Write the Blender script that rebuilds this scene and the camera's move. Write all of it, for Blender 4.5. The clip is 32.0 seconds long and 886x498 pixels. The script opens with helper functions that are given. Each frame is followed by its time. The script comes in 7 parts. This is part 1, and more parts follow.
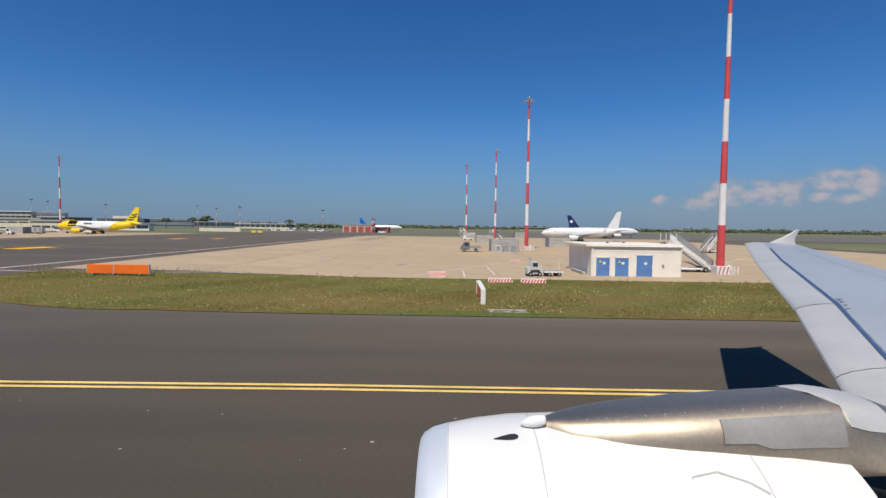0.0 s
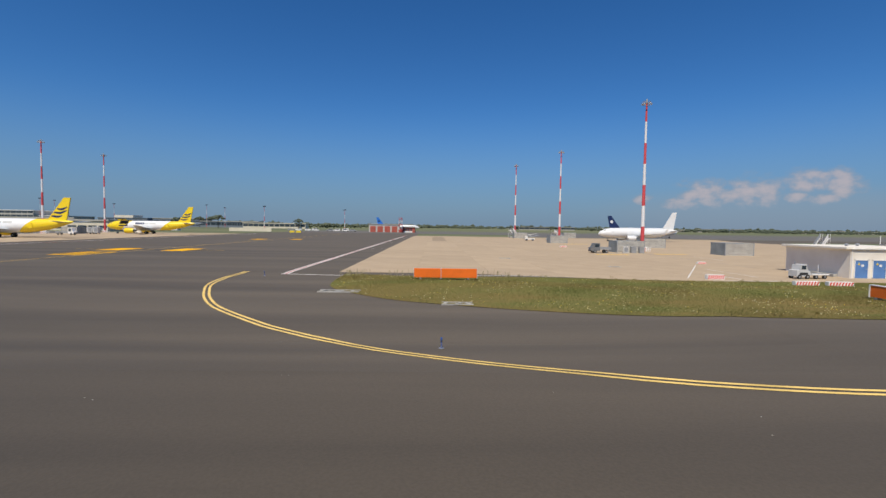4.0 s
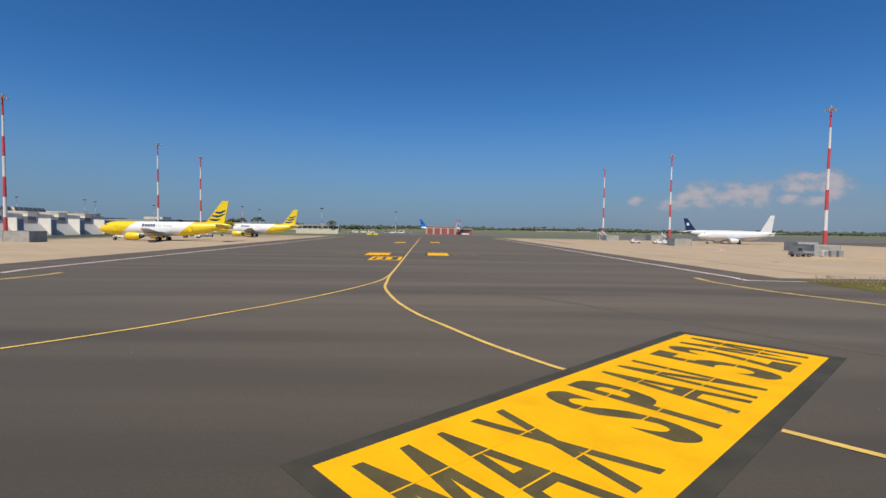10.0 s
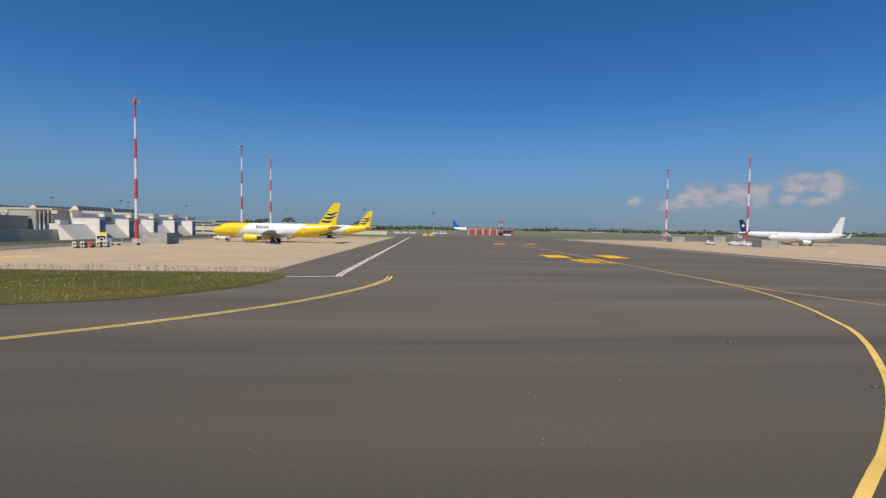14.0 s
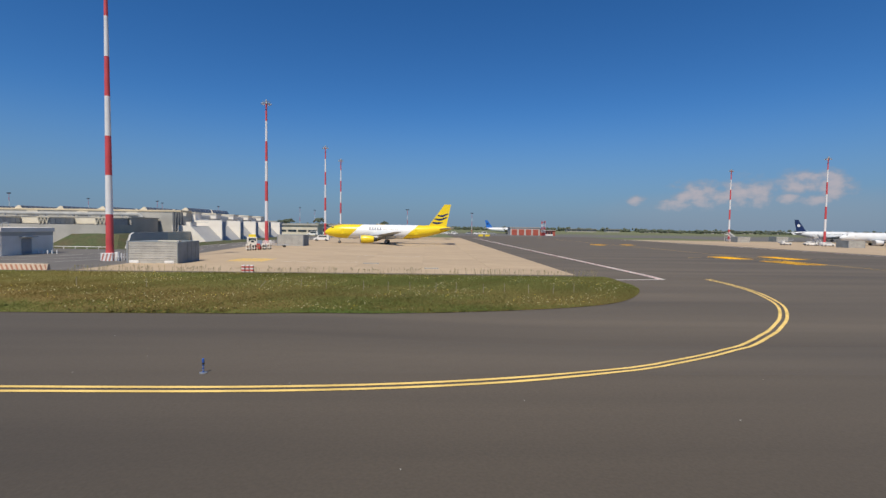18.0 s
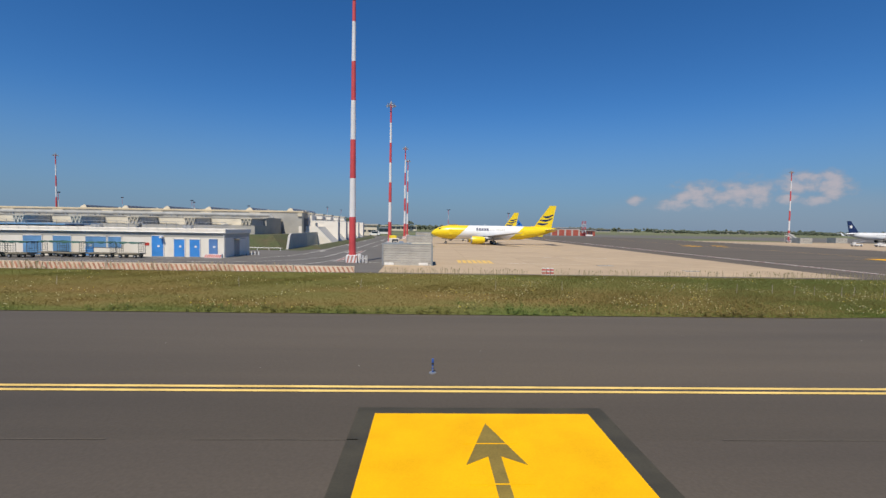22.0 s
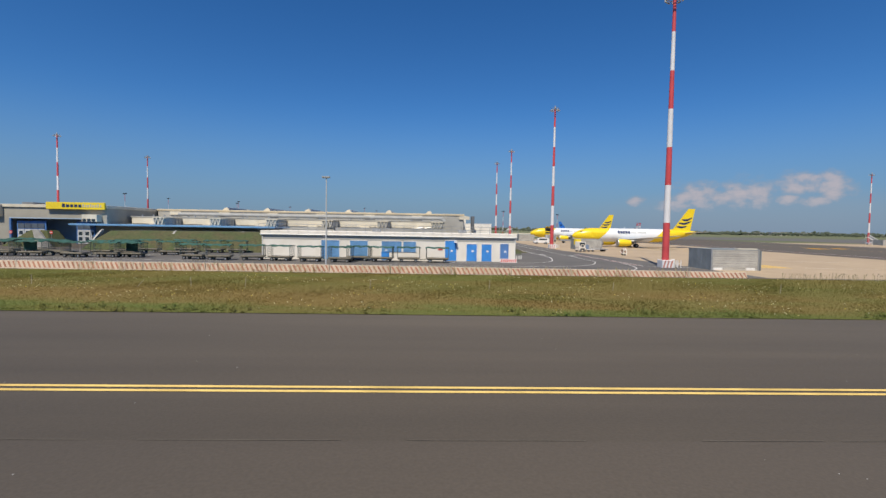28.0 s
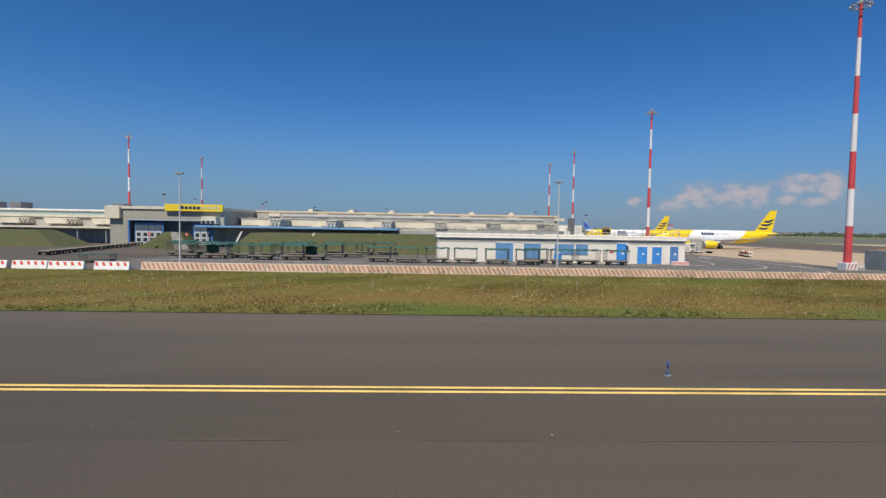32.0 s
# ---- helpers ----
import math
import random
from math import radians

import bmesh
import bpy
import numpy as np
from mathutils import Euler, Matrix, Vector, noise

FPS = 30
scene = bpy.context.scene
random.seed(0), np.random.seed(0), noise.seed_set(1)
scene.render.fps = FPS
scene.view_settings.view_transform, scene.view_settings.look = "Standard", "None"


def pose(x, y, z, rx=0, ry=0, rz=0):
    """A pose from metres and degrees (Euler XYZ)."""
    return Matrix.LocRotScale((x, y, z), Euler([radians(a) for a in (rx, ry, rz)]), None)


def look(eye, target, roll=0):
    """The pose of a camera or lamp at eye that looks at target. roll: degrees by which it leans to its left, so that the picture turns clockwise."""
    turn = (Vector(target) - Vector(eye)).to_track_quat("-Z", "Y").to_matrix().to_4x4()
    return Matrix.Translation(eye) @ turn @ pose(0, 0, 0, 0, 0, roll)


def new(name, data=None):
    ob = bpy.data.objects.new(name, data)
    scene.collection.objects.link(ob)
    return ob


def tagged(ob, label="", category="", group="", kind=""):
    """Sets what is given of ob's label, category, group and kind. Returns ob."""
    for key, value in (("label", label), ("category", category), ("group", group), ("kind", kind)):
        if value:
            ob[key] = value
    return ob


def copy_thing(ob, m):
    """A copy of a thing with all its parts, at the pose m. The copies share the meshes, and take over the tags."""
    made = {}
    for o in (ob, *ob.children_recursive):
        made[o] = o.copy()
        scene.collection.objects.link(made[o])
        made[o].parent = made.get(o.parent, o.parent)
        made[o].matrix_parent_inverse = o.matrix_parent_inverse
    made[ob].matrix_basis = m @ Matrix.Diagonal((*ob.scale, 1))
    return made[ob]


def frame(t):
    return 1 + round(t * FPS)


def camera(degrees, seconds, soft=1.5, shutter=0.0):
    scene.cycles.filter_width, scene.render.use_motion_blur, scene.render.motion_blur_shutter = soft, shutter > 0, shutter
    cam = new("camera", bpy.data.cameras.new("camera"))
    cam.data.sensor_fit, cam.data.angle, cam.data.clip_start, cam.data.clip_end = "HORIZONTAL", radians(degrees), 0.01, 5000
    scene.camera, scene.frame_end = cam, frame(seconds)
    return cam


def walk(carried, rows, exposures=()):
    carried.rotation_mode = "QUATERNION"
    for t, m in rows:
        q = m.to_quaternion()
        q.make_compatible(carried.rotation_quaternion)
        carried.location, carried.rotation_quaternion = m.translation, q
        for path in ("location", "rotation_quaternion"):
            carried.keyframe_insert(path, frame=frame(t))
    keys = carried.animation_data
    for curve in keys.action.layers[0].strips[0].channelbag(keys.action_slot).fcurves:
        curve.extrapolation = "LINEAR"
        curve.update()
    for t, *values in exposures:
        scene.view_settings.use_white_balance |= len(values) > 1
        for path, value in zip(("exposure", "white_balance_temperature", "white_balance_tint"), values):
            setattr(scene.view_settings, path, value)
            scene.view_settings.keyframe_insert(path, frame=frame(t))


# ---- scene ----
# the eye: seconds, place along the taxiway, heading, tilt, lean
PATH = [
    (0.0, 39.19, 0.65, -2.62, 0.74),
    (0.5, 35.44, 0.27, -2.62, 0.76),
    (1.0, 31.70, -0.08, -2.62, 0.79),
    (1.5, 27.94, -0.36, -2.64, 0.81),
    (2.0, 24.16, -0.62, -2.65, 0.83),
    (2.5, 20.37, -0.83, -2.67, 0.82),
    (3.0, 16.57, -0.99, -2.68, 0.82),
    (3.5, 12.74, -1.11, -2.68, 0.81),
    (5.5, -2.61, -1.44, -2.64, 0.78),
    (6.0, -6.39, -1.61, -2.63, 0.77),
    (6.5, -10.11, -1.62, -2.62, 0.77),
    (7.0, -13.73, -1.63, -2.62, 0.76),
    (7.5, -17.31, -1.65, -2.61, 0.77),
    (8.0, -20.86, -1.67, -2.60, 0.78),
    (8.5, -24.46, -1.70, -2.58, 0.79),
    (9.0, -28.16, -1.72, -2.56, 0.80),
    (9.5, -31.92, -1.75, -2.54, 0.81),
    (10.0, -35.70, -1.77, -2.52, 0.81),
    (10.5, -39.48, -1.79, -2.51, 0.82),
    (11.0, -43.26, -1.80, -2.51, 0.82),
    (11.5, -47.04, -1.81, -2.51, 0.82),
    (12.0, -50.85, -1.81, -2.50, 0.82),
    (12.5, -54.68, -1.81, -2.49, 0.83),
    (13.0, -58.52, -1.81, -2.49, 0.84),
    (13.5, -62.36, -1.81, -2.49, 0.85),
    (14.0, -66.23, -1.80, -2.49, 0.86),
    (14.5, -70.10, -1.80, -2.49, 0.87),
    (16.5, -85.55, -1.77, -2.50, 0.73),
    (17.0, -89.36, -1.78, -2.50, 0.73),
    (17.5, -93.13, -1.78, -2.51, 0.75),
    (18.0, -96.90, -1.79, -2.52, 0.77),
    (18.5, -100.66, -1.80, -2.53, 0.79),
    (19.0, -104.43, -1.81, -2.54, 0.82),
    (19.5, -108.19, -1.81, -2.54, 0.85),
    (20.0, -111.95, -1.82, -2.55, 0.88),
    (20.5, -115.67, -1.82, -2.56, 0.90),
    (21.0, -119.35, -1.83, -2.57, 0.91),
    (21.5, -122.98, -1.83, -2.58, 0.92),
    (22.0, -126.55, -1.84, -2.59, 0.92),
    (22.5, -130.07, -1.85, -2.59, 0.92),
    (23.0, -133.54, -1.85, -2.58, 0.92),
    (23.5, -136.96, -1.86, -2.57, 0.93),
    (24.0, -140.36, -1.85, -2.57, 0.94),
    (24.5, -143.71, -1.85, -2.57, 0.94),
    (26.5, -156.86, -1.84, -2.55, 0.96),
    (27.0, -160.05, -1.84, -2.54, 0.96),
    (27.5, -163.16, -1.84, -2.53, 0.96),
    (28.0, -166.20, -1.84, -2.53, 0.96),
    (28.5, -169.20, -1.85, -2.53, 0.97),
    (29.0, -172.17, -1.86, -2.53, 0.98),
    (29.5, -175.15, -1.87, -2.54, 0.99),
    (30.0, -178.14, -1.88, -2.54, 0.99),
    (30.5, -181.15, -1.88, -2.53, 0.99),
    (31.0, -184.15, -1.89, -2.53, 0.98),
    (31.5, -187.15, -1.90, -2.53, 0.98),
    (32.0, -190.15, -1.90, -2.53, 0.98),
]

EYE = 4.585


def heading(x, yaw, tilt, lean):
    a, p = radians(yaw), radians(tilt)
    d = Vector((-math.sin(a) * math.cos(p), math.cos(a) * math.cos(p), math.sin(p)))
    e = Vector((x, 0, EYE))
    return look(e, e + 50 * d, lean)


cam = camera(85.6, 32.0, soft=1.45)
walk(cam, [(t, heading(x, yaw, tilt, lean)) for t, x, yaw, tilt, lean in PATH], [(0.0, 0.02), (6.0, 0.0), (14.0, 0.0), (20.0, 0.02), (24.0, 0.06), (32.0, 0.06)])

# ---- light ----
world = bpy.data.worlds.new("sky")
scene.world = world
world.use_nodes = True
wn = world.node_tree
SUN_DIR = Vector((-0.19, -0.62, 1.0)).normalized()
sky = wn.nodes.new("ShaderNodeTexSky")
sky.sky_type = "NISHITA"
sky.sun_disc = False
sky.sun_elevation = math.asin(SUN_DIR.z)
sky.sun_rotation = math.atan2(SUN_DIR.x, SUN_DIR.y)
sky.air_density, sky.dust_density, sky.ozone_density, sky.altitude = 1.0, 0.0, 7.0, 300
hs = wn.nodes.new("ShaderNodeHueSaturation")
hs.inputs["Saturation"].default_value = 1.2
wn.links.new(sky.outputs["Color"], hs.inputs["Color"])
tone = wn.nodes.new("ShaderNodeMix")
tone.data_type, tone.blend_type = "RGBA", "MULTIPLY"
tone.inputs["Factor"].default_value = 1.0
tone.inputs[7].default_value = (0.74, 0.86, 0.98, 1)
wn.links.new(hs.outputs["Color"], tone.inputs[6])

# fair-weather clouds low over the horizon
tc = wn.nodes.new("ShaderNodeTexCoord")
sep = wn.nodes.new("ShaderNodeSeparateXYZ")
wn.links.new(tc.outputs["Generated"], sep.inputs[0])


def calc(op, a, b=None, c=None):
    n = wn.nodes.new("ShaderNodeMath")
    n.operation = op
    for i, v in enumerate((a, b, c)):
        if v is None:
            continue
        if isinstance(v, (int, float)):
            n.inputs[i].default_value = v
        else:
            wn.links.new(v, n.inputs[i])
    return n.outputs[0]


def fade(v, a, b, to0=0.0, to1=1.0):
    n = wn.nodes.new("ShaderNodeMapRange")
    n.interpolation_type = "SMOOTHSTEP"
    for i, q in enumerate((a, b, to0, to1)):
        n.inputs[i + 1].default_value = q
    wn.links.new(v, n.inputs[0])
    return n.outputs[0]


# blue haze low over the land
haze = wn.nodes.new("ShaderNodeMix")
haze.data_type = "RGBA"
haze.inputs[7].default_value = (1.38, 2.28, 3.62, 1)
wn.links.new(fade(sep.outputs[2], -0.04, 0.25, 0.95, 0.0), haze.inputs["Factor"])
wn.links.new(tone.outputs[2], haze.inputs[6])
azim = calc("ARCTAN2", sep.outputs[0], sep.outputs[1])
comb = wn.nodes.new("ShaderNodeCombineXYZ")
wn.links.new(calc("MULTIPLY", azim, 30.0), comb.inputs[0])
wn.links.new(calc("MULTIPLY", sep.outputs[2], 42.0), comb.inputs[1])
puff = wn.nodes.new("ShaderNodeTexNoise")
puff.inputs["Scale"].default_value, puff.inputs["Detail"].default_value, puff.inputs["Roughness"].default_value = 1.2, 6, 0.55
wn.links.new(comb.outputs[0], puff.inputs["Vector"])
# thin veil under the clouds
veil = calc("SUBTRACT", 1.0, calc("ADD", calc("POWER", calc("DIVIDE", calc("SUBTRACT", azim, 0.62), 0.34), 2.0), calc("POWER", calc("DIVIDE", calc("SUBTRACT", sep.outputs[2], 0.03), 0.055), 2.0)))
# each puff: azimuth, height, half width, half height
CLOUDS = ((0.514, 0.0625, 0.038, 0.0247), (0.597, 0.066, 0.039, 0.0264), (0.672, 0.0836, 0.033, 0.0185), (0.714, 0.0764, 0.024, 0.0214), (0.473, 0.0482, 0.028, 0.0116), (0.415, 0.0571, 0.017, 0.0086), (0.654, 0.0561, 0.019, 0.0094), (0.688, 0.0535, 0.024, 0.01), (0.559, 0.0597, 0.025, 0.014))
heap = None
for az, el, rw, rh in CLOUDS:
    u = calc("DIVIDE", calc("SUBTRACT", azim, az), rw * 1.18)
    v = calc("DIVIDE", calc("SUBTRACT", sep.outputs[2], el), rh * 1.22)
    r = calc("SUBTRACT", 1.0, calc("ADD", calc("MULTIPLY", u, u), calc("MULTIPLY", v, v)))
    heap = r if heap is None else calc("MAXIMUM", heap, r)
ragged = calc("ADD", calc("MAXIMUM", heap, -3.0), calc("MULTIPLY", calc("SUBTRACT", puff.outputs["Fac"], 0.5), 3.4))
cover = calc("MULTIPLY", fade(ragged, -0.5, 1.0, 0.0, 0.74), fade(sep.outputs[2], 0.022, 0.07, 0.45, 1.0))
cloud = wn.nodes.new("ShaderNodeMix")
cloud.data_type = "RGBA"
lit = wn.nodes.new("ShaderNodeMix")
lit.data_type = "RGBA"
lit.inputs[6].default_value, lit.inputs[7].default_value = (3.0, 3.4, 4.1, 1), (5.6, 4.75, 4.75, 1)
wn.links.new(fade(ragged, 0.0, 1.5), lit.inputs["Factor"])
wn.links.new(lit.outputs[2], cloud.inputs[7])
cover = calc("MAXIMUM", cover, fade(veil, 0.0, 1.0, 0.0, 0.32))
wn.links.new(cover, cloud.inputs["Factor"])
wn.links.new(haze.outputs[2], cloud.inputs[6])
bg = wn.nodes["Background"]
bg.inputs["Strength"].default_value = 0.095
wn.links.new(cloud.outputs[2], bg.inputs["Color"])
sun_data = bpy.data.lights.new("sun", "SUN")
sun_data.energy, sun_data.angle, sun_data.color = 4.9, radians(0.53), (1.0, 0.925, 0.79)
sun = new("sun", sun_data)
sun.matrix_world = look(SUN_DIR * 60, (0, 0, 0))

# ---- materials ----
def material(name, col, rough=0.6, metal=0.0, vary=0.12, scale=3.0, grain=40.0, bump=0.15, second=None, stretch=(1, 1, 1), rand=0.0, coat=0.0, matt=0.0):
    m = bpy.data.materials.new(name)
    m.use_nodes = True
    nt = m.node_tree
    b = nt.nodes["Principled BSDF"]
    tc = nt.nodes.new("ShaderNodeTexCoord")
    mp = nt.nodes.new("ShaderNodeMapping")
    mp.inputs["Scale"].default_value = stretch
    nt.links.new(tc.outputs["Object"], mp.inputs["Vector"])
    big = nt.nodes.new("ShaderNodeTexNoise")
    big.inputs["Scale"].default_value, big.inputs["Detail"].default_value = scale, 5
    fine = nt.nodes.new("ShaderNodeTexNoise")
    fine.inputs["Scale"].default_value, fine.inputs["Detail"].default_value = grain, 3
    nt.links.new(mp.outputs[0], big.inputs["Vector"])
    nt.links.new(tc.outputs["Object"], fine.inputs["Vector"])
    ramp = nt.nodes.new("ShaderNodeValToRGB")
    dark = second or tuple(c * (1 - 2.2 * vary) for c in col)
    ramp.color_ramp.elements[0].position, ramp.color_ramp.elements[1].position = 0.32, 0.62
    ramp.color_ramp.elements[0].color, ramp.color_ramp.elements[1].color = (*dark, 1), (*col, 1)
    nt.links.new(big.outputs["Fac"], ramp.inputs["Fac"])
    mul = nt.nodes.new("ShaderNodeMix")
    mul.data_type, mul.blend_type = "RGBA", "MULTIPLY"
    mul.inputs["Factor"].default_value = 1.0
    nt.links.new(ramp.outputs["Color"], mul.inputs[6])
    sp = nt.nodes.new("ShaderNodeMapRange")
    sp.inputs["From Min"].default_value, sp.inputs["From Max"].default_value = 0.3, 0.7
    sp.inputs["To Min"].default_value, sp.inputs["To Max"].default_value = 1 - vary, 1 + vary * 0.6
    nt.links.new(fine.outputs["Fac"], sp.inputs["Value"])
    last = sp.outputs[0]
    if rand:
        oi = nt.nodes.new("ShaderNodeObjectInfo")
        rr = nt.nodes.new("ShaderNodeMapRange")
        rr.inputs["To Min"].default_value, rr.inputs["To Max"].default_value = 1 - rand, 1 + rand
        nt.links.new(oi.outputs["Random"], rr.inputs["Value"])
        ml = nt.nodes.new("ShaderNodeMath")
        ml.operation = "MULTIPLY"
        nt.links.new(last, ml.inputs[0]), nt.links.new(rr.outputs[0], ml.inputs[1])
        last = ml.outputs[0]
    nt.links.new(last, mul.inputs[7])
    nt.links.new(mul.outputs[2], b.inputs["Base Color"])
    b.inputs["Roughness"].default_value, b.inputs["Metallic"].default_value = rough, metal
    b.inputs["Coat Weight"].default_value, b.inputs["Diffuse Roughness"].default_value = coat, matt
    if bump:
        bp = nt.nodes.new("ShaderNodeBump")
        bp.inputs["Strength"].default_value, bp.inputs["Distance"].default_value = bump, 0.02
        nt.links.new(fine.outputs["Fac"], bp.inputs["Height"])
        nt.links.new(bp.outputs[0], b.inputs["Normal"])
    return m


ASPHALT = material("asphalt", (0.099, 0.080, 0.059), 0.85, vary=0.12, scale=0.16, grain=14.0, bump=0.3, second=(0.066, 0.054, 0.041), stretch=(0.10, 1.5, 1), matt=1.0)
LANE = material("older_asphalt", (0.074, 0.060, 0.046), 0.85, vary=0.12, scale=0.16, grain=14.0, bump=0.3, second=(0.054, 0.044, 0.034), stretch=(0.10, 1.5, 1), matt=1.0)


def darker_centre(m, edge, full, tone):
    """Darkens the colour by y towards the middle of the taxiway, with a ragged edge."""
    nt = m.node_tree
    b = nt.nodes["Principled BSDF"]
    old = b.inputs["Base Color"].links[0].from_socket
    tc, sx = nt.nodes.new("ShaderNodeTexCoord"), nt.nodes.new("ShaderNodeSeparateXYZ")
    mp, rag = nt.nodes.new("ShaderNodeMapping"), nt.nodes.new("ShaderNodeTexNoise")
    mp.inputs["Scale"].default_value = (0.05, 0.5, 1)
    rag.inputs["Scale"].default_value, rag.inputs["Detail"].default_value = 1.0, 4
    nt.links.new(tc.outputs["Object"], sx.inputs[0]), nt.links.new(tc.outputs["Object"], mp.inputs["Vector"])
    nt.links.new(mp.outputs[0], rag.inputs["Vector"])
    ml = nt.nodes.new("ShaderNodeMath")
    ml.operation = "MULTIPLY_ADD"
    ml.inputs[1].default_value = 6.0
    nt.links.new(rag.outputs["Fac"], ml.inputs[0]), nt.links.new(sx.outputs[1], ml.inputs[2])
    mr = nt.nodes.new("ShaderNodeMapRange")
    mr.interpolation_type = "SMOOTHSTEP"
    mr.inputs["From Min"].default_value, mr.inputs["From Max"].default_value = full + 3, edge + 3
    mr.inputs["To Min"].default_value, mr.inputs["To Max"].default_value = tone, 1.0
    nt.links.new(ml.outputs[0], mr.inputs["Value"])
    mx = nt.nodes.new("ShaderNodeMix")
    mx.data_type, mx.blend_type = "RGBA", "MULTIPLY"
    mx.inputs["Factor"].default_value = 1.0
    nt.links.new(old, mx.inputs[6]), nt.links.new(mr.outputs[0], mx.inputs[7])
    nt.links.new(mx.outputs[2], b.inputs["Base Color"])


darker_centre(ASPHALT, 27.0, 6.0, 0.70)
ROAD = material("service_road_asphalt", (0.140, 0.128, 0.114), 0.9, vary=0.12, scale=0.2, grain=9.0, bump=0.3)
CONCRETE = material("apron_concrete", (0.43, 0.325, 0.212), 0.9, vary=0.07, scale=0.25, grain=5.0, bump=0.15, second=(0.385, 0.288, 0.187), rand=0.05)
JOINT = material("joint_filler", (0.33, 0.25, 0.165), 0.95, vary=0.1)
PIT = material("pit_concrete", (0.42, 0.40, 0.36), 0.9, vary=0.15, scale=1.0)
FIELD = material("field_grass", (0.165, 0.165, 0.075), 1.0, vary=0.2, scale=0.02, grain=0.4, bump=0.2, second=(0.095, 0.120, 0.048), stretch=(0.12, 1, 1))
YELLOW = material("yellow_marking_paint", (0.74, 0.49, 0.135), 0.7, vary=0.10, scale=1.2, grain=25, bump=0.1)
SIGNYEL = material("bright_yellow_marking_paint", (0.86, 0.44, 0.003), 0.75, vary=0.06, scale=0.8, grain=25, bump=0.1)
FADEDYEL = material("faded_yellow_marking_paint", (0.84, 0.59, 0.19), 0.75, vary=0.12, scale=0.9, grain=25, bump=0.1)
ARROWPAINT = material("worn_brown_black_paint", (0.24, 0.17, 0.03), 0.75, vary=0.15, scale=1.2, grain=25, bump=0.1)
TYREMARK = material("rubbed_asphalt", (0.097, 0.080, 0.058), 0.85, vary=0.14, scale=0.4, grain=12, bump=0.2, second=(0.096, 0.079, 0.057), stretch=(0.3, 2, 1))
LETTERPAINT = material("worn_letter_paint", (0.105, 0.080, 0.022), 0.75, vary=0.15, scale=1.2, grain=25, bump=0.1)
WHITEPAINT = material("white_marking_paint", (0.74, 0.70, 0.65), 0.7, vary=0.12, scale=1.2, grain=25, bump=0.1)
REDPAINT = material("red_marking_paint", (0.50, 0.10, 0.09), 0.7, vary=0.12, scale=1.2, grain=25, bump=0.1)
BLACKPAINT = material("black_marking_paint", (0.055, 0.048, 0.030), 0.75, vary=0.15, scale=1.2, grain=25, bump=0.1)
WALLWHITE = material("white_render", (0.78, 0.73, 0.65), 0.8, vary=0.05, scale=0.5, grain=12, bump=0.1, second=(0.72, 0.66, 0.57))
TANEDGE = material("tan_roof_edge", (0.60, 0.50, 0.34), 0.7, vary=0.07, scale=0.4, grain=10, bump=0.08)
CREAM = material("cream_cladding", (0.66, 0.595, 0.47), 0.7, vary=0.07, scale=0.4, grain=10, bump=0.08)
GREYCLAD = material("grey_cladding", (0.42, 0.40, 0.355), 0.6, vary=0.07, scale=0.4, grain=10, bump=0.06)
TANCLAD = material("tan_grey_cladding", (0.37, 0.345, 0.285), 0.6, vary=0.07, scale=0.4, grain=10, bump=0.06)
LIGHTGREY = material("light_grey_paint", (0.55, 0.55, 0.54), 0.5, vary=0.06, scale=1.0)
PORTALBLUE = material("blue_grey_lining", (0.36, 0.46, 0.58), 0.7, vary=0.08, scale=0.5)
DEEPBLUE = material("deep_blue_steel", (0.07, 0.18, 0.42), 0.5, vary=0.08, scale=0.8)
DARKCLAD = material("dark_cladding", (0.16, 0.165, 0.17), 0.6, vary=0.1, scale=0.5, grain=10, bump=0.06)
# the slopes' shade is put into this darker grey
SHADESLOPE = material("shade_toned_slope_render", (0.45, 0.44, 0.42), 0.85, vary=0.06, scale=0.3, grain=8, bump=0.1)
BLUESHUT = material("blue_painted_steel", (0.055, 0.27, 0.70), 0.45, vary=0.08, scale=0.8, grain=14, bump=0.05)
BLUEPALE = material("sun_bleached_blue_steel", (0.16, 0.34, 0.58), 0.5, vary=0.08, scale=0.8, grain=14, bump=0.05)
BROWNBOX = material("brown_board", (0.30, 0.20, 0.13), 0.8)
BAYBLUE = material("dull_bay_blue", (0.22, 0.29, 0.40), 0.55, vary=0.08, scale=0.8, grain=14, bump=0.05)
BLUEDULL = material("faded_blue_steel", (0.10, 0.22, 0.48), 0.5, vary=0.08, scale=0.8, grain=14, bump=0.05)
DARKBLUE = material("dark_blue_paint", (0.012, 0.028, 0.10), 0.4, vary=0.05)
SIGNBOARD = material("yellow_sign_board", (0.80, 0.60, 0.03), 0.5, vary=0.05)
GREYTEXT = material("grey_lettering", (0.45, 0.45, 0.42), 0.5, vary=0.04)
MASTRED = material("mast_red_paint", (0.60, 0.075, 0.080), 0.45, vary=0.08, scale=0.6, grain=8, bump=0.05)
MASTFADED = material("faded_base_red_paint", (0.50, 0.22, 0.18), 0.8, vary=0.12, scale=0.8)
MASTWHITE = material("mast_white_paint", (0.74, 0.72, 0.72), 0.45, vary=0.06, scale=0.6, grain=8, bump=0.05)
STEEL = material("galvanised_steel", (0.42, 0.43, 0.44), 0.45, 0.6, vary=0.12, scale=2.0, grain=30, bump=0.05)
GREYPAINT = material("grey_painted_steel", (0.30, 0.31, 0.32), 0.5, vary=0.1, scale=1.0, grain=20)
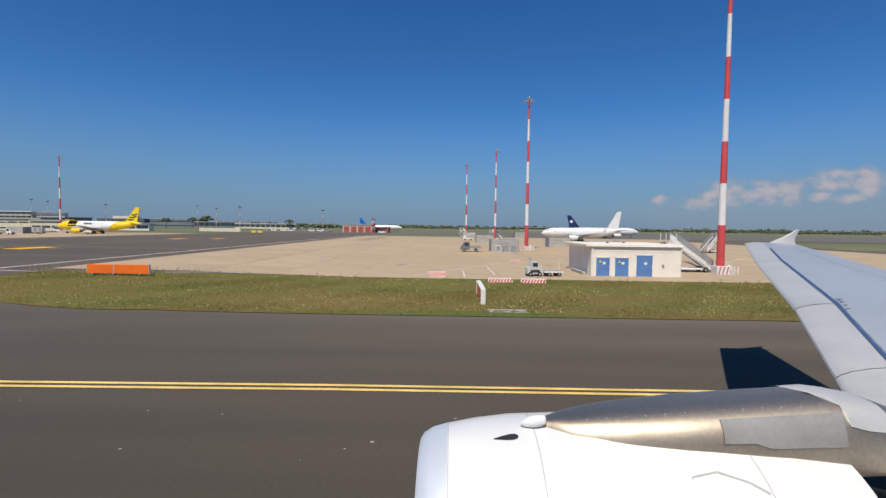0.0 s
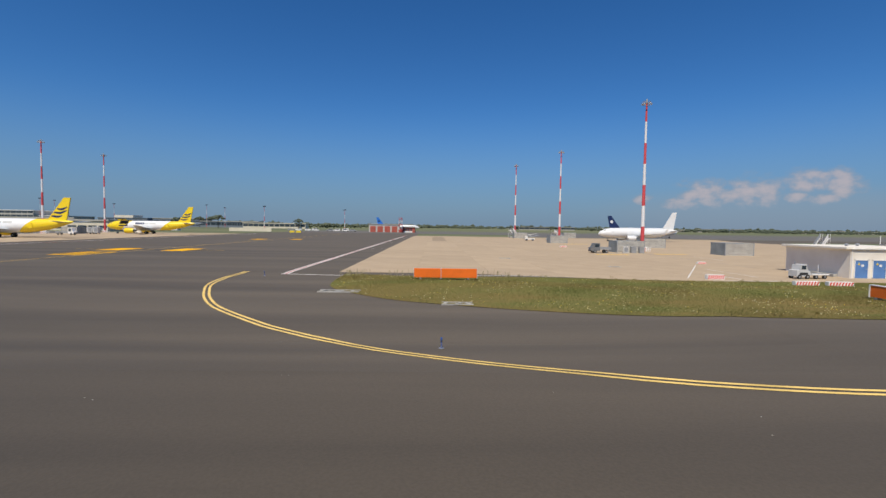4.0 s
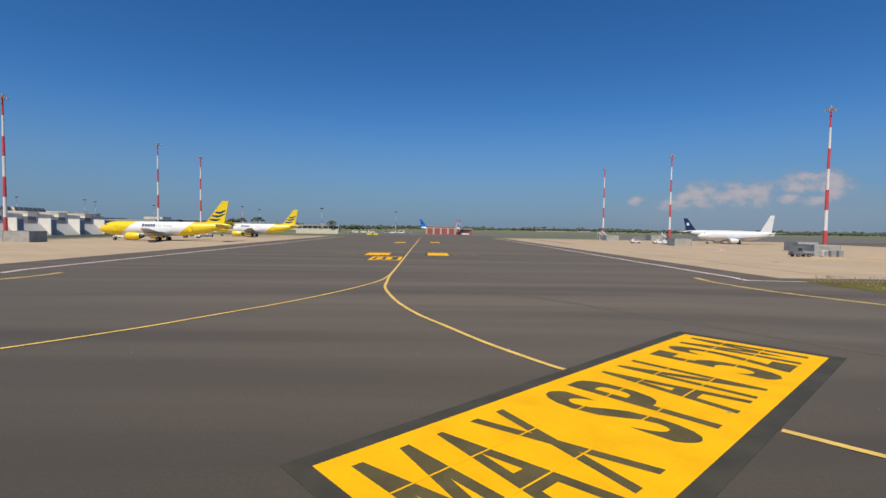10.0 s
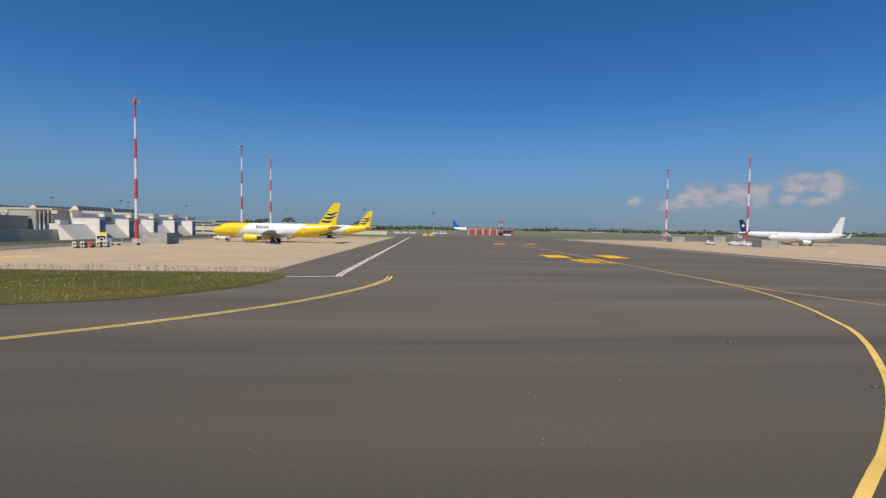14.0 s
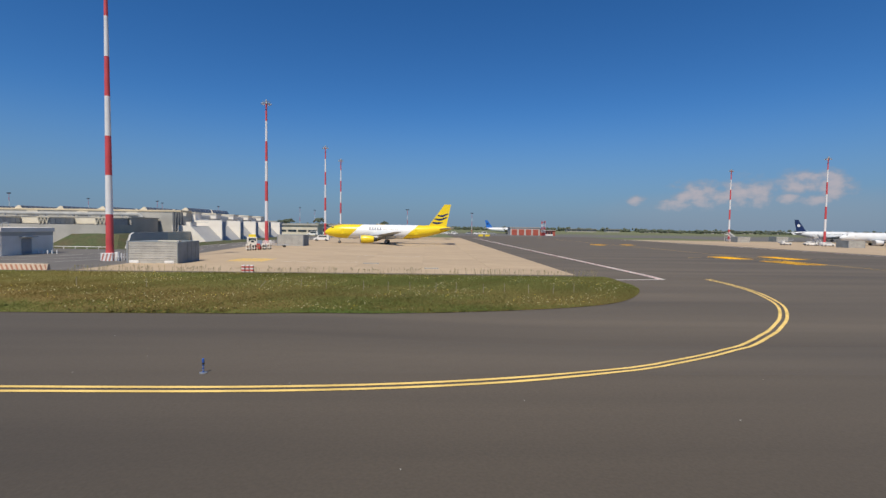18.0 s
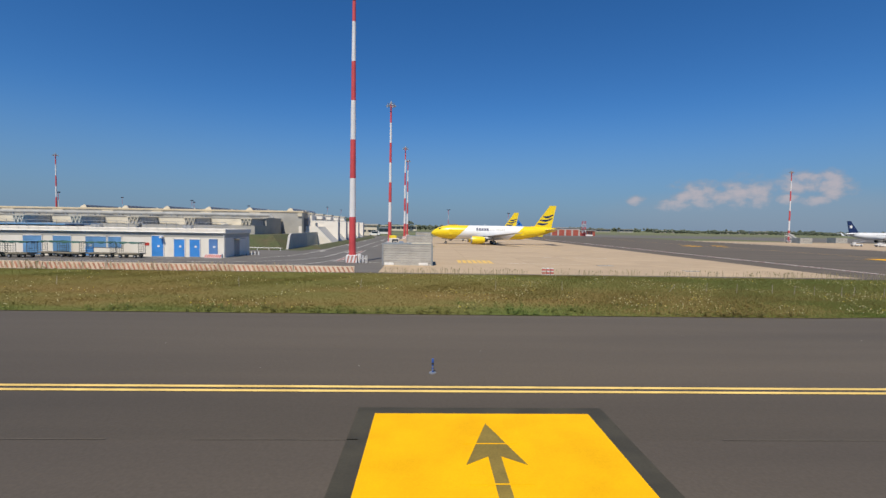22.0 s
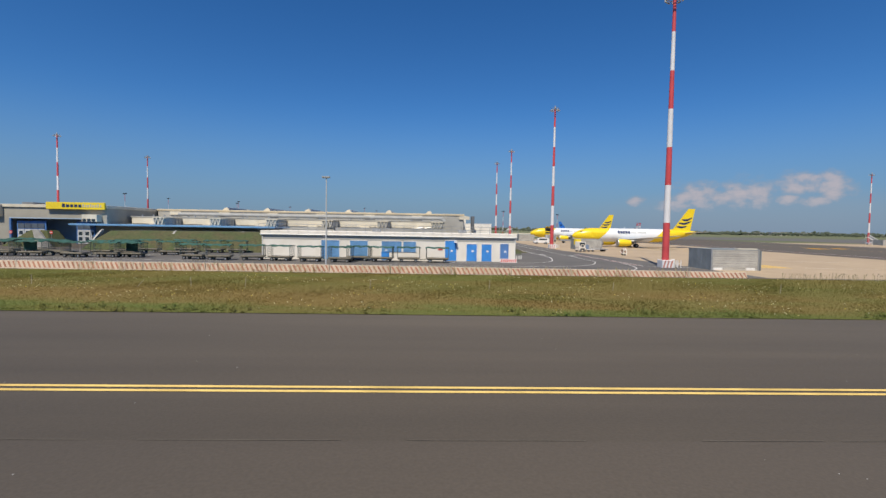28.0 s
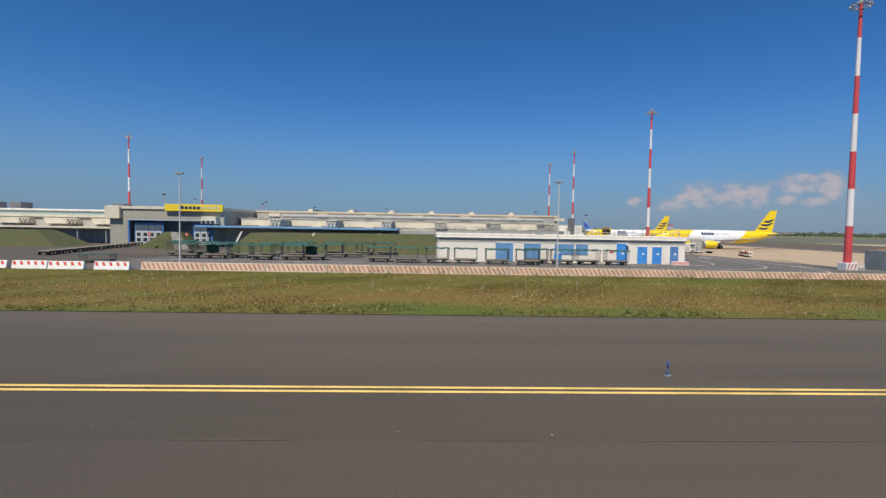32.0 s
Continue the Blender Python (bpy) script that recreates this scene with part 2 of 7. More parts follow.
DARKMETAL = material("dark_steel", (0.05, 0.052, 0.055), 0.5, 0.3, vary=0.15)
RUBBER = material("black_rubber", (0.022, 0.022, 0.023), 0.85, vary=0.15)
LAMPGLASS = material("floodlight_glass", (0.55, 0.58, 0.60), 0.12, vary=0.04, bump=0)
PANE = material("dark_window_glass", (0.03, 0.045, 0.06), 0.08, vary=0.05, bump=0)
LOUVRE = material("grey_louvred_glazing", (0.33, 0.35, 0.355), 0.4, vary=0.10, scale=0.8, grain=12, bump=0.04)
# distance haze is mixed into this blue-grey cladding colour
SLATE = material("hazy_slate_cladding", (0.17, 0.20, 0.235), 0.7, vary=0.10, scale=0.1, grain=2, bump=0.0)
DUCTGREY = material("weathered_duct_grey", (0.36, 0.36, 0.345), 0.6, vary=0.10, scale=0.6, grain=10, bump=0.04)
STAKEWOOD = material("pale_weathered_wood", (0.46, 0.40, 0.30), 0.9, vary=0.12, scale=3.0)
SKYGLASS = material("dusty_skylight_glass", (0.10, 0.12, 0.15), 0.25, vary=0.12, scale=0.8, bump=0)
BALLAST = material("ballast_concrete_panels", (0.45, 0.43, 0.39), 0.9, vary=0.10, scale=0.8, grain=10, bump=0.2, rand=0.06)
# darker copy of BALLAST, with the side faces' shade put into its colour
BALLASTDARK = material("shade_dark_ballast_panels", (0.25, 0.28, 0.29), 0.85, vary=0.10, scale=0.8, grain=10, bump=0.2, rand=0.06)
BARRIERWHITE = material("weathered_barrier_concrete", (0.58, 0.46, 0.345), 0.9, vary=0.12, scale=0.8, grain=12, bump=0.2, second=(0.48, 0.38, 0.285))
BARRIERRED = material("faded_barrier_red", (0.44, 0.195, 0.125), 0.9, vary=0.15, scale=1.0, grain=12, bump=0.2)
CLEANWHITE = material("white_plastic", (0.78, 0.76, 0.73), 0.5, vary=0.06, scale=1.0)
CLEANRED = material("red_plastic", (0.60, 0.07, 0.05), 0.5, vary=0.08, scale=1.0)
ORANGE = material("orange_sign_panel", (0.80, 0.155, 0.01), 0.5, vary=0.06, scale=1.0)
TEAL = material("teal_canvas", (0.036, 0.115, 0.088), 0.8, vary=0.18, scale=1.5, rand=0.2)
CARTFRAME = material("cart_frame_steel", (0.16, 0.18, 0.155), 0.6, 0.2, vary=0.15)
CARTDECK = material("cart_deck", (0.24, 0.21, 0.155), 0.8, vary=0.15)
BERMGRASS = material("berm_grass", (0.066, 0.084, 0.030), 1.0, vary=0.34, scale=0.45, grain=3.0, bump=1.0, second=(0.094, 0.080, 0.038))
SKINWHITE = material("white_aircraft_paint", (0.72, 0.72, 0.71), 0.3, vary=0.03, scale=0.4, grain=3, bump=0.0, coat=0.3)
SKINYEL = material("yellow_aircraft_paint", (0.83, 0.60, 0.012), 0.3, vary=0.03, scale=0.4, grain=3, bump=0.0, coat=0.3)
SKINGREY = material("grey_aircraft_paint", (0.46, 0.48, 0.50), 0.4, vary=0.05, scale=0.5, grain=3, bump=0.0)
SKINBLUE = material("blue_aircraft_paint", (0.02, 0.15, 0.55), 0.3, vary=0.04, bump=0.0)
BAREMETAL = material("bare_polished_metal", (0.66, 0.55, 0.42), 0.48, 1.0, vary=0.10, scale=1.2, grain=30, bump=0.03, stretch=(0.3, 2, 2))
WINGGREY = material("wing_skin_grey", (0.32, 0.355, 0.41), 0.42, vary=0.04, scale=0.6, grain=8, bump=0.0)
SLATGREY = material("pale_grey_slat_paint", (0.43, 0.435, 0.44), 0.4, vary=0.04, scale=1.6, grain=14, bump=0.0, second=(0.39, 0.395, 0.40))
STENCIL = material("grey_stencil_paint", (0.11, 0.14, 0.19), 0.5, vary=0.1)
WINGSEAM = material("dark_blue_seam", (0.05, 0.10, 0.22), 0.5, vary=0.1)
PANELGREY = material("grey_pylon_panel", (0.27, 0.27, 0.265), 0.5, vary=0.08, scale=2.5, grain=30, bump=0.02)
LIPMETAL = material("pale_lip_metal", (0.70, 0.74, 0.80), 0.42, 0.35, vary=0.03, scale=1.0, grain=8, bump=0.0)
BRICKRED = material("red_brick_render", (0.42, 0.10, 0.07), 0.85, vary=0.1, scale=0.6)
LEAF = material("tree_leaves", (0.100, 0.115, 0.075), 0.9, vary=0.3, scale=0.05, grain=0.5, bump=0.3, second=(0.065, 0.085, 0.055))
BARK = material("bark", (0.10, 0.075, 0.05), 0.9, vary=0.2)
BLUELAMP = material("blue_marker_plastic", (0.035, 0.11, 0.40), 0.4, vary=0.05)


for m in (SIGNYEL, YELLOW, FADEDYEL):
    m.node_tree.nodes["Principled BSDF"].inputs["Specular IOR Level"].default_value = 0.12


def island_paint(name, cols, rough=0.9, through_light=0.45, patches=1.0, belts=()):
    """Each separate blade or flower takes one of a few colours."""
    m = bpy.data.materials.new(name)
    m.use_nodes = True
    nt = m.node_tree
    b = nt.nodes["Principled BSDF"]
    g = nt.nodes.new("ShaderNodeNewGeometry")
    r = nt.nodes.new("ShaderNodeValToRGB")
    r.color_ramp.interpolation = "LINEAR"
    while len(r.color_ramp.elements) < len(cols):
        r.color_ramp.elements.new(0.5)
    for i, c in enumerate(cols):
        r.color_ramp.elements[i].position, r.color_ramp.elements[i].color = i / (len(cols) - 1), (*c, 1)
    nt.links.new(g.outputs["Random Per Island"], r.inputs["Fac"])
    big = nt.nodes.new("ShaderNodeTexNoise")
    big.inputs["Scale"].default_value, big.inputs["Detail"].default_value = 0.22, 4
    tc = nt.nodes.new("ShaderNodeTexCoord")
    mp = nt.nodes.new("ShaderNodeMapping")
    mp.inputs["Scale"].default_value = (0.35, 1.0, 1.0)
    nt.links.new(tc.outputs["Object"], mp.inputs["Vector"])
    nt.links.new(mp.outputs[0], big.inputs["Vector"])
    tint = nt.nodes.new("ShaderNodeValToRGB")
    tint.color_ramp.elements[0].position, tint.color_ramp.elements[1].position = 0.36, 0.58
    tint.color_ramp.elements[0].color, tint.color_ramp.elements[1].color = (0.78, 0.98, 0.76, 1), (1.28, 0.92, 0.96, 1)
    nt.links.new(big.outputs["Fac"], tint.inputs["Fac"])
    mul = nt.nodes.new("ShaderNodeMix")
    mul.data_type, mul.blend_type = "RGBA", "MULTIPLY"
    mul.inputs["Factor"].default_value = patches
    nt.links.new(r.outputs["Color"], mul.inputs[6]), nt.links.new(tint.outputs["Color"], mul.inputs[7])
    out = mul.outputs[2]
    if belts:
        # belts of growth across the verge: y and tint, wandering to and fro
        sx, wander = nt.nodes.new("ShaderNodeSeparateXYZ"), nt.nodes.new("ShaderNodeMath")
        nt.links.new(tc.outputs["Object"], sx.inputs[0])
        wander.operation = "MULTIPLY_ADD"
        wander.inputs[1].default_value = 11.0
        nt.links.new(big.outputs["Fac"], wander.inputs[0]), nt.links.new(sx.outputs[1], wander.inputs[2])
        mr = nt.nodes.new("ShaderNodeMapRange")
        y0, y1 = belts[0][0], belts[-1][0]
        mr.inputs["From Min"].default_value, mr.inputs["From Max"].default_value = y0 + 5.5, y1 + 5.5
        nt.links.new(wander.outputs[0], mr.inputs["Value"])
        belt = nt.nodes.new("ShaderNodeValToRGB")
        while len(belt.color_ramp.elements) < len(belts):
            belt.color_ramp.elements.new(0.5)
        for i, (y, c) in enumerate(belts):
            belt.color_ramp.elements[i].position, belt.color_ramp.elements[i].color = (y - y0) / (y1 - y0), (*c, 1)
        nt.links.new(mr.outputs[0], belt.inputs["Fac"])
        m2 = nt.nodes.new("ShaderNodeMix")
        m2.data_type, m2.blend_type = "RGBA", "MULTIPLY"
        m2.inputs["Factor"].default_value = 1.0
        nt.links.new(out, m2.inputs[6]), nt.links.new(belt.outputs["Color"], m2.inputs[7])
        out = m2.outputs[2]
    nt.links.new(out, b.inputs["Base Color"])
    b.inputs["Roughness"].default_value = rough
    b.inputs["Specular IOR Level"].default_value = 0.1
    thin = nt.nodes.new("ShaderNodeBsdfTranslucent")
    both = nt.nodes.new("ShaderNodeMixShader")
    both.inputs[0].default_value = through_light
    nt.links.new(out, thin.inputs["Color"])
    nt.links.new(b.outputs[0], both.inputs[1]), nt.links.new(thin.outputs[0], both.inputs[2])
    nt.links.new(both.outputs[0], nt.nodes["Material Output"].inputs["Surface"])
    return m


BELTS = ((22.8, (0.70, 0.90, 0.76)), (24.4, (0.80, 0.93, 0.82)), (26.5, (1.00, 0.95, 0.94)), (33.0, (1.01, 0.95, 0.94)), (37.0, (0.92, 0.97, 0.88)), (47.0, (0.90, 0.97, 0.86)))
BLADES = island_paint("grass_blades", [(0.184, 0.164, 0.054), (0.190, 0.166, 0.056), (0.197, 0.167, 0.058), (0.202, 0.168, 0.060), (0.186, 0.165, 0.054)], patches=0.4, belts=BELTS)
FRESHBLADES = island_paint("fresh_grass_blades", [(0.222, 0.250, 0.092), (0.232, 0.254, 0.095), (0.244, 0.256, 0.099), (0.250, 0.256, 0.101)], patches=0.25, belts=((22.5, (0.62, 0.92, 0.66)), (26.0, (0.82, 0.95, 0.78)), (31.0, (1.02, 0.96, 0.92)), (38.0, (0.98, 1.0, 0.92)), (47.0, (0.92, 1.0, 0.88))))
SOIL = island_paint("island_soil", [(0.178, 0.156, 0.054), (0.178, 0.156, 0.054)], rough=1.0, through_light=0.0, patches=0.4, belts=BELTS)
LUSHBLADES = island_paint("lush_grass_blades", [(0.205, 0.222, 0.082), (0.220, 0.228, 0.086), (0.235, 0.230, 0.090), (0.225, 0.226, 0.086)], patches=0.5)
WEEDLEAF = island_paint("weed_leaves", [(0.165, 0.195, 0.070), (0.190, 0.212, 0.075), (0.205, 0.215, 0.080)])
REEDS = island_paint("dry_reeds", [(0.46, 0.39, 0.24), (0.52, 0.44, 0.28), (0.38, 0.35, 0.18)], patches=0.0)
FLOWERS = island_paint("wild_flowers", [(0.78, 0.62, 0.06), (0.78, 0.74, 0.52), (0.70, 0.64, 0.36)], patches=0.0)


def livery(name, a_low, a_high, b_low, b_high, z0, z1, nose, mid, rear):
    """Paint in three fields along x, parted by slanting lines."""
    m = bpy.data.materials.new(name)
    m.use_nodes = True
    nt = m.node_tree
    b = nt.nodes["Principled BSDF"]
    tc = nt.nodes.new("ShaderNodeTexCoord")
    sx = nt.nodes.new("ShaderNodeSeparateXYZ")
    nt.links.new(tc.outputs["Object"], sx.inputs[0])

    def field(lo, hi):
        k = (hi - lo) / (z1 - z0)
        n1 = nt.nodes.new("ShaderNodeMath")
        n1.operation = "MULTIPLY_ADD"
        n1.inputs[1].default_value, n1.inputs[2].default_value = -k, -(lo - k * z0)
        nt.links.new(sx.outputs[2], n1.inputs[0])
        n2 = nt.nodes.new("ShaderNodeMath")
        n2.operation = "ADD"
        nt.links.new(sx.outputs[0], n2.inputs[0]), nt.links.new(n1.outputs[0], n2.inputs[1])
        n3 = nt.nodes.new("ShaderNodeMath")
        n3.operation = "GREATER_THAN"
        n3.inputs[1].default_value = 0.0
        nt.links.new(n2.outputs[0], n3.inputs[0])
        return n3.outputs[0]

    prev = None
    for fac, col in ((field(a_low, a_high), mid), (field(b_low, b_high), rear)):
        mx = nt.nodes.new("ShaderNodeMix")
        mx.data_type = "RGBA"
        nt.links.new(fac, mx.inputs["Factor"])
        if prev is None:
            mx.inputs[6].default_value = (*nose, 1)
        else:
            nt.links.new(prev, mx.inputs[6])
        mx.inputs[7].default_value = (*col, 1)
        prev = mx.outputs[2]
    ns = nt.nodes.new("ShaderNodeTexNoise")
    ns.inputs["Scale"].default_value = 1.3
    nt.links.new(tc.outputs["Object"], ns.inputs["Vector"])
    mr = nt.nodes.new("ShaderNodeMapRange")
    mr.inputs["To Min"].default_value, mr.inputs["To Max"].default_value = 0.9, 1.05
    nt.links.new(ns.outputs["Fac"], mr.inputs["Value"])
    ml = nt.nodes.new("ShaderNodeMix")
    ml.data_type, ml.blend_type = "RGBA", "MULTIPLY"
    ml.inputs["Factor"].default_value = 1.0
    nt.links.new(prev, ml.inputs[6]), nt.links.new(mr.outputs[0], ml.inputs[7])
    nt.links.new(ml.outputs[2], b.inputs["Base Color"])
    b.inputs["Roughness"].default_value, b.inputs["Coat Weight"].default_value = 0.3, 0.3
    return m


# ---- mesh helpers ----
def link(name, bm, mat, smooth=False):
    me = bpy.data.meshes.new(name)
    bm.normal_update()
    if smooth:
        for e in bm.edges:
            if len(e.link_faces) == 2 and e.calc_face_angle(0) > 0.6:
                e.smooth = False
    bm.to_mesh(me)
    bm.free()
    me.materials.append(mat)
    if smooth:
        me.polygons.foreach_set("use_smooth", [True] * len(me.polygons))
    return new(name, me)


def part(name, bm, mat, parent, label="", smooth=False):
    ob = link(name, bm, mat, smooth)
    ob.parent = parent
    return tagged(ob, label)


def fall(x, y):
    """The eastern stand lies a little lower than the taxiway and rises again at its far end."""
    steps = [np.clip(v, 0, 1) for v in ((x - 8.0) / 26.0, (y - 20.0) / 12.0, (226.0 - y) / 20.0)]
    return -0.47 * math.prod(v * v * (3 - 2 * v) for v in steps)


def stand_at(x, y, turn=0.0):
    return pose(x, y, float(fall(x, y)), 0, 0, turn)


def thing(name, at, label, category, group="", turn=0.0, kind=""):
    ob = new(name)
    ob.empty_display_size = 0.3
    ob.matrix_basis = stand_at(at[0], at[1], turn) if at[2] == 0 else pose(*at, 0, 0, turn)
    return tagged(ob, label, category, group, kind)


def B():
    return bmesh.new()


def bx(bm, x0, x1, y0, y1, z0, z1, bevel=0.0):
    vs = [bm.verts.new(p) for p in ((x0, y0, z0), (x1, y0, z0), (x1, y1, z0), (x0, y1, z0), (x0, y0, z1), (x1, y0, z1), (x1, y1, z1), (x0, y1, z1))]
    fs = [bm.faces.new([vs[i] for i in f]) for f in ((3, 2, 1, 0), (4, 5, 6, 7), (0, 1, 5, 4), (1, 2, 6, 5), (2, 3, 7, 6), (3, 0, 4, 7))]
    if bevel:
        es = list({e for f in fs for e in f.edges})
        bmesh.ops.bevel(bm, geom=es, offset=bevel, segments=1, affect="EDGES")
    return bm


def prism(bm, poly, axis, a, b):
    """A polygon drawn in the two other axes, drawn out along axis from a to b."""
    def at(p, s):
        return {"x": (s, p[0], p[1]), "y": (p[0], s, p[1]), "z": (p[0], p[1], s)}[axis]
    lo, hi = [bm.verts.new(at(p, a)) for p in poly], [bm.verts.new(at(p, b)) for p in poly]
    n = len(poly)
    fs = [bm.faces.new(lo[::-1]), bm.faces.new(hi)]
    for i in range(n):
        fs.append(bm.faces.new((lo[i], lo[(i + 1) % n], hi[(i + 1) % n], hi[i])))
    bmesh.ops.recalc_face_normals(bm, faces=fs)
    return bm


def tube(bm, p0, p1, r0, r1=None, n=10):
    p0, p1 = Vector(p0), Vector(p1)
    r1 = r0 if r1 is None else r1
    q = (p1 - p0).to_track_quat("Z", "Y")
    rings = []
    for p, r in ((p0, r0), (p1, r1)):
        rings.append([bm.verts.new(p + q @ Vector((r * math.cos(2 * math.pi * i / n), r * math.sin(2 * math.pi * i / n), 0))) for i in range(n)])
    for i in range(n):
        bm.faces.new((rings[0][i], rings[0][(i + 1) % n], rings[1][(i + 1) % n], rings[1][i]))
    bm.faces.new(rings[0][::-1]), bm.faces.new(rings[1])
    return bm


def loft(bm, rings, closed=True):
    """Joins rings of the same number of points, and closes the two ends."""
    vs = [[bm.verts.new(p) for p in r] for r in rings]
    n = len(vs[0])
    fs = []
    for a, b in zip(vs, vs[1:]):
        for i in range(n if closed else n - 1):
            fs.append(bm.faces.new((a[i], a[(i + 1) % n], b[(i + 1) % n], b[i])))
    if closed:
        fs += [bm.faces.new(vs[0][::-1]), bm.faces.new(vs[-1])]
    bmesh.ops.recalc_face_normals(bm, faces=fs)
    return bm


def ring(x, cy, cz, ry, rz, n=20):
    return [(x, cy + ry * math.cos(2 * math.pi * i / n), cz + rz * math.sin(2 * math.pi * i / n)) for i in range(n)]


def glide(pts, step=1.0):
    """A smooth line through points."""
    out = []
    p = [Vector(q) for q in pts]
    p = [2 * p[0] - p[1]] + p + [2 * p[-1] - p[-2]]
    for i in range(1, len(p) - 2):
        n = max(2, int((p[i + 1] - p[i]).length / step))
        for k in range(n):
            t = k / n
            out.append(0.5 * (2 * p[i] + (p[i + 1] - p[i - 1]) * t + (2 * p[i - 1] - 5 * p[i] + 4 * p[i + 1] - p[i + 2]) * t * t + (3 * p[i] - p[i - 1] - 3 * p[i + 1] + p[i + 2]) * t ** 3))
    out.append(p[-2])
    return out


def lift(x, y):
    """Height of the asphalt: a broad crown along the taxiway, dipping at the two fillets."""
    crown = 0.27 * np.clip((42.0 - y) / 20.0, 0, 1) * np.clip((y + 90.0) / 70.0, 0, 1)
    dip = np.maximum(np.maximum(1 - ((x + 79.0) / 24.0) ** 2, 1 - ((x - 2.0) / 22.0) ** 2), 0)
    dip = np.clip(1.3 * dip, 0, 1) * np.clip((y - 14.0) / 5.0, 0, 1) * np.clip((47.0 - y) / 3.0, 0, 1)
    return crown * (1 - dip) - 0.10 * dip + fall(x, y)


def band(bm, pts, width, z, offset=0.0):
    """A painted band along a line on the ground."""
    row = []
    for i, p in enumerate(pts):
        d = (pts[min(i + 1, len(pts) - 1)] - pts[max(i - 1, 0)]).normalized()
        s = Vector((-d.y, d.x))
        c = p + s * offset
        row.append(tuple(bm.verts.new((*q, z + lift(q.x, q.y))) for q in (c + s * width / 2, c - s * width / 2)))
    for a, b in zip(row, row[1:]):
        bm.faces.new((a[0], a[1], b[1], b[0]))
    return bm


def marking(name, lines, mat, label, width=0.15, z=0.014):
    bm = B()
    for pts, off in lines:
        if len(pts) == 2:
            a, b = Vector(pts[0]), Vector(pts[1])
            n = int(min(max((b - a).length / 1.5, 1), 60))
            row = [a + (b - a) * (k / n) ** 2 if (b - a).length > 90 else a + (b - a) * k / n for k in range(n + 1)]
        else:
            row = glide(pts)
        band(bm, row, width, z, off)
    return tagged(link(name, bm, mat), label, "ground marking", kind="structure")


def sheet(name, poly, z, mat, label, category):
    bm = B()
    f = bm.faces.new([bm.verts.new((x, y, 0)) for x, y in poly])
    bmesh.ops.triangulate(bm, faces=[f])
    if min(y for x, y in poly) < 40 and max(abs(x) for x, y in poly) < 400:
        for c in range(-112, 34, 2):
            bmesh.ops.bisect_plane(bm, geom=bm.verts[:] + bm.edges[:] + bm.faces[:], plane_co=(c, 0, 0), plane_no=(1, 0, 0))
        for c in range(24, 48, 2):
            bmesh.ops.bisect_plane(bm, geom=bm.verts[:] + bm.edges[:] + bm.faces[:], plane_co=(0, c, 0), plane_no=(0, 1, 0))
        bmesh.ops.triangulate(bm, faces=bm.faces)
    elif max(x for x, y in poly) > 100 and min(y for x, y in poly) < 60:
        for c in range(8, 36, 2):
            bmesh.ops.bisect_plane(bm, geom=bm.verts[:] + bm.edges[:] + bm.faces[:], plane_co=(c, 0, 0), plane_no=(1, 0, 0))
        for c in range(206, 228, 4):
            bmesh.ops.bisect_plane(bm, geom=bm.verts[:] + bm.edges[:] + bm.faces[:], plane_co=(0, c, 0), plane_no=(0, 1, 0))
    for v in bm.verts:
        v.co.z = z + float(lift(v.co.x, v.co.y))
    return tagged(link(name, bm, mat), label, category, kind="structure")

# ---- ground, pavements and markings ----
bm = B()
gx, gy = (-4500, -400, 400, 4500), (-2500, -80, 228, 4800)
grid = [[bm.verts.new((x, y, -0.04)) for x in gx] for y in gy]
for j in range(3):
    for i in range(3):
        if (i, j) != (1, 1):
            bm.faces.new((grid[j][i], grid[j][i + 1], grid[j + 1][i + 1], grid[j + 1][i]))
tagged(link("ground", bm, FIELD), "flat green airfield grass reaching the horizon", "ground", kind="structure")
bm = B()
xs = [-420, -300, -200, -140] + list(range(-120, 41, 2)) + [60, 150, 420]
loft(bm, [[(x, y, float(lift(x, y))) for x in xs] for y in [-90, -40, -20, 8] + list(range(13, 51)) + [120, 206, 211, 216, 221, 226, 228]], False)
bm.faces.new([bm.verts.new(p) for p in ((-84, 228, 0), (0.5, 228, 0), (0.5, 296, 0), (-84, 296, 0))])
bmesh.ops.recalc_face_normals(bm, faces=bm.faces)
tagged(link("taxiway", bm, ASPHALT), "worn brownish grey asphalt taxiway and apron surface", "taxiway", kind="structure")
bm = B()
bm.faces.new([bm.verts.new(p) for p in ((-420, -19.5, 0.2735), (-116.5, -19.5, 0.2735), (-113.3, 7.2, 0.2735), (-112.9, 9.5, 0.2735), (-420, 9.5, 0.2735))])
tagged(link("taxiway", bm, LANE), "darker asphalt patch along the middle of the taxiway", "taxiway", kind="structure")
for y0, y1, x0, x1 in ((234, 296, 60, 1500), (296, 424, -84, 1500), (452, 482, -900, 1500)):
    sheet("taxiway", [(x0, y0), (x1, y0), (x1, y1), (x0, y1)], -0.02, ROAD, "distant grey asphalt taxiway strip across the grass", "taxiway")
sheet("pavement", [(-139.0, 47.6), (-131.4, 47.6), (-131.7, 60), (-133.6, 78), (-136.4, 105), (-139.0, 105)], 0.022, ROAD, "grey asphalt road edge round the floodlight mast", "road")
sheet("grass_island", [(152, 132), (420, 150), (420, 206), (160, 206)], 0.03, FIELD, "patch of airfield grass beyond the concrete stands", "grass verge")
sheet("pavement", [(-226, 48.4), (-136.6, 48.4), (-136.6, 226), (-226, 226)], 0.004, ROAD, "grey asphalt service road and cargo yard", "road")

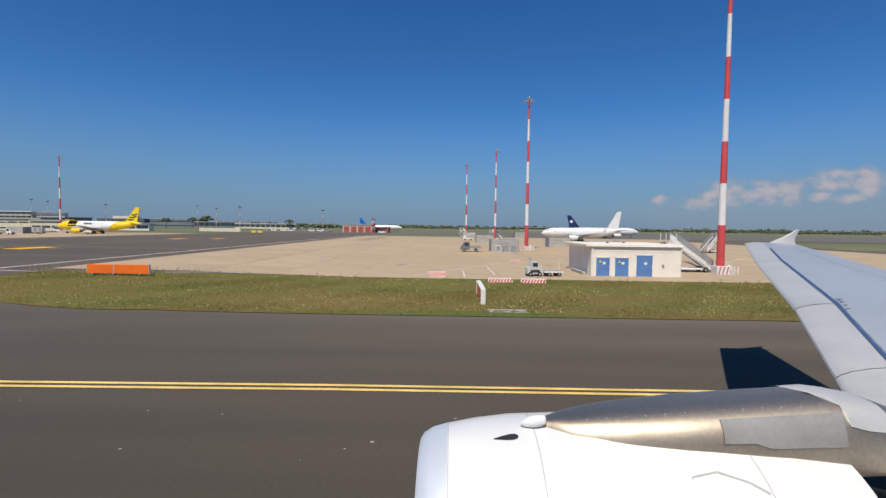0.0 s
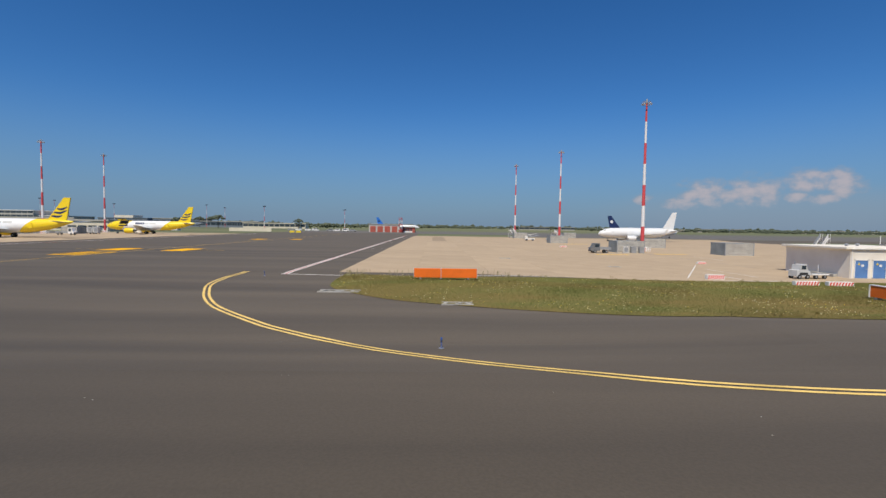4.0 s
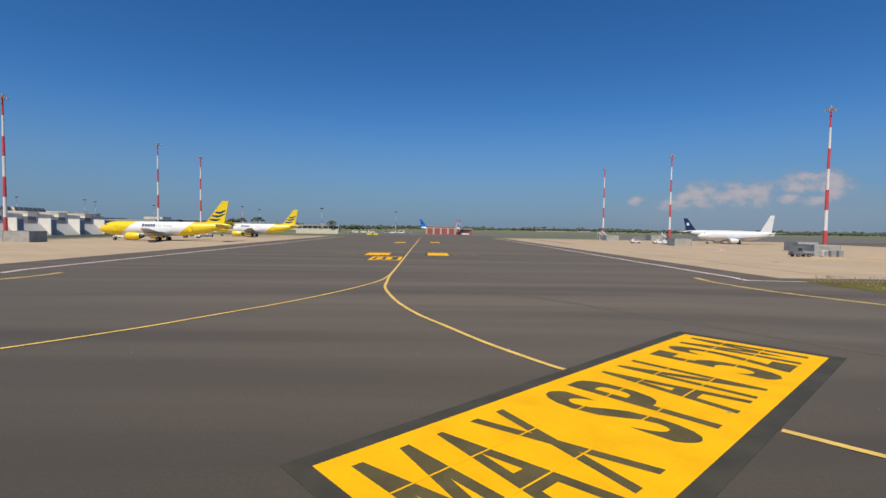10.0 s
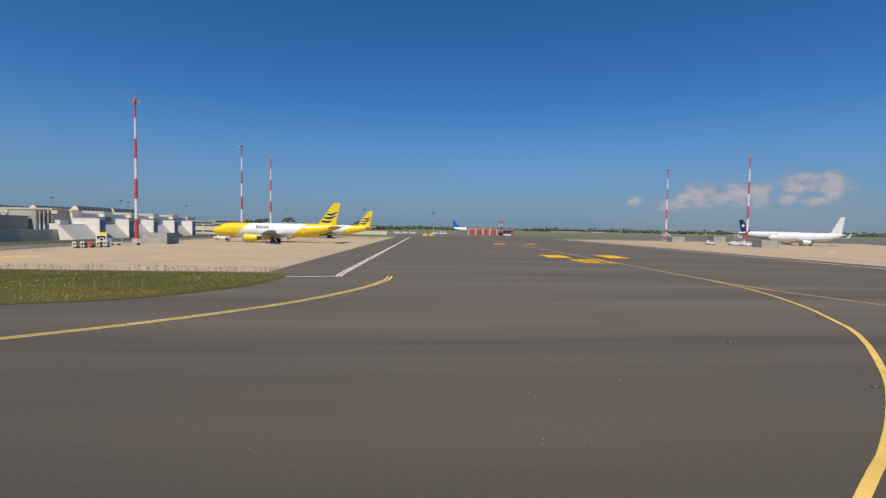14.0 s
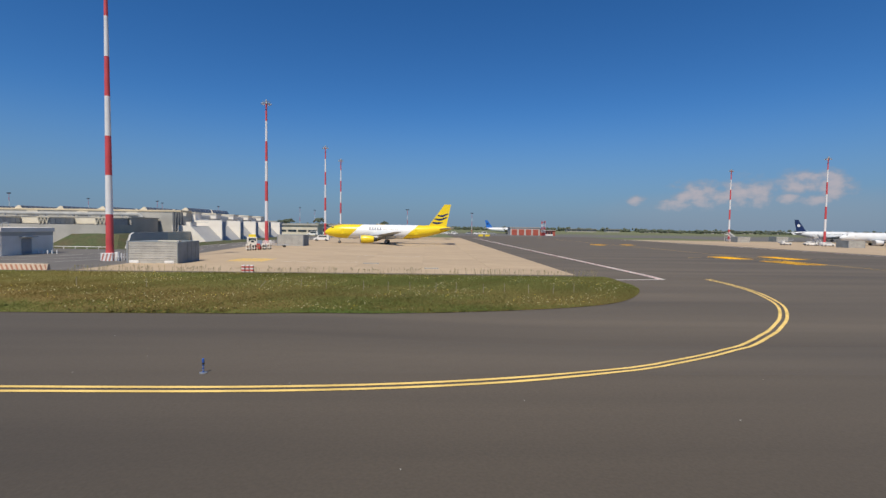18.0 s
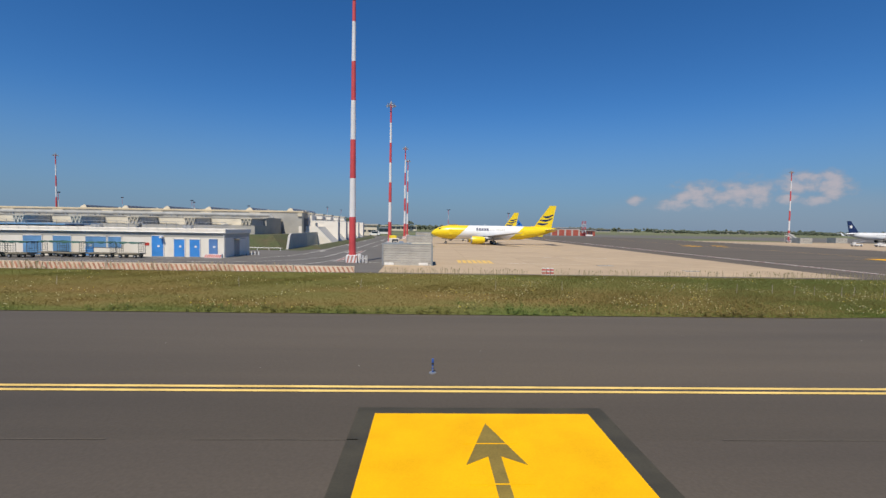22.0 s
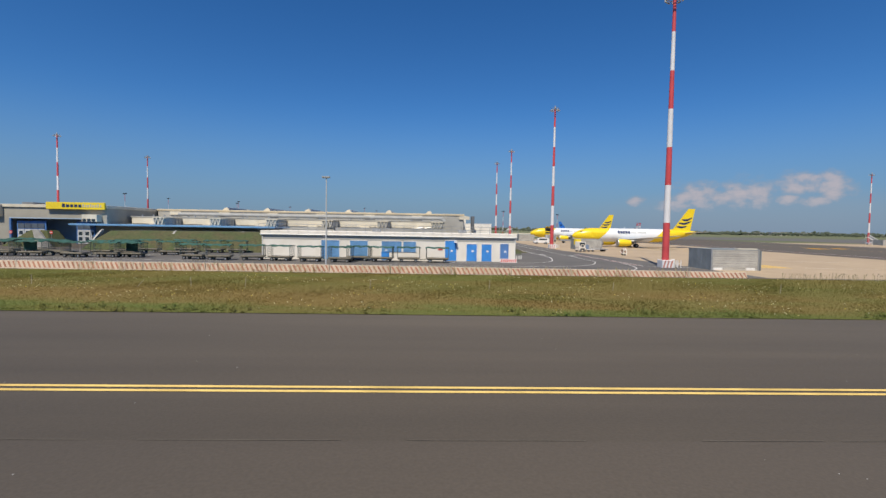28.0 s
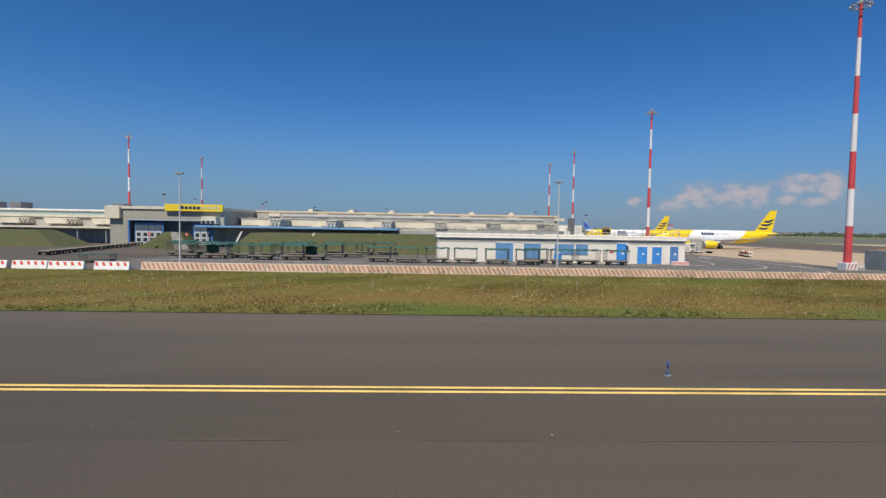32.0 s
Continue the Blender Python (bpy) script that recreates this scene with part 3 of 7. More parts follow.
# grass islands
LEFT_TIP = glide([(-106.0, 23.55), (-101.0, 24.3), (-96.0, 25.6), (-91.0, 27.3), (-87.7, 28.5), (-85.1, 30.0), (-82.75, 32.5), (-80.7, 36.0), (-79.6, 39.5), (-79.3, 44.6)], 0.8)
LEFT = [(x, 23.5) for x in range(-330, -107, 12)] + [tuple(p) for p in LEFT_TIP] + [(-79.6, 46.2), (-134, 46.4), (-330, 47.2)]
RIGHT_TIP = glide([(0.6, 45.6), (0.6, 40.1), (1.2, 36.2), (3.1, 33.3), (5.8, 30.6), (8.3, 29.1), (11.0, 28.1), (13.4, 27.2), (17.0, 25.9), (21.0, 24.6), (26.0, 23.9)], 0.8)
RIGHT = [tuple(p) for p in RIGHT_TIP] + [(38, 23.7), (80, 23.6), (330, 23.6), (330, 46.6), (30, 46.7), (20, 46.0), (13, 44.9), (6, 44.6)]
sheet("grass_island", LEFT, 0.03, SOIL, "strip of rough dry grass between taxiway and cargo yard", "grass verge")
sheet("grass_island", RIGHT, 0.03, SOIL, "strip of rough flowering grass between taxiway and apron", "grass verge")

DOUBLE_R = [(-9.1, 46.6), (-9.2, 43.0), (-9.0, 41.0), (-8.6, 38.5), (-7.9, 36.0), (-6.85, 33.5), (-5.7, 31.0), (-4.6, 29.0), (-3.3, 27.0), (-1.6, 25.0), (-0.2, 23.5), (1.25, 22.0), (2.45, 21.0), (3.7, 20.0), (5.1, 19.0), (6.9, 17.5), (9.7, 15.77), (11.92, 14.68), (13.9, 13.9), (16.5, 13.12), (20.5, 12.5), (25.0, 12.38), (30.0, 12.44), (36.0, 12.55)]
DOUBLE_L = [(-69.8, 45.4), (-69.85, 43.0), (-70.2, 41.0), (-70.75, 38.5), (-71.5, 36.0), (-72.5, 33.5), (-73.65, 31.0), (-74.8, 29.0), (-76.2, 27.0), (-77.75, 25.0), (-79.1, 23.5), (-80.5, 22.0), (-81.6, 21.0), (-82.7, 20.0), (-83.9, 19.0), (-85.1, 18.15), (-86.4, 17.15), (-88.5, 15.79), (-90.3, 14.75), (-93.5, 13.65), (-97.5, 12.9), (-102.0, 12.57), (-108, 12.55), (-113, 12.55)]
for pts, end in ((DOUBLE_R, 170), (DOUBLE_L, -320)):
    run = [pts[-1], (end, 12.55)]
    marking("taxiway_edge_line", [(pts, 0.165), (pts, -0.165), (run, 0.165), (run, -0.165)], FADEDYEL, "double yellow taxiway edge line painted on asphalt", 0.16)
CX = -39.3
marking("taxiway_centre_line", [([(CX, 44.5), (CX, 250)], 0)], YELLOW, "straight yellow taxiway centre line", 0.22)
marking("taxiway_lead_line", [([(CX, 50), (-39.3, 45.0), (-39.1, 39.5), (-38.9, 35.8), (-38.1, 31.0), (-37.15, 26.9), (-35.95, 23.2), (-34.9, 20.9), (-33.62, 18.1), (-32.8, 16.6), (-31.8, 14.9), (-31.45, 14.45)], 0), ([(-27.94, 10.02), (-26.33, 8.34), (-24.3, 6.55), (-20, 3.9), (-12, 1.5), (-4, 0.4)], 0)], YELLOW, "curved yellow lead-in line", 0.21, 0.018)
marking("taxiway_lead_line", [([(CX, 50), (-39.4, 45.0), (-40.0, 39.5), (-41.7, 33.1), (-43.78, 27.5), (-45.62, 23.7), (-47.1, 20.8), (-48.5, 18.7), (-49.93, 16.8), (-51.78, 14.52), (-53.2, 12.87), (-55.32, 10.71), (-56.87, 9.26), (-58.1, 8.23), (-62, 5.3), (-68, 2.8), (-78, 0.8)], 0)], YELLOW, "curved yellow lead-out line", 0.21, 0.022)
for x, y in ((-53.5, 12.98), (-48.85, 18.33), (-45.3, 24.6), (-42.6, 32.0), (-54.36, 18.2), (-35.95, 23.9), (-32.75, 16.9), (-28.5, 11.0)):
    t = thing("inset_light", (x, y, float(lift(x, y))), "flush dark taxiway light set in the asphalt", "inset light", "inset taxiway lights")
    part("rim", tube(B(), (0, 0, 0), (0, 0, 0.012), 0.13, 0.11, 16), DARKMETAL, t)
    part("lens", tube(B(), (0, 0, 0.012), (0, 0, 0.020), 0.05, 0.04, 12), STEEL, t)
marking("apron_line", [([(-4.95, 45.2), (-4.2, 232)], 0)], REDPAINT, "red apron boundary line", 0.18)
marking("apron_line", [([(-4.95, 45.2), (-4.2, 232)], 0.2), ([(-4.95, 45.2), (-4.2, 232)], -0.2), ([(-5.4, 45.1), (3.5, 44.2)], 0), ([(12, 45.4), (20, 46.9), (44, 47.25)], 0)], WHITEPAINT, "white apron boundary line", 0.22, 0.018)
marking("apron_line", [([(-74.6, 44.9), (-75.0, 232)], 0)], REDPAINT, "red apron boundary line", 0.18)
marking("apron_line", [([(-74.6, 44.9), (-75.0, 232)], 0.2), ([(-74.6, 44.9), (-75.0, 232)], -0.2), ([(-79.3, 44.3), (-74.2, 44.9)], 0)], WHITEPAINT, "white apron boundary line", 0.22, 0.018)
for pts in ([(-51.5, 81.9), (-46.2, 81.9)], [(-32.2, 82.0), (-26.7, 82.0)]):
    marking("holding_line", [(pts, 0)], YELLOW, "thin yellow line across the taxiway", 0.25)
for y in (96, 128, 180, 214):
    marking("stand_line", [([(-3.5, y), (5.5, y)], 0)], WHITEPAINT, "faint white line at the apron edge", 0.15)


def yellow_box(x0, x1, y0, y1, label):
    t = thing("pavement_marking", (0, 0, 0), label, "ground marking")
    part("border", bx(B(), x0 - 0.35, x1 + 0.35, y0 - 0.35, y1 + 0.35, 0.0, 0.006), BLACKPAINT, t)
    part("panel", bx(B(), x0, x1, y0, y1, 0.0, 0.011), SIGNYEL, t)
    return t


for x0, x1, y0, y1 in ((-46.2, -42.2, 78.6, 85.6), (-35.8, -32.2, 79.0, 87.2), (-45.9, -42.6, 143, 150), (-35.1, -32.1, 147, 153)):
    yellow_box(x0, x1, y0, y1, "solid yellow block painted beside the taxiway line")
t = yellow_box(-44.2, -39.6, 66.6, 74.6, "yellow outlined box with dark unreadable characters")
part("dark_field", bx(B(), -43.7, -40.1, 67.5, 73.7, 0.011, 0.016), BLACKPAINT, t)
for x in (-43.3, -41.9):
    part("character_bar", bx(B(), x, x + 0.9, 68.4, 72.9, 0.016, 0.021), SIGNYEL, t)

# wing span notice
U, V = Vector((0.757, 0.654, 0)), Vector((0.654, -0.757, 0))
notice = new("span_notice")
NOTICE_FIT = 1 - 0.27 / 4.585
notice.matrix_basis = Matrix.Translation((-31.0 - 7.15 * NOTICE_FIT, 9.0 * NOTICE_FIT, 0.27)) @ Matrix.Diagonal((NOTICE_FIT, NOTICE_FIT, 1, 1)) @ Matrix(((0.757, -0.654, 0, 0), (0.654, 0.757, 0, 0), (0, 0, 1, 0), (0, 0, 0, 1)))
tagged(notice, "large yellow pavement notice with black span limit lettering", "ground marking")
part("border", bx(B(), -0.45, 18.45, -5.5, 0.45, 0.0, 0.012), BLACKPAINT, notice, "black painted border")
part("panel", bx(B(), 0, 18.0, -5.05, 0, 0.0, 0.017), SIGNYEL, notice)


def lettering(text, x0, x1, y0, y1, z, mat, parent, bold=0.03):
    cu = bpy.data.curves.new("lettering", "FONT")
    cu.body, cu.size, cu.offset, cu.extrude, cu.resolution_u = text, 1.0, bold, 0.0, 4
    tmp = bpy.data.objects.new("lettering", cu)
    scene.collection.objects.link(tmp)
    me = bpy.data.meshes.new_from_object(tmp.evaluated_get(bpy.context.evaluated_depsgraph_get()))
    bpy.data.objects.remove(tmp)
    co = np.array([v.co[:] for v in me.vertices])
    lo, hi = co.min(0), co.max(0)
    for v in me.vertices:
        v.co = (x0 + (v.co.x - lo[0]) / (hi[0] - lo[0]) * (x1 - x0), y0 + (v.co.y - lo[1]) / (hi[1] - lo[1]) * (y1 - y0), z)
    me.materials.append(mat)
    ob = new("lettering", me)
    ob.parent = parent
    return ob


M_SHAPE = ((0, 0), (0.2, 0), (0.2, 0.62), (0.5, 0.14), (0.8, 0.62), (0.8, 0), (1, 0), (1, 1), (0.82, 1), (0.5, 0.47), (0.18, 1), (0, 1))
for letter, a, b in (("M", 0.55, 1.95), ("A", 2.15, 3.5), ("X", 3.75, 5.0), ("S", 6.38, 7.42), ("P", 7.86, 8.92), ("A", 9.26, 10.6), ("N", 10.86, 12.06), ("5", 13.15, 14.3), ("2", 14.6, 15.75), ("M", 16.05, 17.5)):
    if letter == "M":
        part("lettering", prism(B(), [(a + (b - a) * u, -4.55 + 4.05 * v) for u, v in M_SHAPE], "z", 0.017, 0.022), LETTERPAINT, notice, "black painted letter")
    else:
        tagged(lettering(letter, a, b, -4.55, -0.5, 0.022, LETTERPAINT, notice, 0.02), "black painted letter")
    for y in (-1.75, -3.15):
        part("stencil_gap", bx(B(), a - 0.02, b + 0.02, y - 0.022, y + 0.022, 0.0215, 0.0235), SIGNYEL, notice)

arrow = thing("direction_notice", (-125.23, 0, 0.27), "yellow pavement notice with a dark arrow", "ground marking")
arrow.scale = (0.935, 0.941, 1)
part("border", bx(B(), -3.1, 3.1, 4.6, 11.95, 0.0, 0.012), BLACKPAINT, arrow)
part("panel", bx(B(), -2.65, 2.65, 5.0, 11.55, 0.0, 0.017), SIGNYEL, arrow)
part("arrow_mark", prism(B(), [(-0.13, 5.6), (0.13, 5.6), (0.13, 9.35), (0.60, 9.0), (0.0, 10.95), (-0.60, 9.0), (-0.13, 9.35)], "z", 0.017, 0.023), ARROWPAINT, arrow, "worn dark painted arrow")
for y in (6.6, 8.3, 9.9):
    part("stencil_gap", bx(B(), -0.6, 0.6, y - 0.02, y + 0.02, 0.017, 0.026), SIGNYEL, arrow)

# white lines in the service road
for pts in ([(-170, 63.0), (-158, 63.4), (-150, 66), (-146.8, 74), (-146.0, 84), (-146.4, 120), (-146.8, 210)], [(-172, 57.6), (-155, 58.2), (-147, 60.4), (-142.6, 66.5), (-141.3, 78), (-141.5, 130), (-141.8, 205)], [(-150, 52.5), (-143, 54.5), (-139.8, 60), (-138.8, 70), (-138.6, 110), (-138.6, 190)]):
    marking("road_line", [(pts, 0)], WHITEPAINT, "white painted service road line", 0.16, 0.01)
marking("road_line", [([(-138.2, 62), (-138.4, 89)], 0)], REDPAINT, "red band between white lines at the stand edge", 0.16, 0.03)
marking("road_line", [([(-138.2, 62), (-138.4, 89)], 0.35), ([(-138.2, 62), (-138.4, 89)], -0.35), ([(-138.6, 61.6), (-131.5, 59.5)], 0)], WHITEPAINT, "white lines beside the red band", 0.16, 0.032)
for x, y, d in ((-145.3, 86, 1), (-145.4, 115, 1), (-140.4, 84, -1), (-140.8, 154, -1)):
    bm = prism(B(), [(x - 0.14, y - 1.7 * d), (x + 0.14, y - 1.7 * d), (x + 0.14, y + 0.3 * d), (x + 0.6, y + 0.2 * d), (x, y + 1.7 * d), (x - 0.6, y + 0.2 * d), (x - 0.14, y + 0.3 * d)], "z", 0.004, 0.014)
    tagged(link("road_arrow", bm, WHITEPAINT), "white painted lane arrow on the service road", "ground marking", kind="structure")
for y in (58.5, 61.5, 71.5):
    marking("road_line", [([(-228, y), (-192, y - 0.8)], 0)], WHITEPAINT, "white painted yard line", 0.14, 0.01)
# yellow and white marks on the concrete aprons
for x0, x1, y0, y1 in ((-122.6, -117.8, 61.5, 67.0), (41.0, 47.6, 92.5, 95.0), (54.4, 61.0, 96.0, 98.5), (51, 59, 152, 155), (90, 105, 84, 86)):
    bm = B()
    for k in range(7):
        w = (x1 - x0) / 7
        prism(bm, [(x0 + w * k, y0), (x0 + w * k + w * 0.72, y0), (x0 + w * k + w * 0.95, y1), (x0 + w * k + w * 0.23, y1)], "z", 0.0, 0.021)
    for v in bm.verts:
        v.co.z += float(fall(v.co.x, v.co.y))
    tagged(link("parking_box", bm, YELLOW), "yellow hatched equipment box on concrete", "ground marking", kind="structure")
for a, b in (((34.4, 47.4), (46.6, 67.8)), ((40.9, 48.5), (40.9, 55.8)), ((44.2, 51.0), (44.2, 61.3)), ((58.0, 79.9), (58.2, 90.2)), ((66, 56), (95, 90)), ((-116, 62), (-106, 62)), ((-108, 76), (-98, 75.5))):
    marking("stand_line", [([a, b], 0)], WHITEPAINT, "thin white stand line on concrete", 0.14, 0.024)

marking("slab_seam", [([(53.0, 64.0), (52.5, 99.0)], 0)], DARKCLAD, "dark sealed joint in the concrete", 0.13, 0.02)

# inset pits and covers
for x, y, w, d in ((10.4, 28.9, 1.9, 0.8), (2.3, 33.8, 2.9, 0.9), (42.5, 26.1, 2.2, 0.8), (33.0, 63, 1.6, 1.0), (20, 74, 1.8, 1.0), (-104, 60, 2.0, 0.9), (-96.5, 53.5, 1.6, 0.8)):
    bm = B()
    z = float(lift(x, y))
    for r in (-1, 1):
        bx(bm, x - w / 2, x + w / 2, y + r * d / 2 - 0.09, y + r * d / 2 + 0.09, z - 0.02, z + 0.07)
    for f, g in ((0.0, 0.12), (0.36, 0.62), (0.9, 0.7)):
        prism(bm, [(x - w / 2 + w * f, y - d / 2), (x - w / 2 + w * f + 0.2, y - d / 2), (x - w / 2 + w * g + 0.2, y + d / 2), (x - w / 2 + w * g, y + d / 2)], "z", z - 0.02, z + 0.066)
    tagged(link("drain_slab", bm, PIT), "pale concrete drain frame with open gaps in the ground", "pit cover")


def edge_light(x, y):
    t = thing("edge_light", (x, y, float(lift(x, y))), "short blue taxiway edge light on asphalt", "edge light", "taxiway edge lights")
    part("base_plate", tube(B(), (0, 0, 0), (0, 0, 0.02), 0.11, n=12), STEEL, t)
    part("stem", tube(B(), (0, 0, 0.03), (0, 0, 0.28), 0.026, n=8), BLUELAMP, t)
    part("collar", tube(B(), (0, 0, 0.26), (0, 0, 0.31), 0.036, n=10), DARKMETAL, t)
    for z in (0.08, 0.17):
        part("reflective_band", tube(B(), (0, 0, z), (0, 0, z + 0.03), 0.0275, n=8), STEEL, t)
    part("lens", loft(B(), [[(r * math.cos(a * math.pi / 5), r * math.sin(a * math.pi / 5), z) for a in range(10)] for r, z in ((0.030, 0.31), (0.034, 0.38), (0.028, 0.42), (0.012, 0.435))]), BLUELAMP, t, "blue glass lens")


for x, y in ((23.8, 14.1), (9.25, 17.9), (-6.4, 43.6), (-103.4, 13.97), (-126.35, 14.0), (-149.5, 14.2), (-182.88, 13.95)):
    edge_light(x, y)

# ---- flood light masts ----
def flood_mast(at, label):
    t = thing("floodlight_mast", at, label, "light mast", "apron floodlight masts")
    base = part("base_block", bx(B(), -0.7, 0.7, -0.7, 0.7, 0, 0.98, 0.04), MASTWHITE, t, "white concrete base with red stripes")
    for k in range(3):
        for s, ax in ((-0.704, "y"), (0.704, "x")):
            a = -0.62 + 0.44 * k
            part("stripe", prism(B(), [(a, 0.05), (a + 0.2, 0.05), (a + 0.42, 0.93), (a + 0.22, 0.93)], ax, s - 0.004, s + 0.004), MASTFADED, base)
    marks = [0.98, 5.7, 10.45, 15.2, 19.97, 24.7, 29.48, 33.9]
    for i, (a, b) in enumerate(zip(marks, marks[1:])):
        r0, r1 = (0.44 - 0.25 * (z - 1) / 33 for z in (a, b))
        part("pole_section", tube(B(), (0, 0, a), (0, 0, b), r0, r1, 16), MASTRED if i % 2 == 0 else MASTWHITE, t, "red pole section" if i % 2 == 0 else "white pole section", True)
    head = B()
    for z, r in ((33.55, 0.85), (33.95, 0.85)):
        for k in range(16):
            a, b = 2 * math.pi * k / 16, 2 * math.pi * (k + 1) / 16
            tube(head, (r * math.cos(a), r * math.sin(a), z), (r * math.cos(b), r * math.sin(b), z), 0.05, n=5)
    for k in range(8):
        a = 2 * math.pi * k / 8
        tube(head, (0, 0, 33.7), (0.85 * math.cos(a), 0.85 * math.sin(a), 33.6), 0.04, n=5)
    part("head_ring", head, GREYPAINT, t, "round steel lamp carriage")
    part("cap", tube(B(), (0, 0, 33.9), (0, 0, 34.6), 0.26, 0.10, 10), GREYPAINT, t)
    for k in range(10):
        a = 2 * math.pi * k / 10
        bm = B()
        bx(bm, -0.19, 0.19, -0.07, 0.10, -0.14, 0.14, 0.03)
        bmesh.ops.transform(bm, matrix=Matrix.Translation((1.05 * math.cos(a), 1.05 * math.sin(a), 33.45)) @ pose(0, 0, 0, 0, 0, math.degrees(a) - 90) @ pose(0, 0, 0, -40), verts=bm.verts)
        part("floodlight", bm, GREYPAINT if k % 2 else LIGHTGREY, t)
    for x in (0.95, 1.35, 1.75):
        for y, h in ((-0.55, 1.0), (0.55, 0.9)):
            part("guard_post", tube(B(), (x, y, 0), (x, y, h), 0.05, n=6), MASTWHITE, t, "white steel guard post")
    part("guard_rail", tube(B(), (0.95, -0.55, 0.55), (1.75, -0.55, 0.55), 0.035, n=6), MASTWHITE, t)
    part("switch_box", bx(B(), 0.75, 1.1, -0.3, 0.2, 0, 1.1, 0.03), CLEANWHITE, t)
    return t


mast = flood_mast((-135.93, 59.9, 0), "tall red and white banded floodlight mast with striped base")
for x, y in ((-135.8, 116.5), (-135.3, 179.8), (-135.8, 213.9), (-292.1, 167.4), (-290.8, 217.4), (47.4, 225.5), (56.7, 180.9), (56.9, 109.0), (70.6, 55.5)):
    copy_thing(mast, stand_at(x, y))


def small_mast(at, h, label, banded=True):
    t = thing("signal_mast", at, label, "mast")
    n = 5
    for k in range(n):
        part("pole_section", tube(B(), (0, 0, h * k / n), (0, 0, h * (k + 1) / n), 0.24 - 0.03 * k, 0.21 - 0.03 * k, 8), (MASTRED if k % 2 == 0 else MASTWHITE) if banded else STEEL, t)
    bm = B()
    bx(bm, -1.1, 1.1, -0.12, 0.12, h - 0.1, h + 0.1)
    for x in (-0.9, -0.3, 0.3, 0.9):
        bx(bm, x - 0.2, x + 0.2, -0.3, 0.3, h + 0.1, h + 0.6)
    part("lamp_head", bm, DARKMETAL, t)
    return t


for x, y, h in ((-62.0, 384, 16.5), (-112.0, 345, 17), (-330, 420, 24), (-345, 455, 24), (-395, 430, 26), (-300, 470, 22), (-360, 190, 16), (-352, 300, 22), (-235, 520, 24), (-224, 540, 22)):
    small_mast((x, y, 0), h, "distant slender red and white mast", True)
# lattice tower by the fire station
t = thing("lattice_tower", (-14.5, 341, 0), "small red and white lattice antenna tower", "antenna tower")
for k in range(5):
    bm = B()
    z0, z1 = 2.1 * k, 2.1 * (k + 1)
    for sx, sy in ((-1, -1), (1, -1), (1, 1), (-1, 1)):
        tube(bm, (sx * 1.1, sy * 1.1, z0), (sx * 1.1, sy * 1.1, z1), 0.14, n=5)
    for sx in (-1, 1):
        tube(bm, (-1.1, sx * 1.1, z0), (1.1, sx * 1.1, z1), 0.1, n=4)
        tube(bm, (sx * 1.1, -1.1, z1), (sx * 1.1, 1.1, z0), 0.1, n=4)
    bx(bm, -1.2, 1.2, -1.2, 1.2, z1 - 0.12, z1)
    part("tower_section", bm, MASTRED if k % 2 == 0 else MASTWHITE, t)


def lamp_post(at, h):
    t = thing("street_lamp", at, "slender grey galvanised lamp post in the cargo yard", "lamp post", "yard lamp posts")
    part("foot", tube(B(), (0, 0, 0), (0, 0, 0.5), 0.13, 0.12, 10), LIGHTGREY, t)
    part("pole", tube(B(), (0, 0, 0.5), (0, 0, h), 0.085, 0.05, 10), LIGHTGREY, t)
    part("lamp_head", bx(B(), -0.45, 0.35, -0.16, 0.16, h - 0.05, h + 0.12, 0.03), GREYPAINT, t)
    part("diffuser", bx(B(), -0.38, 0.1, -0.12, 0.12, h - 0.08, h - 0.05), LAMPGLASS, t)


lamp_post((-176.6, 49.3, 0), 9.5)
lamp_post((-215.2, 49.3, 0), 9.6)


# ---- barriers ----
def concrete_barrier(x0, length, y, body, stripe, label, group, h=0.74, pitch=0.46, low=0.10, lean=0.34):
    t = thing("road_barrier", (x0, y, 0), label, "barrier", group)
    prof = [(-0.28, 0), (0.28, 0), (0.10, h), (0.07, h + 0.02), (-0.07, h + 0.02), (-0.10, h)]
    part("body", prism(B(), prof, "x", 0.02, length - 0.02), body, t)
    n = int(length / pitch)
    b = pitch * 0.42
    for k in range(n):
        a = 0.05 + k * length / n
        bm = B()
        vs = []
        for dx, z in ((lean, low), (lean + b, low), (b, h - 0.05), (0.0, h - 0.05)):
            vs.append(bm.verts.new((min(max(a + dx, 0.03), length - 0.03), -(0.28 - 0.18 * z / h) - 0.008, z)))
        f = bm.faces.new(vs)
        r = bmesh.ops.extrude_face_region(bm, geom=[f])
        bmesh.ops.translate(bm, verts=[v for v in r["geom"] if isinstance(v, bmesh.types.BMVert)], vec=(0, 0.012, 0))
        bmesh.ops.recalc_face_normals(bm, faces=bm.faces)
        part("stripe", bm, stripe, t)
    return t


wall = concrete_barrier(-218.0, 6.0, 47.6, BARRIERWHITE, BARRIERRED, "weathered concrete barrier with faded red diagonal stripes", "concrete barriers along the yard")
for k in range(1, 14):
    copy_thing(wall, pose(-218.0 + 6.02 * k, 47.6, min(0.0, 0.024 * (6 - k)), 0, 0, random.uniform(-0.4, 0.4)))
red = concrete_barrier(-229.9, 3.3, 47.2, CLEANWHITE, CLEANRED, "white plastic barrier with red diagonal stripes", "plastic barriers by the yard gate", 0.76, 0.62, 0.38, 0.14)
for x in (-233.6, -226.3, -222.2):
    copy_thing(red, pose(x, 47.0 + random.uniform(-0.2, 0.2), 0, 0, 0, random.uniform(-2, 2)))
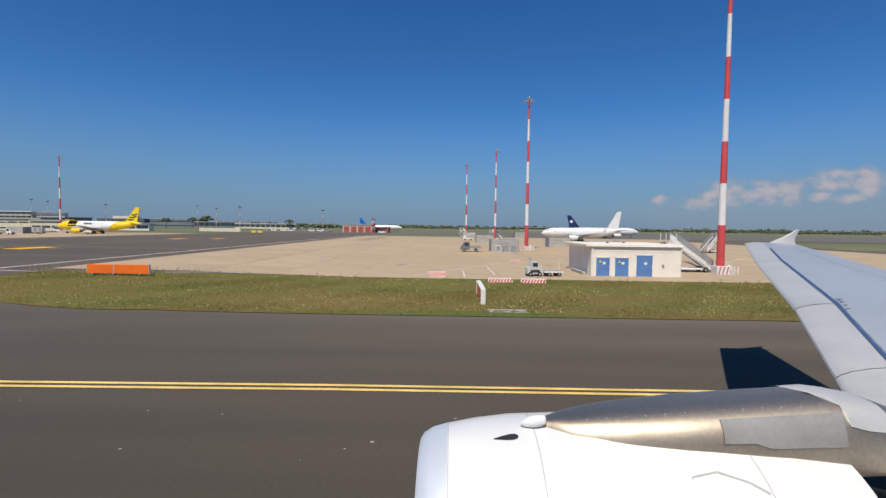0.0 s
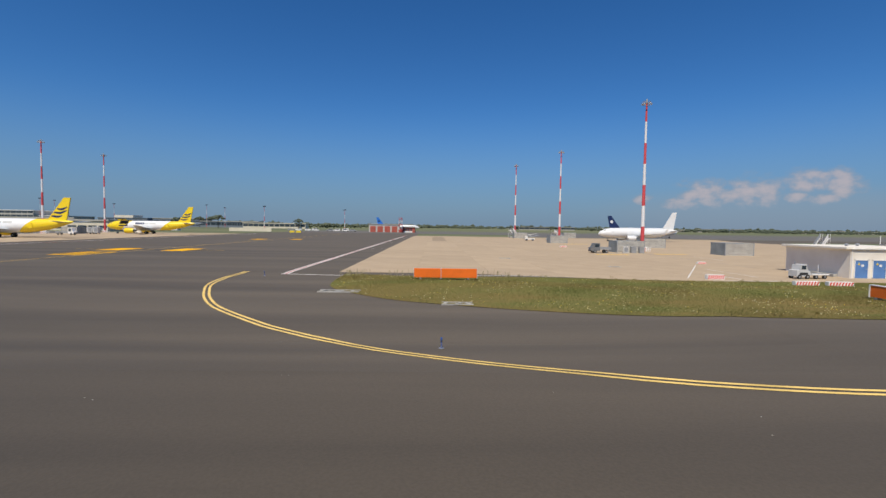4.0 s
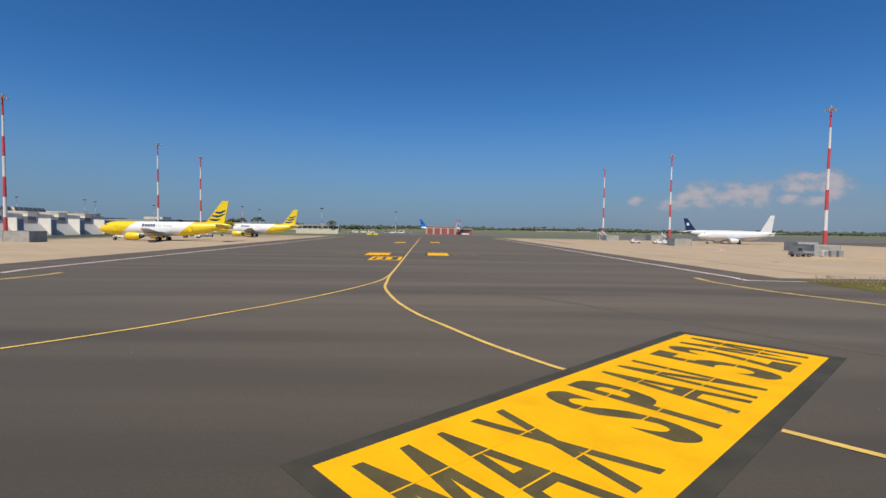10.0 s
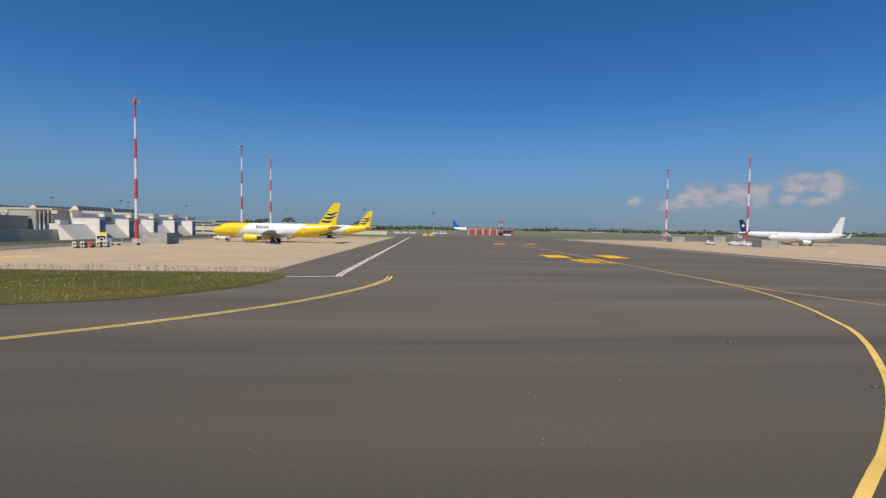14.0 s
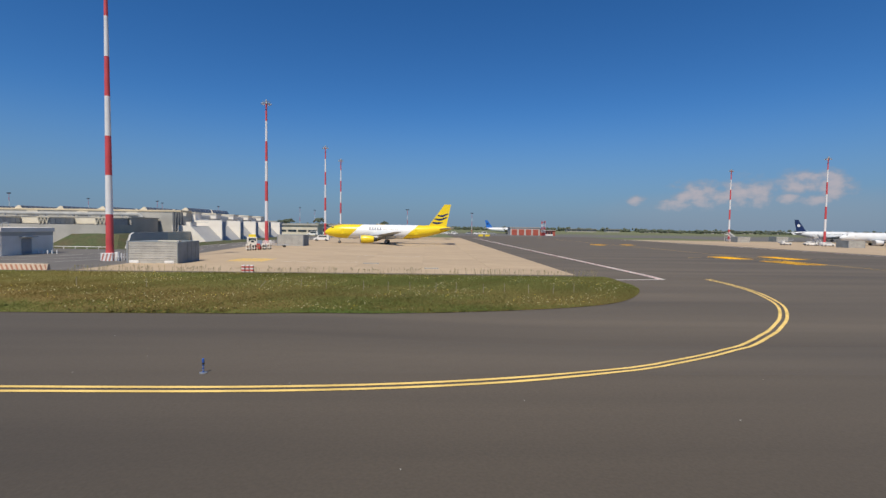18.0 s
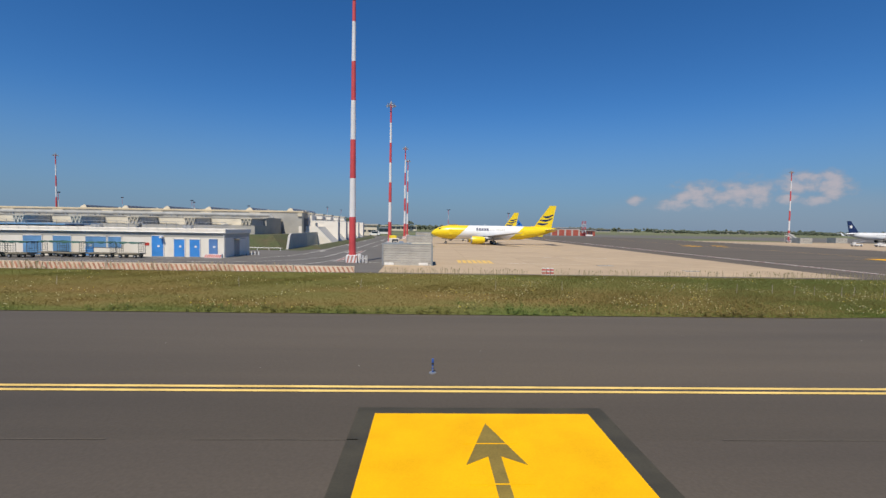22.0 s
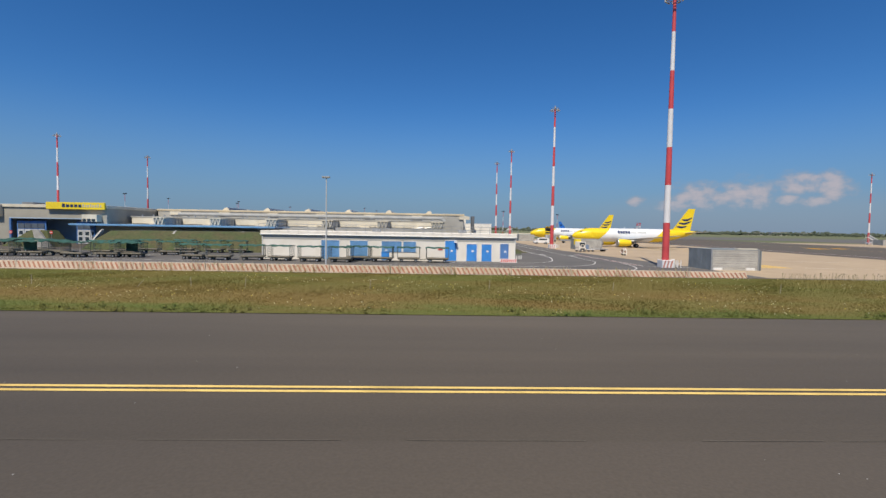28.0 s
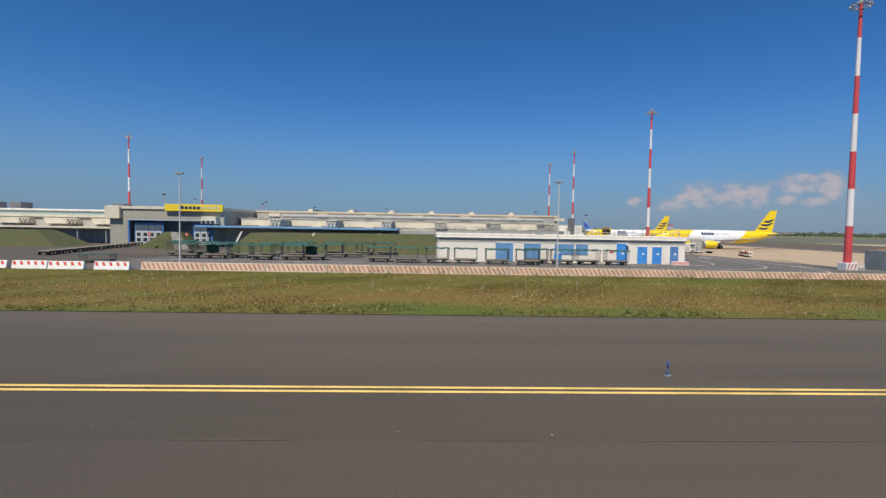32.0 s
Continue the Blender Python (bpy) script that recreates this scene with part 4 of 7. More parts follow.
def low_barrier(x0, y, label):
    t = thing("low_barrier", (x0, y, 0), label, "barrier", "low barriers by the apron")
    part("body", prism(B(), [(-0.28, 0), (0.28, 0), (0.22, 0.5), (-0.22, 0.5)], "x", 0.0, 2.25), CLEANWHITE, t)
    for k in range(8):
        a = 0.02 + 0.275 * k
        bm = B()
        v = [bm.verts.new(p) for p in ((a, -0.262, 0.05), (a + 0.15, -0.262, 0.05), (min(a + 0.30, 2.24), -0.228, 0.47), (a + 0.15, -0.228, 0.47))]
        f = bm.faces.new(v)
        r = bmesh.ops.extrude_face_region(bm, geom=[f])
        bmesh.ops.translate(bm, verts=[q for q in r["geom"] if isinstance(q, bmesh.types.BMVert)], vec=(0, -0.022, 0))
        bmesh.ops.recalc_face_normals(bm, faces=bm.faces)
        part("stripe", bm, CLEANRED, t)
    return t


short = low_barrier(42.9, 44.2, "low white barrier with red diagonal stripes beside grass")
for x, y, r, sx, sz in ((45.9, 44.0, -4, 1.0, 0.8), (-156.3, 64.9, 0, 1.0, 1.0), (37.2, 48.8, 2, 0.8, 0.95), (48.6, 71.0, 8, 0.6, 0.6), (42.7, 127.0, 0, 0.8, 0.8)):
    copy_thing(short, stand_at(x, y, r) @ Matrix.Diagonal((sx, 1, sz, 1)))
short.scale = (1.0, 1.0, 0.8)
# warning lamps and chocks stacked on a barrier
t = thing("wheel_chocks", (38.1, 48.8, 0.47 + float(fall(38.1, 48.8))), "red rubber chocks piled on a barrier", "wheel chock")
for x, z, r in ((-0.35, 0, 0), (0.05, 0, 10), (0.4, 0, -8), (0.0, 0.22, 5)):
    bm = prism(B(), [(-0.2, 0), (0.2, 0), (0.08, 0.22), (-0.08, 0.22)], "y", -0.2, 0.2)
    bmesh.ops.transform(bm, matrix=pose(x, 0, z, 0, 0, r), verts=bm.verts)
    part("chock", bm, CLEANRED, t)
# small red and white blocks at the concrete edge
for k in range(3):
    t = thing("marker_block", (-114.95 + 0.42 * k, 47.3, 0), "small red and white marker block at the apron edge", "marker", "apron edge marker blocks")
    part("body", bx(B(), -0.14, 0.14, -0.14, 0.14, 0, 0.7, 0.03), CLEANWHITE, t)
    for z in (0.12, 0.44):
        part("stripe", bx(B(), -0.144, 0.144, -0.144, 0.144, z, z + 0.16), CLEANRED, t)


# ---- signs by the right-hand grass ----
t = thing("taxiway_sign", (10.0, 41.9, 0), "orange taxiway sign board in two panels on the grass edge", "taxiway sign")
for x0, x1 in ((-2.76, -0.41), (-0.37, 2.76)):
    part("panel", bx(B(), x0, x1, -0.09, 0.09, 0.12, 0.92, 0.02), ORANGE, t)
part("frame", bx(bx(bx(B(), -2.79, -2.76, -0.1, 0.1, 0.08, 0.94), 2.76, 2.79, -0.1, 0.1, 0.08, 0.94), -0.41, -0.37, -0.1, 0.1, 0.08, 0.94), LIGHTGREY, t)
for x in (-2.2, -0.4, 2.0):
    part("foot", bx(B(), x - 0.08, x + 0.08, -0.2, 0.2, 0, 0.12), STEEL, t)
t = thing("taxiway_sign", (41.4, 29.7, float(lift(41.4, 30.5))), "orange taxiway sign board standing end-on in the grass", "taxiway sign")
part("panel", bx(B(), -0.12, 0.12, 0.12, 4.9, 0.14, 0.98, 0.02), ORANGE, t)
part("end_cap", bx(B(), -0.15, 0.15, 0.0, 0.14, 0.08, 1.04, 0.02), CLEANWHITE, t, "worn white end cap")
part("top_rail", bx(B(), -0.15, 0.15, 0.14, 5.0, 0.98, 1.04), CLEANWHITE, t)
part("far_cap", bx(B(), -0.15, 0.15, 4.9, 5.02, 0.08, 1.0, 0.02), CLEANWHITE, t)
for y in (0.6, 2.5, 4.4):
    part("foot", bx(B(), -0.2, 0.2, y - 0.1, y + 0.1, 0, 0.14), STEEL, t)
# thin stakes in the grass
stake = thing("stake", (-86.3, 34.2, 0.05), "thin pale wooden stake standing in the grass", "stake", "marker stakes in the grass")
part("post", tube(B(), (0, 0, 0), (0, 0, 0.65), 0.019, 0.017, 6), STAKEWOOD, stake)
part("tip", tube(B(), (0, 0, 0.65), (0, 0, 0.70), 0.021, n=6), STAKEWOOD, stake)
STAKES = [-86.3 - 1.68 * k for k in range(1, 10)] + [-104.2, -106.0, -108.9, -116.7, -121.5, -131.2, -140.1, -152.6, -161.8, -170.3, -179.3, -182.9, -186.5, -194.0, -202.4, -208.5, -210.4, -215.6, -224.0]
for x in STAKES:
    copy_thing(stake, pose(x + random.uniform(-0.15, 0.15), 34.2 + random.uniform(-0.4, 0.4), float(lift(x, 34.2)), random.uniform(-5, 5), random.uniform(-5, 5) + (38 if x in (-108.9, -186.5, -215.6) else 0)))


# ---- ballast enclosures by the masts ----
def enclosure(at, w, d, h, label):
    t = thing("blast_enclosure", at, label, "equipment enclosure", "grey enclosures beside the masts")
    n = 9
    m = BALLAST
    body = part("core", bx(B(), 0.14, w - 0.14, 0.14, d - 0.14, 0, h - 0.08), DARKCLAD, t)
    for k in range(n):
        z0, z1 = h * k / n, h * (k + 1) / n - 0.03
        part("panel", bx(B(), 0.1, w - 0.1, 0, 0.12, z0, z1, 0.015), m, t)
        part("panel", bx(B(), 0.1, w - 0.1, d - 0.12, d, z0, z1, 0.015), m, t)
    for k in range(5):
        y0, y1 = 0.12 + (d - 0.24) * k / 5, 0.12 + (d - 0.24) * (k + 1) / 5 - 0.03
        part("side_panel", bx(B(), w - 0.12, w, y0, y1, 0, h, 0.015), BALLASTDARK, t)
        part("side_panel", bx(B(), 0, 0.12, y0, y1, 0, h, 0.015), BALLASTDARK, t)
    for x in (0.05, w - 0.05):
        part("corner_post", bx(B(), x - 0.09, x + 0.09, -0.07, 0.11, 0, h + 0.06), GREYPAINT, t)
    part("roof_edge", bx(B(), 0, w, 0, d, h - 0.08, h + 0.0), BALLASTDARK, t)
    return t


box1 = enclosure((-131.9, 56.7, 0), 5.9, 5.2, 2.55, "grey ribbed panel enclosure standing on the concrete apron")
for x, y in ((-131.4, 110.5), (-131.2, 183.0), (48.2, 101.5), (48.4, 161.0), (45.5, 216), (66.2, 129.0), (67.6, 95.0), (70.4, 225.0)):
    copy_thing(box1, stand_at(x, y))


part("top_plank", bx(B(), 3.4, 5.8, 0.2, 0.9, 2.55, 2.68, 0.02), CREAM, box1, "pale plank lying on the roof")
for x in (0.25, 4.3):
    part("foot_block", bx(B(), x, x + 1.1, -0.12, 0.0, 0.02, 0.32, 0.03), CLEANWHITE, box1, "white foot block")
part("side_gate", bx(B(), 5.9, 5.98, -0.35, 1.9, 0.05, 2.45, 0.02), BALLASTDARK, box1, "dark steel side gate")


# ---- white technical buildings ----
def tech_building(at, w, d, h, label, doors, roof_over=0.45, slab=0.62, side=None):
    t = thing("utility_building", at, label, "building")
    body = B()
    bx(body, 0, w, 0, d, 0, h - slab)
    part("wall", body, WALLWHITE, t, "white rendered wall")
    part("band", bx(B(), -0.02, w + 0.02, -0.02, d + 0.02, h - slab - 0.53, h - slab), GREYCLAD if slab > 0.5 else WALLWHITE, t, "band under the eaves")
    part("roof", bx(B(), -(side or roof_over), w + roof_over, -roof_over, d + roof_over, h - slab, h, 0.03), WALLWHITE, t, "flat roof with pale fascia")
    part("gutter", tube(B(), (-roof_over, -roof_over - 0.06, h - 0.8 * slab), (w + roof_over, -roof_over - 0.06, h - 0.8 * slab), 0.06, n=6), CLEANWHITE, t)
    for x in (0.1, w - 0.1):
        part("downpipe", tube(B(), (x, -0.08, 0), (x, -0.08, h - slab), 0.05, n=6), CLEANWHITE, t)
    for x0, x1, z0, z1, m, slats in doors:
        door = part("door", bx(B(), x0, x1, -0.05, 0.02, z0, z1, 0.01), m, t, "blue steel door")
        fr = B()
        for a, b, c, e in ((x0 - 0.09, x0, z0, z1 + 0.09), (x1, x1 + 0.09, z0, z1 + 0.09), (x0 - 0.09, x1 + 0.09, z1, z1 + 0.09)):
            bx(fr, a, b, -0.08, 0.02, c, e)
        part("frame", fr, m if x1 - x0 < 1.2 else CLEANWHITE, door)
        if slats:
            for k in range(slats):
                zz = z0 + (z1 - z0) * (k + 0.5) / slats
                part("slat", bx(B(), x0 + 0.03, x1 - 0.03, -0.075, -0.05, zz - 0.03, zz + 0.03), m, door)
        else:
            part("sign_plate", bx(B(), (x0 + x1) / 2 - 0.02, (x0 + x1) / 2 + 0.28, -0.062, -0.05, z0 + 1.25, z0 + 1.5), CLEANWHITE, door)
            part("handle", bx(B(), x1 - 0.2, x1 - 0.1, -0.1, -0.05, z0 + 0.95, z0 + 1.05), STEEL, door)
            part("threshold", bx(B(), x0, x1, -0.14, -0.0, 0.0, 0.06), PIT, door)
    return t


bldA = tech_building((-188.75, 65.8, 0), 34.7, 8.9, 3.85, "long low white utility building with blue doors",
    [(a + 188.75, b + 188.75, z0, z1, m, s) for a, b, z0, z1, m, s in ((-180.7, -178.27, 0.1, 2.64, BLUEPALE, 12), (-176.79, -174.42, 0.1, 2.63, BLUEPALE, 12), (-172.5, -169.79, 1.15, 2.62, BLUEPALE, 7), (-169.54, -167.83, 1.15, 2.62, BLUEPALE, 7), (-172.45, -171.57, 0.06, 1.12, BLUESHUT, 0),
        (-163.79, -162.24, 0.06, 2.82, BLUESHUT, 0), (-160.83, -159.43, 0.06, 2.4, BLUESHUT, 0), (-158.75, -157.39, 0.06, 2.4, BLUESHUT, 0), (-156.09, -155.12, 0.06, 2.4, BLUEDULL, 0))], 0.16)
rail = B()
for k in range(28):
    x = -0.3 + k * 1.305
    tube(rail, (x, -0.35, 3.85), (x, -0.35, 4.75), 0.03, n=5)
for z in (4.3, 4.75):
    tube(rail, (-0.3, -0.35, z), (34.95, -0.35, z), 0.03, n=5)
part("roof_rail", rail, STEEL, bldA, "galvanised roof railing")
part("side_door", bx(B(), 34.7, 34.76, 3.2, 4.9, 0.1, 2.3, 0.01), GREYPAINT, bldA, "grey louvred side door")
part("side_canopy", bx(B(), 34.7, 35.5, 2.9, 5.2, 2.5, 2.6), GREYPAINT, bldA)
part("wall_lamp", bx(B(), 26.2, 26.6, -0.6, -0.1, 2.55, 2.75, 0.02), CLEANWHITE, bldA)
part("notice", bx(B(), 12.6, 12.9, -0.03, 0, 1.6, 2.1), CLEANRED, bldA, "small red wall notice")
part("notice", bx(B(), 17.6, 18.3, -0.03, 0, 1.7, 2.1), CLEANWHITE, bldA, "small white wall notice")
part("notice", bx(B(), 24.0, 24.6, -0.03, 0, 1.5, 1.9), CLEANRED, bldA, "small red wall notice")
for x, y in ((14.5, 3.5), (27.0, 4.0)):
    part("roof_unit", bx(B(), x, x + 1.2, y, y + 0.9, 3.85, 4.3, 0.04), STEEL, bldA, "roof air-conditioning unit")
for x in (21.0, 22.1, 33.6):
    part("roof_pipe", tube(tube(tube(B(), (x, 1.5, 3.85), (x, 1.5, 4.45), 0.05, n=6), (x, 1.5, 4.45), (x + 0.8, 1.5, 4.6), 0.05, n=6), (x + 0.8, 1.5, 4.6), (x + 0.9, 1.5, 4.0), 0.05, n=6), STEEL, bldA, "bent roof vent pipe")

for x, y in ((-153.5, 71.2), (-153.1, 71.5), (-152.7, 71.9), (-152.3, 72.2), (-151.9, 72.6)):
    tagged(link("bollard", tube(B(), (x, y, 0), (x, y, 0.55), 0.09, n=10), CLEANWHITE), "short pale bollard beside the white building", "bollard", "bollards by the building")

bldR = tech_building((54.5, 51.3, 0), 9.6, 9.5, 3.45, "small white utility building with three blue doors",
    [((a - 53.5) * 1.057, (b - 53.5) * 1.057, 0.06, z1, m, 0) for a, b, z1, m in ((54.0, 55.35, 2.0, BLUEDULL), (55.9, 57.25, 2.0, BLUEDULL), (58.05, 59.65, 2.3, BLUEDULL))], 0.14, 0.26, 0.6)
for x in (0.95, 3.0):
    part("warning_sign", prism(B(), [(x - 0.14, 1.5), (x + 0.14, 1.5), (x, 1.78)], "y", -0.075, -0.055), SIGNBOARD, bldR, "small yellow warning triangle")
part("side_bench", bx(B(), -0.5, -0.1, 1.5, 6.5, 0, 0.35, 0.03), PIT, bldR)
for x, y in ((3.0, 4.0), (5.2, 5.0)):
    part("roof_vent", tube(tube(B(), (x, y, 3.25), (x, y, 3.6), 0.15, n=10), (x, y, 3.6), (x, y, 3.75), 0.28, 0.1, 10), STEEL, bldR)
part("wall_box", bx(B(), 7.55, 7.75, -0.1, 0, 1.1, 1.35), GREYPAINT, bldR)


# ---- cargo terminal ----
hall = thing("cargo_terminal", (-232.0, 119.0, 0), "long low cargo terminal with cream roof edge and skylights", "building")
part("wall", bx(B(), 0, 69.3, 0, 64, 0, 7.62), GREYCLAD, hall, "grey-green clad wall")
part("end_block", bx(B(), 69.3, 74.6, 0, 5.2, 0, 7.62), GREYCLAD, hall, "clad corner block")
part("roof_edge", bx(B(), -0.2, 69.35, -0.14, 64.4, 7.62, 8.05, 0.04), TANEDGE, hall, "tan roof fascia")
part("roof_edge", bx(B(), 69.35, 74.8, -0.14, 5.2, 7.62, 8.05, 0.04), TANEDGE, hall, "tan roof fascia")
for k in range(7):
    x = 3.0 + 11.75 * k
    part("pilaster", bx(B(), x, x + 2.6, -0.3, -0.02, 6.7, 7.5), CREAM, hall, "cream vent housing under the eaves")


def vault(x, w, h, y0, y1, owner):
    """Rounded sawtooth roof light, steep on its glazed side, running back from a cream end wall."""
    arc = [(x + w * a, 8.05 + h * c) for a, c in ((0, 0), (0.1, 0.22), (0.24, 0.50), (0.42, 0.80), (0.58, 0.97), (0.68, 1.0), (0.80, 0.84), (0.92, 0.45), (1.0, 0))]
    sk = part("skylight", prism(B(), arc, "y", y0 + 0.2, y1), SKYGLASS, owner, "rounded glazed sawtooth skylight")
    part("end_wall", prism(B(), [(p + (p - x - w / 2) * 0.02, 8.05 + (q - 8.05) * 1.02) for p, q in arc], "y", y0, y0 + 0.2), CREAM, sk, "cream rounded end wall")
    n = int((y1 - y0) / 1.8)
    for j in range(1, n + 1):
        y = y0 + 1.8 * j
        part("rib", prism(B(), [(p + (p - x - w / 2) * 0.03, 8.05 + (q - 8.05) * 1.03) for p, q in arc], "y", y - 0.05, y + 0.05), GREYPAINT, sk)


for k in range(6):
    vault(6.75 + 11.55 * k, 2.6, 1.32, 19.4, 34.0, hall)
    vault(6.85 + 11.55 * k, 2.4, 1.3, 35.0, 47.0, hall)
annex = thing("terminal_annex", (-231.5, 100.0, 0), "low cargo annex with cream window boxes and blue canopy", "building")
part("wall", bx(B(), 0, 69.0, 7.9, 18.4, 0, 5.9), GREYCLAD, annex)
part("roof", bx(B(), -0.2, 69.2, 7.6, 18.6, 5.9, 6.08), GREYCLAD, annex)
part("lower_wall", bx(B(), 0, 69.0, 4.2, 7.9, 0, 4.3), GREYCLAD, annex)
part("end_wall", bx(B(), 46.0, 69.0, 0.6, 4.2, 0, 4.3), GREYCLAD, annex)
part("canopy", bx(B(), -3.6, 35.5, -6.0, 4.2, 3.9, 4.25, 0.03), BLUEPALE, annex, "long faded blue loading canopy")
part("dark_gap", bx(B(), 0, 46, -1.0, 4.2, 0, 3.9), GREYCLAD, annex, "shaded loading bay behind the berm")
part("duct", tube(B(), (8, 12, 6.7), (68.6, 12, 6.7), 0.38, n=12), DUCTGREY, annex, "long grey roof duct")
part("duct_bend", tube(B(), (68.4, 12, 6.75), (69.1, 12, 6.0), 0.42, n=12), DUCTGREY, annex)
for k in range(10):
    part("duct_saddle", bx(B(), 10 + 6.2 * k, 10.3 + 6.2 * k, 11.7, 12.3, 6.08, 6.4), GREYPAINT, annex)
for k in range(6):
    # a narrow glazed lantern standing out before each cream wall panel
    x1 = 10.85 + 11.5 * k
    x0, back = x1 - 2.2, x1 - 11.5 if k else 0.0
    part("wall_panel", bx(B(), back + 0.05, x0 + 0.2, 7.72, 7.9, 4.45, 5.9, 0.02), CREAM, annex, "cream upper wall panel")
    u = part("lantern", bx(B(), x0, x1, 0.8, 7.7, 4.27, 5.62), GREYCLAD, annex, "narrow projecting roof lantern")
    part("lantern_roof", bx(B(), x0 - 0.15, x1 + 0.15, 0.55, 7.7, 5.62, 5.78, 0.02), CREAM, u)
    part("side_glazing", bx(B(), x1, x1 + 0.05, 1.0, 7.6, 4.35, 5.55), LOUVRE, u, "grey louvred glazing on the side")
    for j in range(4):
        part("mullion", bx(B(), x1 + 0.05, x1 + 0.1, 2.3 + 1.32 * j, 2.38 + 1.32 * j, 4.4, 5.5), GREYPAINT, u)
    for j in range(3):
        part("window", bx(B(), x0 + 0.12 + 0.7 * j, x0 + 0.68 + 0.7 * j, 0.74, 0.8, 4.5, 5.4), LOUVRE, u)
        for a, b in ((0.05, 0.38), (0.71, 0.38)):
            part("strut", prism(B(), [(x0 + a + 0.72 * j - 0.06, 5.6), (x0 + a + 0.72 * j + 0.06, 5.6), (x0 + b + 0.72 * j + 0.06, 4.3), (x0 + b + 0.72 * j - 0.06, 4.3)], "y", 0.5, 0.7), CREAM, u, "cream truss strut")
    part("vent_box", bx(B(), x0 - 4.5, x0 - 2.3, 7.0, 7.7, 4.32, 4.6), CREAM, annex, "cream vent panel")
    for j in range(4):
        part("roof_vent", tube(B(), (x0 - 7.0 + 2.4 * j, 9.0, 6.08), (x0 - 7.0 + 2.4 * j, 9.0, 6.5), 0.16, n=8), STEEL, annex)
bermpoly = B()
loft(bermpoly, [[(-223.0, 80.0, 0), (-187.0, 79.6, 0), (-187.0, 95, 0), (-223.0, 95, 0)], [(-222.4, 81.6, 1.3), (-187.0, 81.2, 1.3), (-187.0, 94.6, 1.3), (-222.2, 94.6, 1.3)], [(-221.0, 84.6, 3.15), (-187.0, 84.2, 3.3), (-187.0, 93.8, 3.3), (-221.0, 93.8, 3.15)]])
tagged(link("grass_berm", bermpoly, BERMGRASS), "grassy earth bank in front of the cargo annex", "earth bank")
for x0 in (-223.5, -211.0, -199.5, -188.0):
    bm = B()
    prism(bm, [(80.2, 0.0), (84.4, 3.25), (84.9, 3.35), (84.9, 3.0), (80.9, 0.0)], "x", x0 + 0.8, x0 + 1.15)
    tagged(link("concrete_kerb", bm, PIT), "pale concrete strip down the grass bank", "kerb")
wedge = B()
loft(wedge, [[(-242.5, 88.0, 0), (-232.6, 86.5, 0), (-232.6, 91.5, 0), (-242.5, 91.5, 0)], [(-238.4, 89.4, 2.95), (-234.8, 88.4, 2.95), (-234.8, 91.0, 2.95), (-238.4, 91.0, 2.95)]])
tagged(link("grass_berm", wedge, BERMGRASS), "small grassy earth wedge by the terminal gate", "earth bank")
bm = prism(B(), [(-234.9, 0), (-232.4, 0), (-234.6, 3.05), (-235.6, 3.05)], "y", 86.2, 86.6)
tagged(link("retaining_wall", bm, PIT), "pale concrete end wall of the earth wedge", "wall")
lberm = B()
loft(lberm, [[(-330, 86.0, 0), (-257.0, 88.0, 0), (-257.0, 98, 0), (-330, 98, 0)], [(-330, 91.5, 2.9), (-263.5, 92.5, 2.9), (-263.5, 97, 2.9), (-330, 97, 2.9)]])
tagged(link("grass_berm", lberm, BERMGRASS), "long grassy earth bank before the terminal", "earth bank")
rb = B()
loft(rb, [[(-166, 88, 0), (-153.0, 88, 0), (-153.0, 113, 0), (-166, 113, 0)], [(-166, 95, 2.5), (-157.0, 95, 2.5), (-157.0, 112, 2.5), (-166, 112, 2.5)]])
tagged(link("grass_berm", rb, BERMGRASS), "grassy bank behind the white utility building", "earth bank")
tagged(link("retaining_wall", prism(B(), [(90.2, 0), (91.6, 2.6), (92.6, 2.95), (104.2, 2.95), (104.2, 0)], "x", -153.0, -152.6), SHADESLOPE), "sloping retaining wall greyed for shade at the end of the bank", "wall")
t = thing("slat_fence", (-152.8, 104.4, 0), "pale upright slat fence beside the loading bays", "fence")
for k in range(24):
    part("slat", bx(B(), -0.04, 0.04, 0.43 * k, 0.43 * k + 0.37, 0.1, 3.0), CREAM, t)
for z in (0.6, 2.6):
    part("rail", bx(B(), -0.09, -0.04, 0, 10.3, z, z + 0.1), STEEL, t)
t = thing("guard_rail", (-167.0, 86.2, 0), "low white guard rail at the foot of the bank", "guard rail")
part("rail", tube(B(), (0, 0, 0.45), (14.6, -0.6, 0.45), 0.06, n=6), CLEANWHITE, t)
for k in range(8):
    part("post", tube(B(), (2.05 * k, -0.085 * k, 0), (2.05 * k, -0.085 * k, 0.45), 0.05, n=6), CLEANWHITE, t)
sheet("verge", [(-166, 86.9), (-149.2, 86.4), (-147.4, 95), (-147.6, 190), (-152.5, 190), (-152.5, 90.0), (-153.2, 88.2)], 0.02, BERMGRASS, "grass at the foot of the bank beside the road", "grass verge")

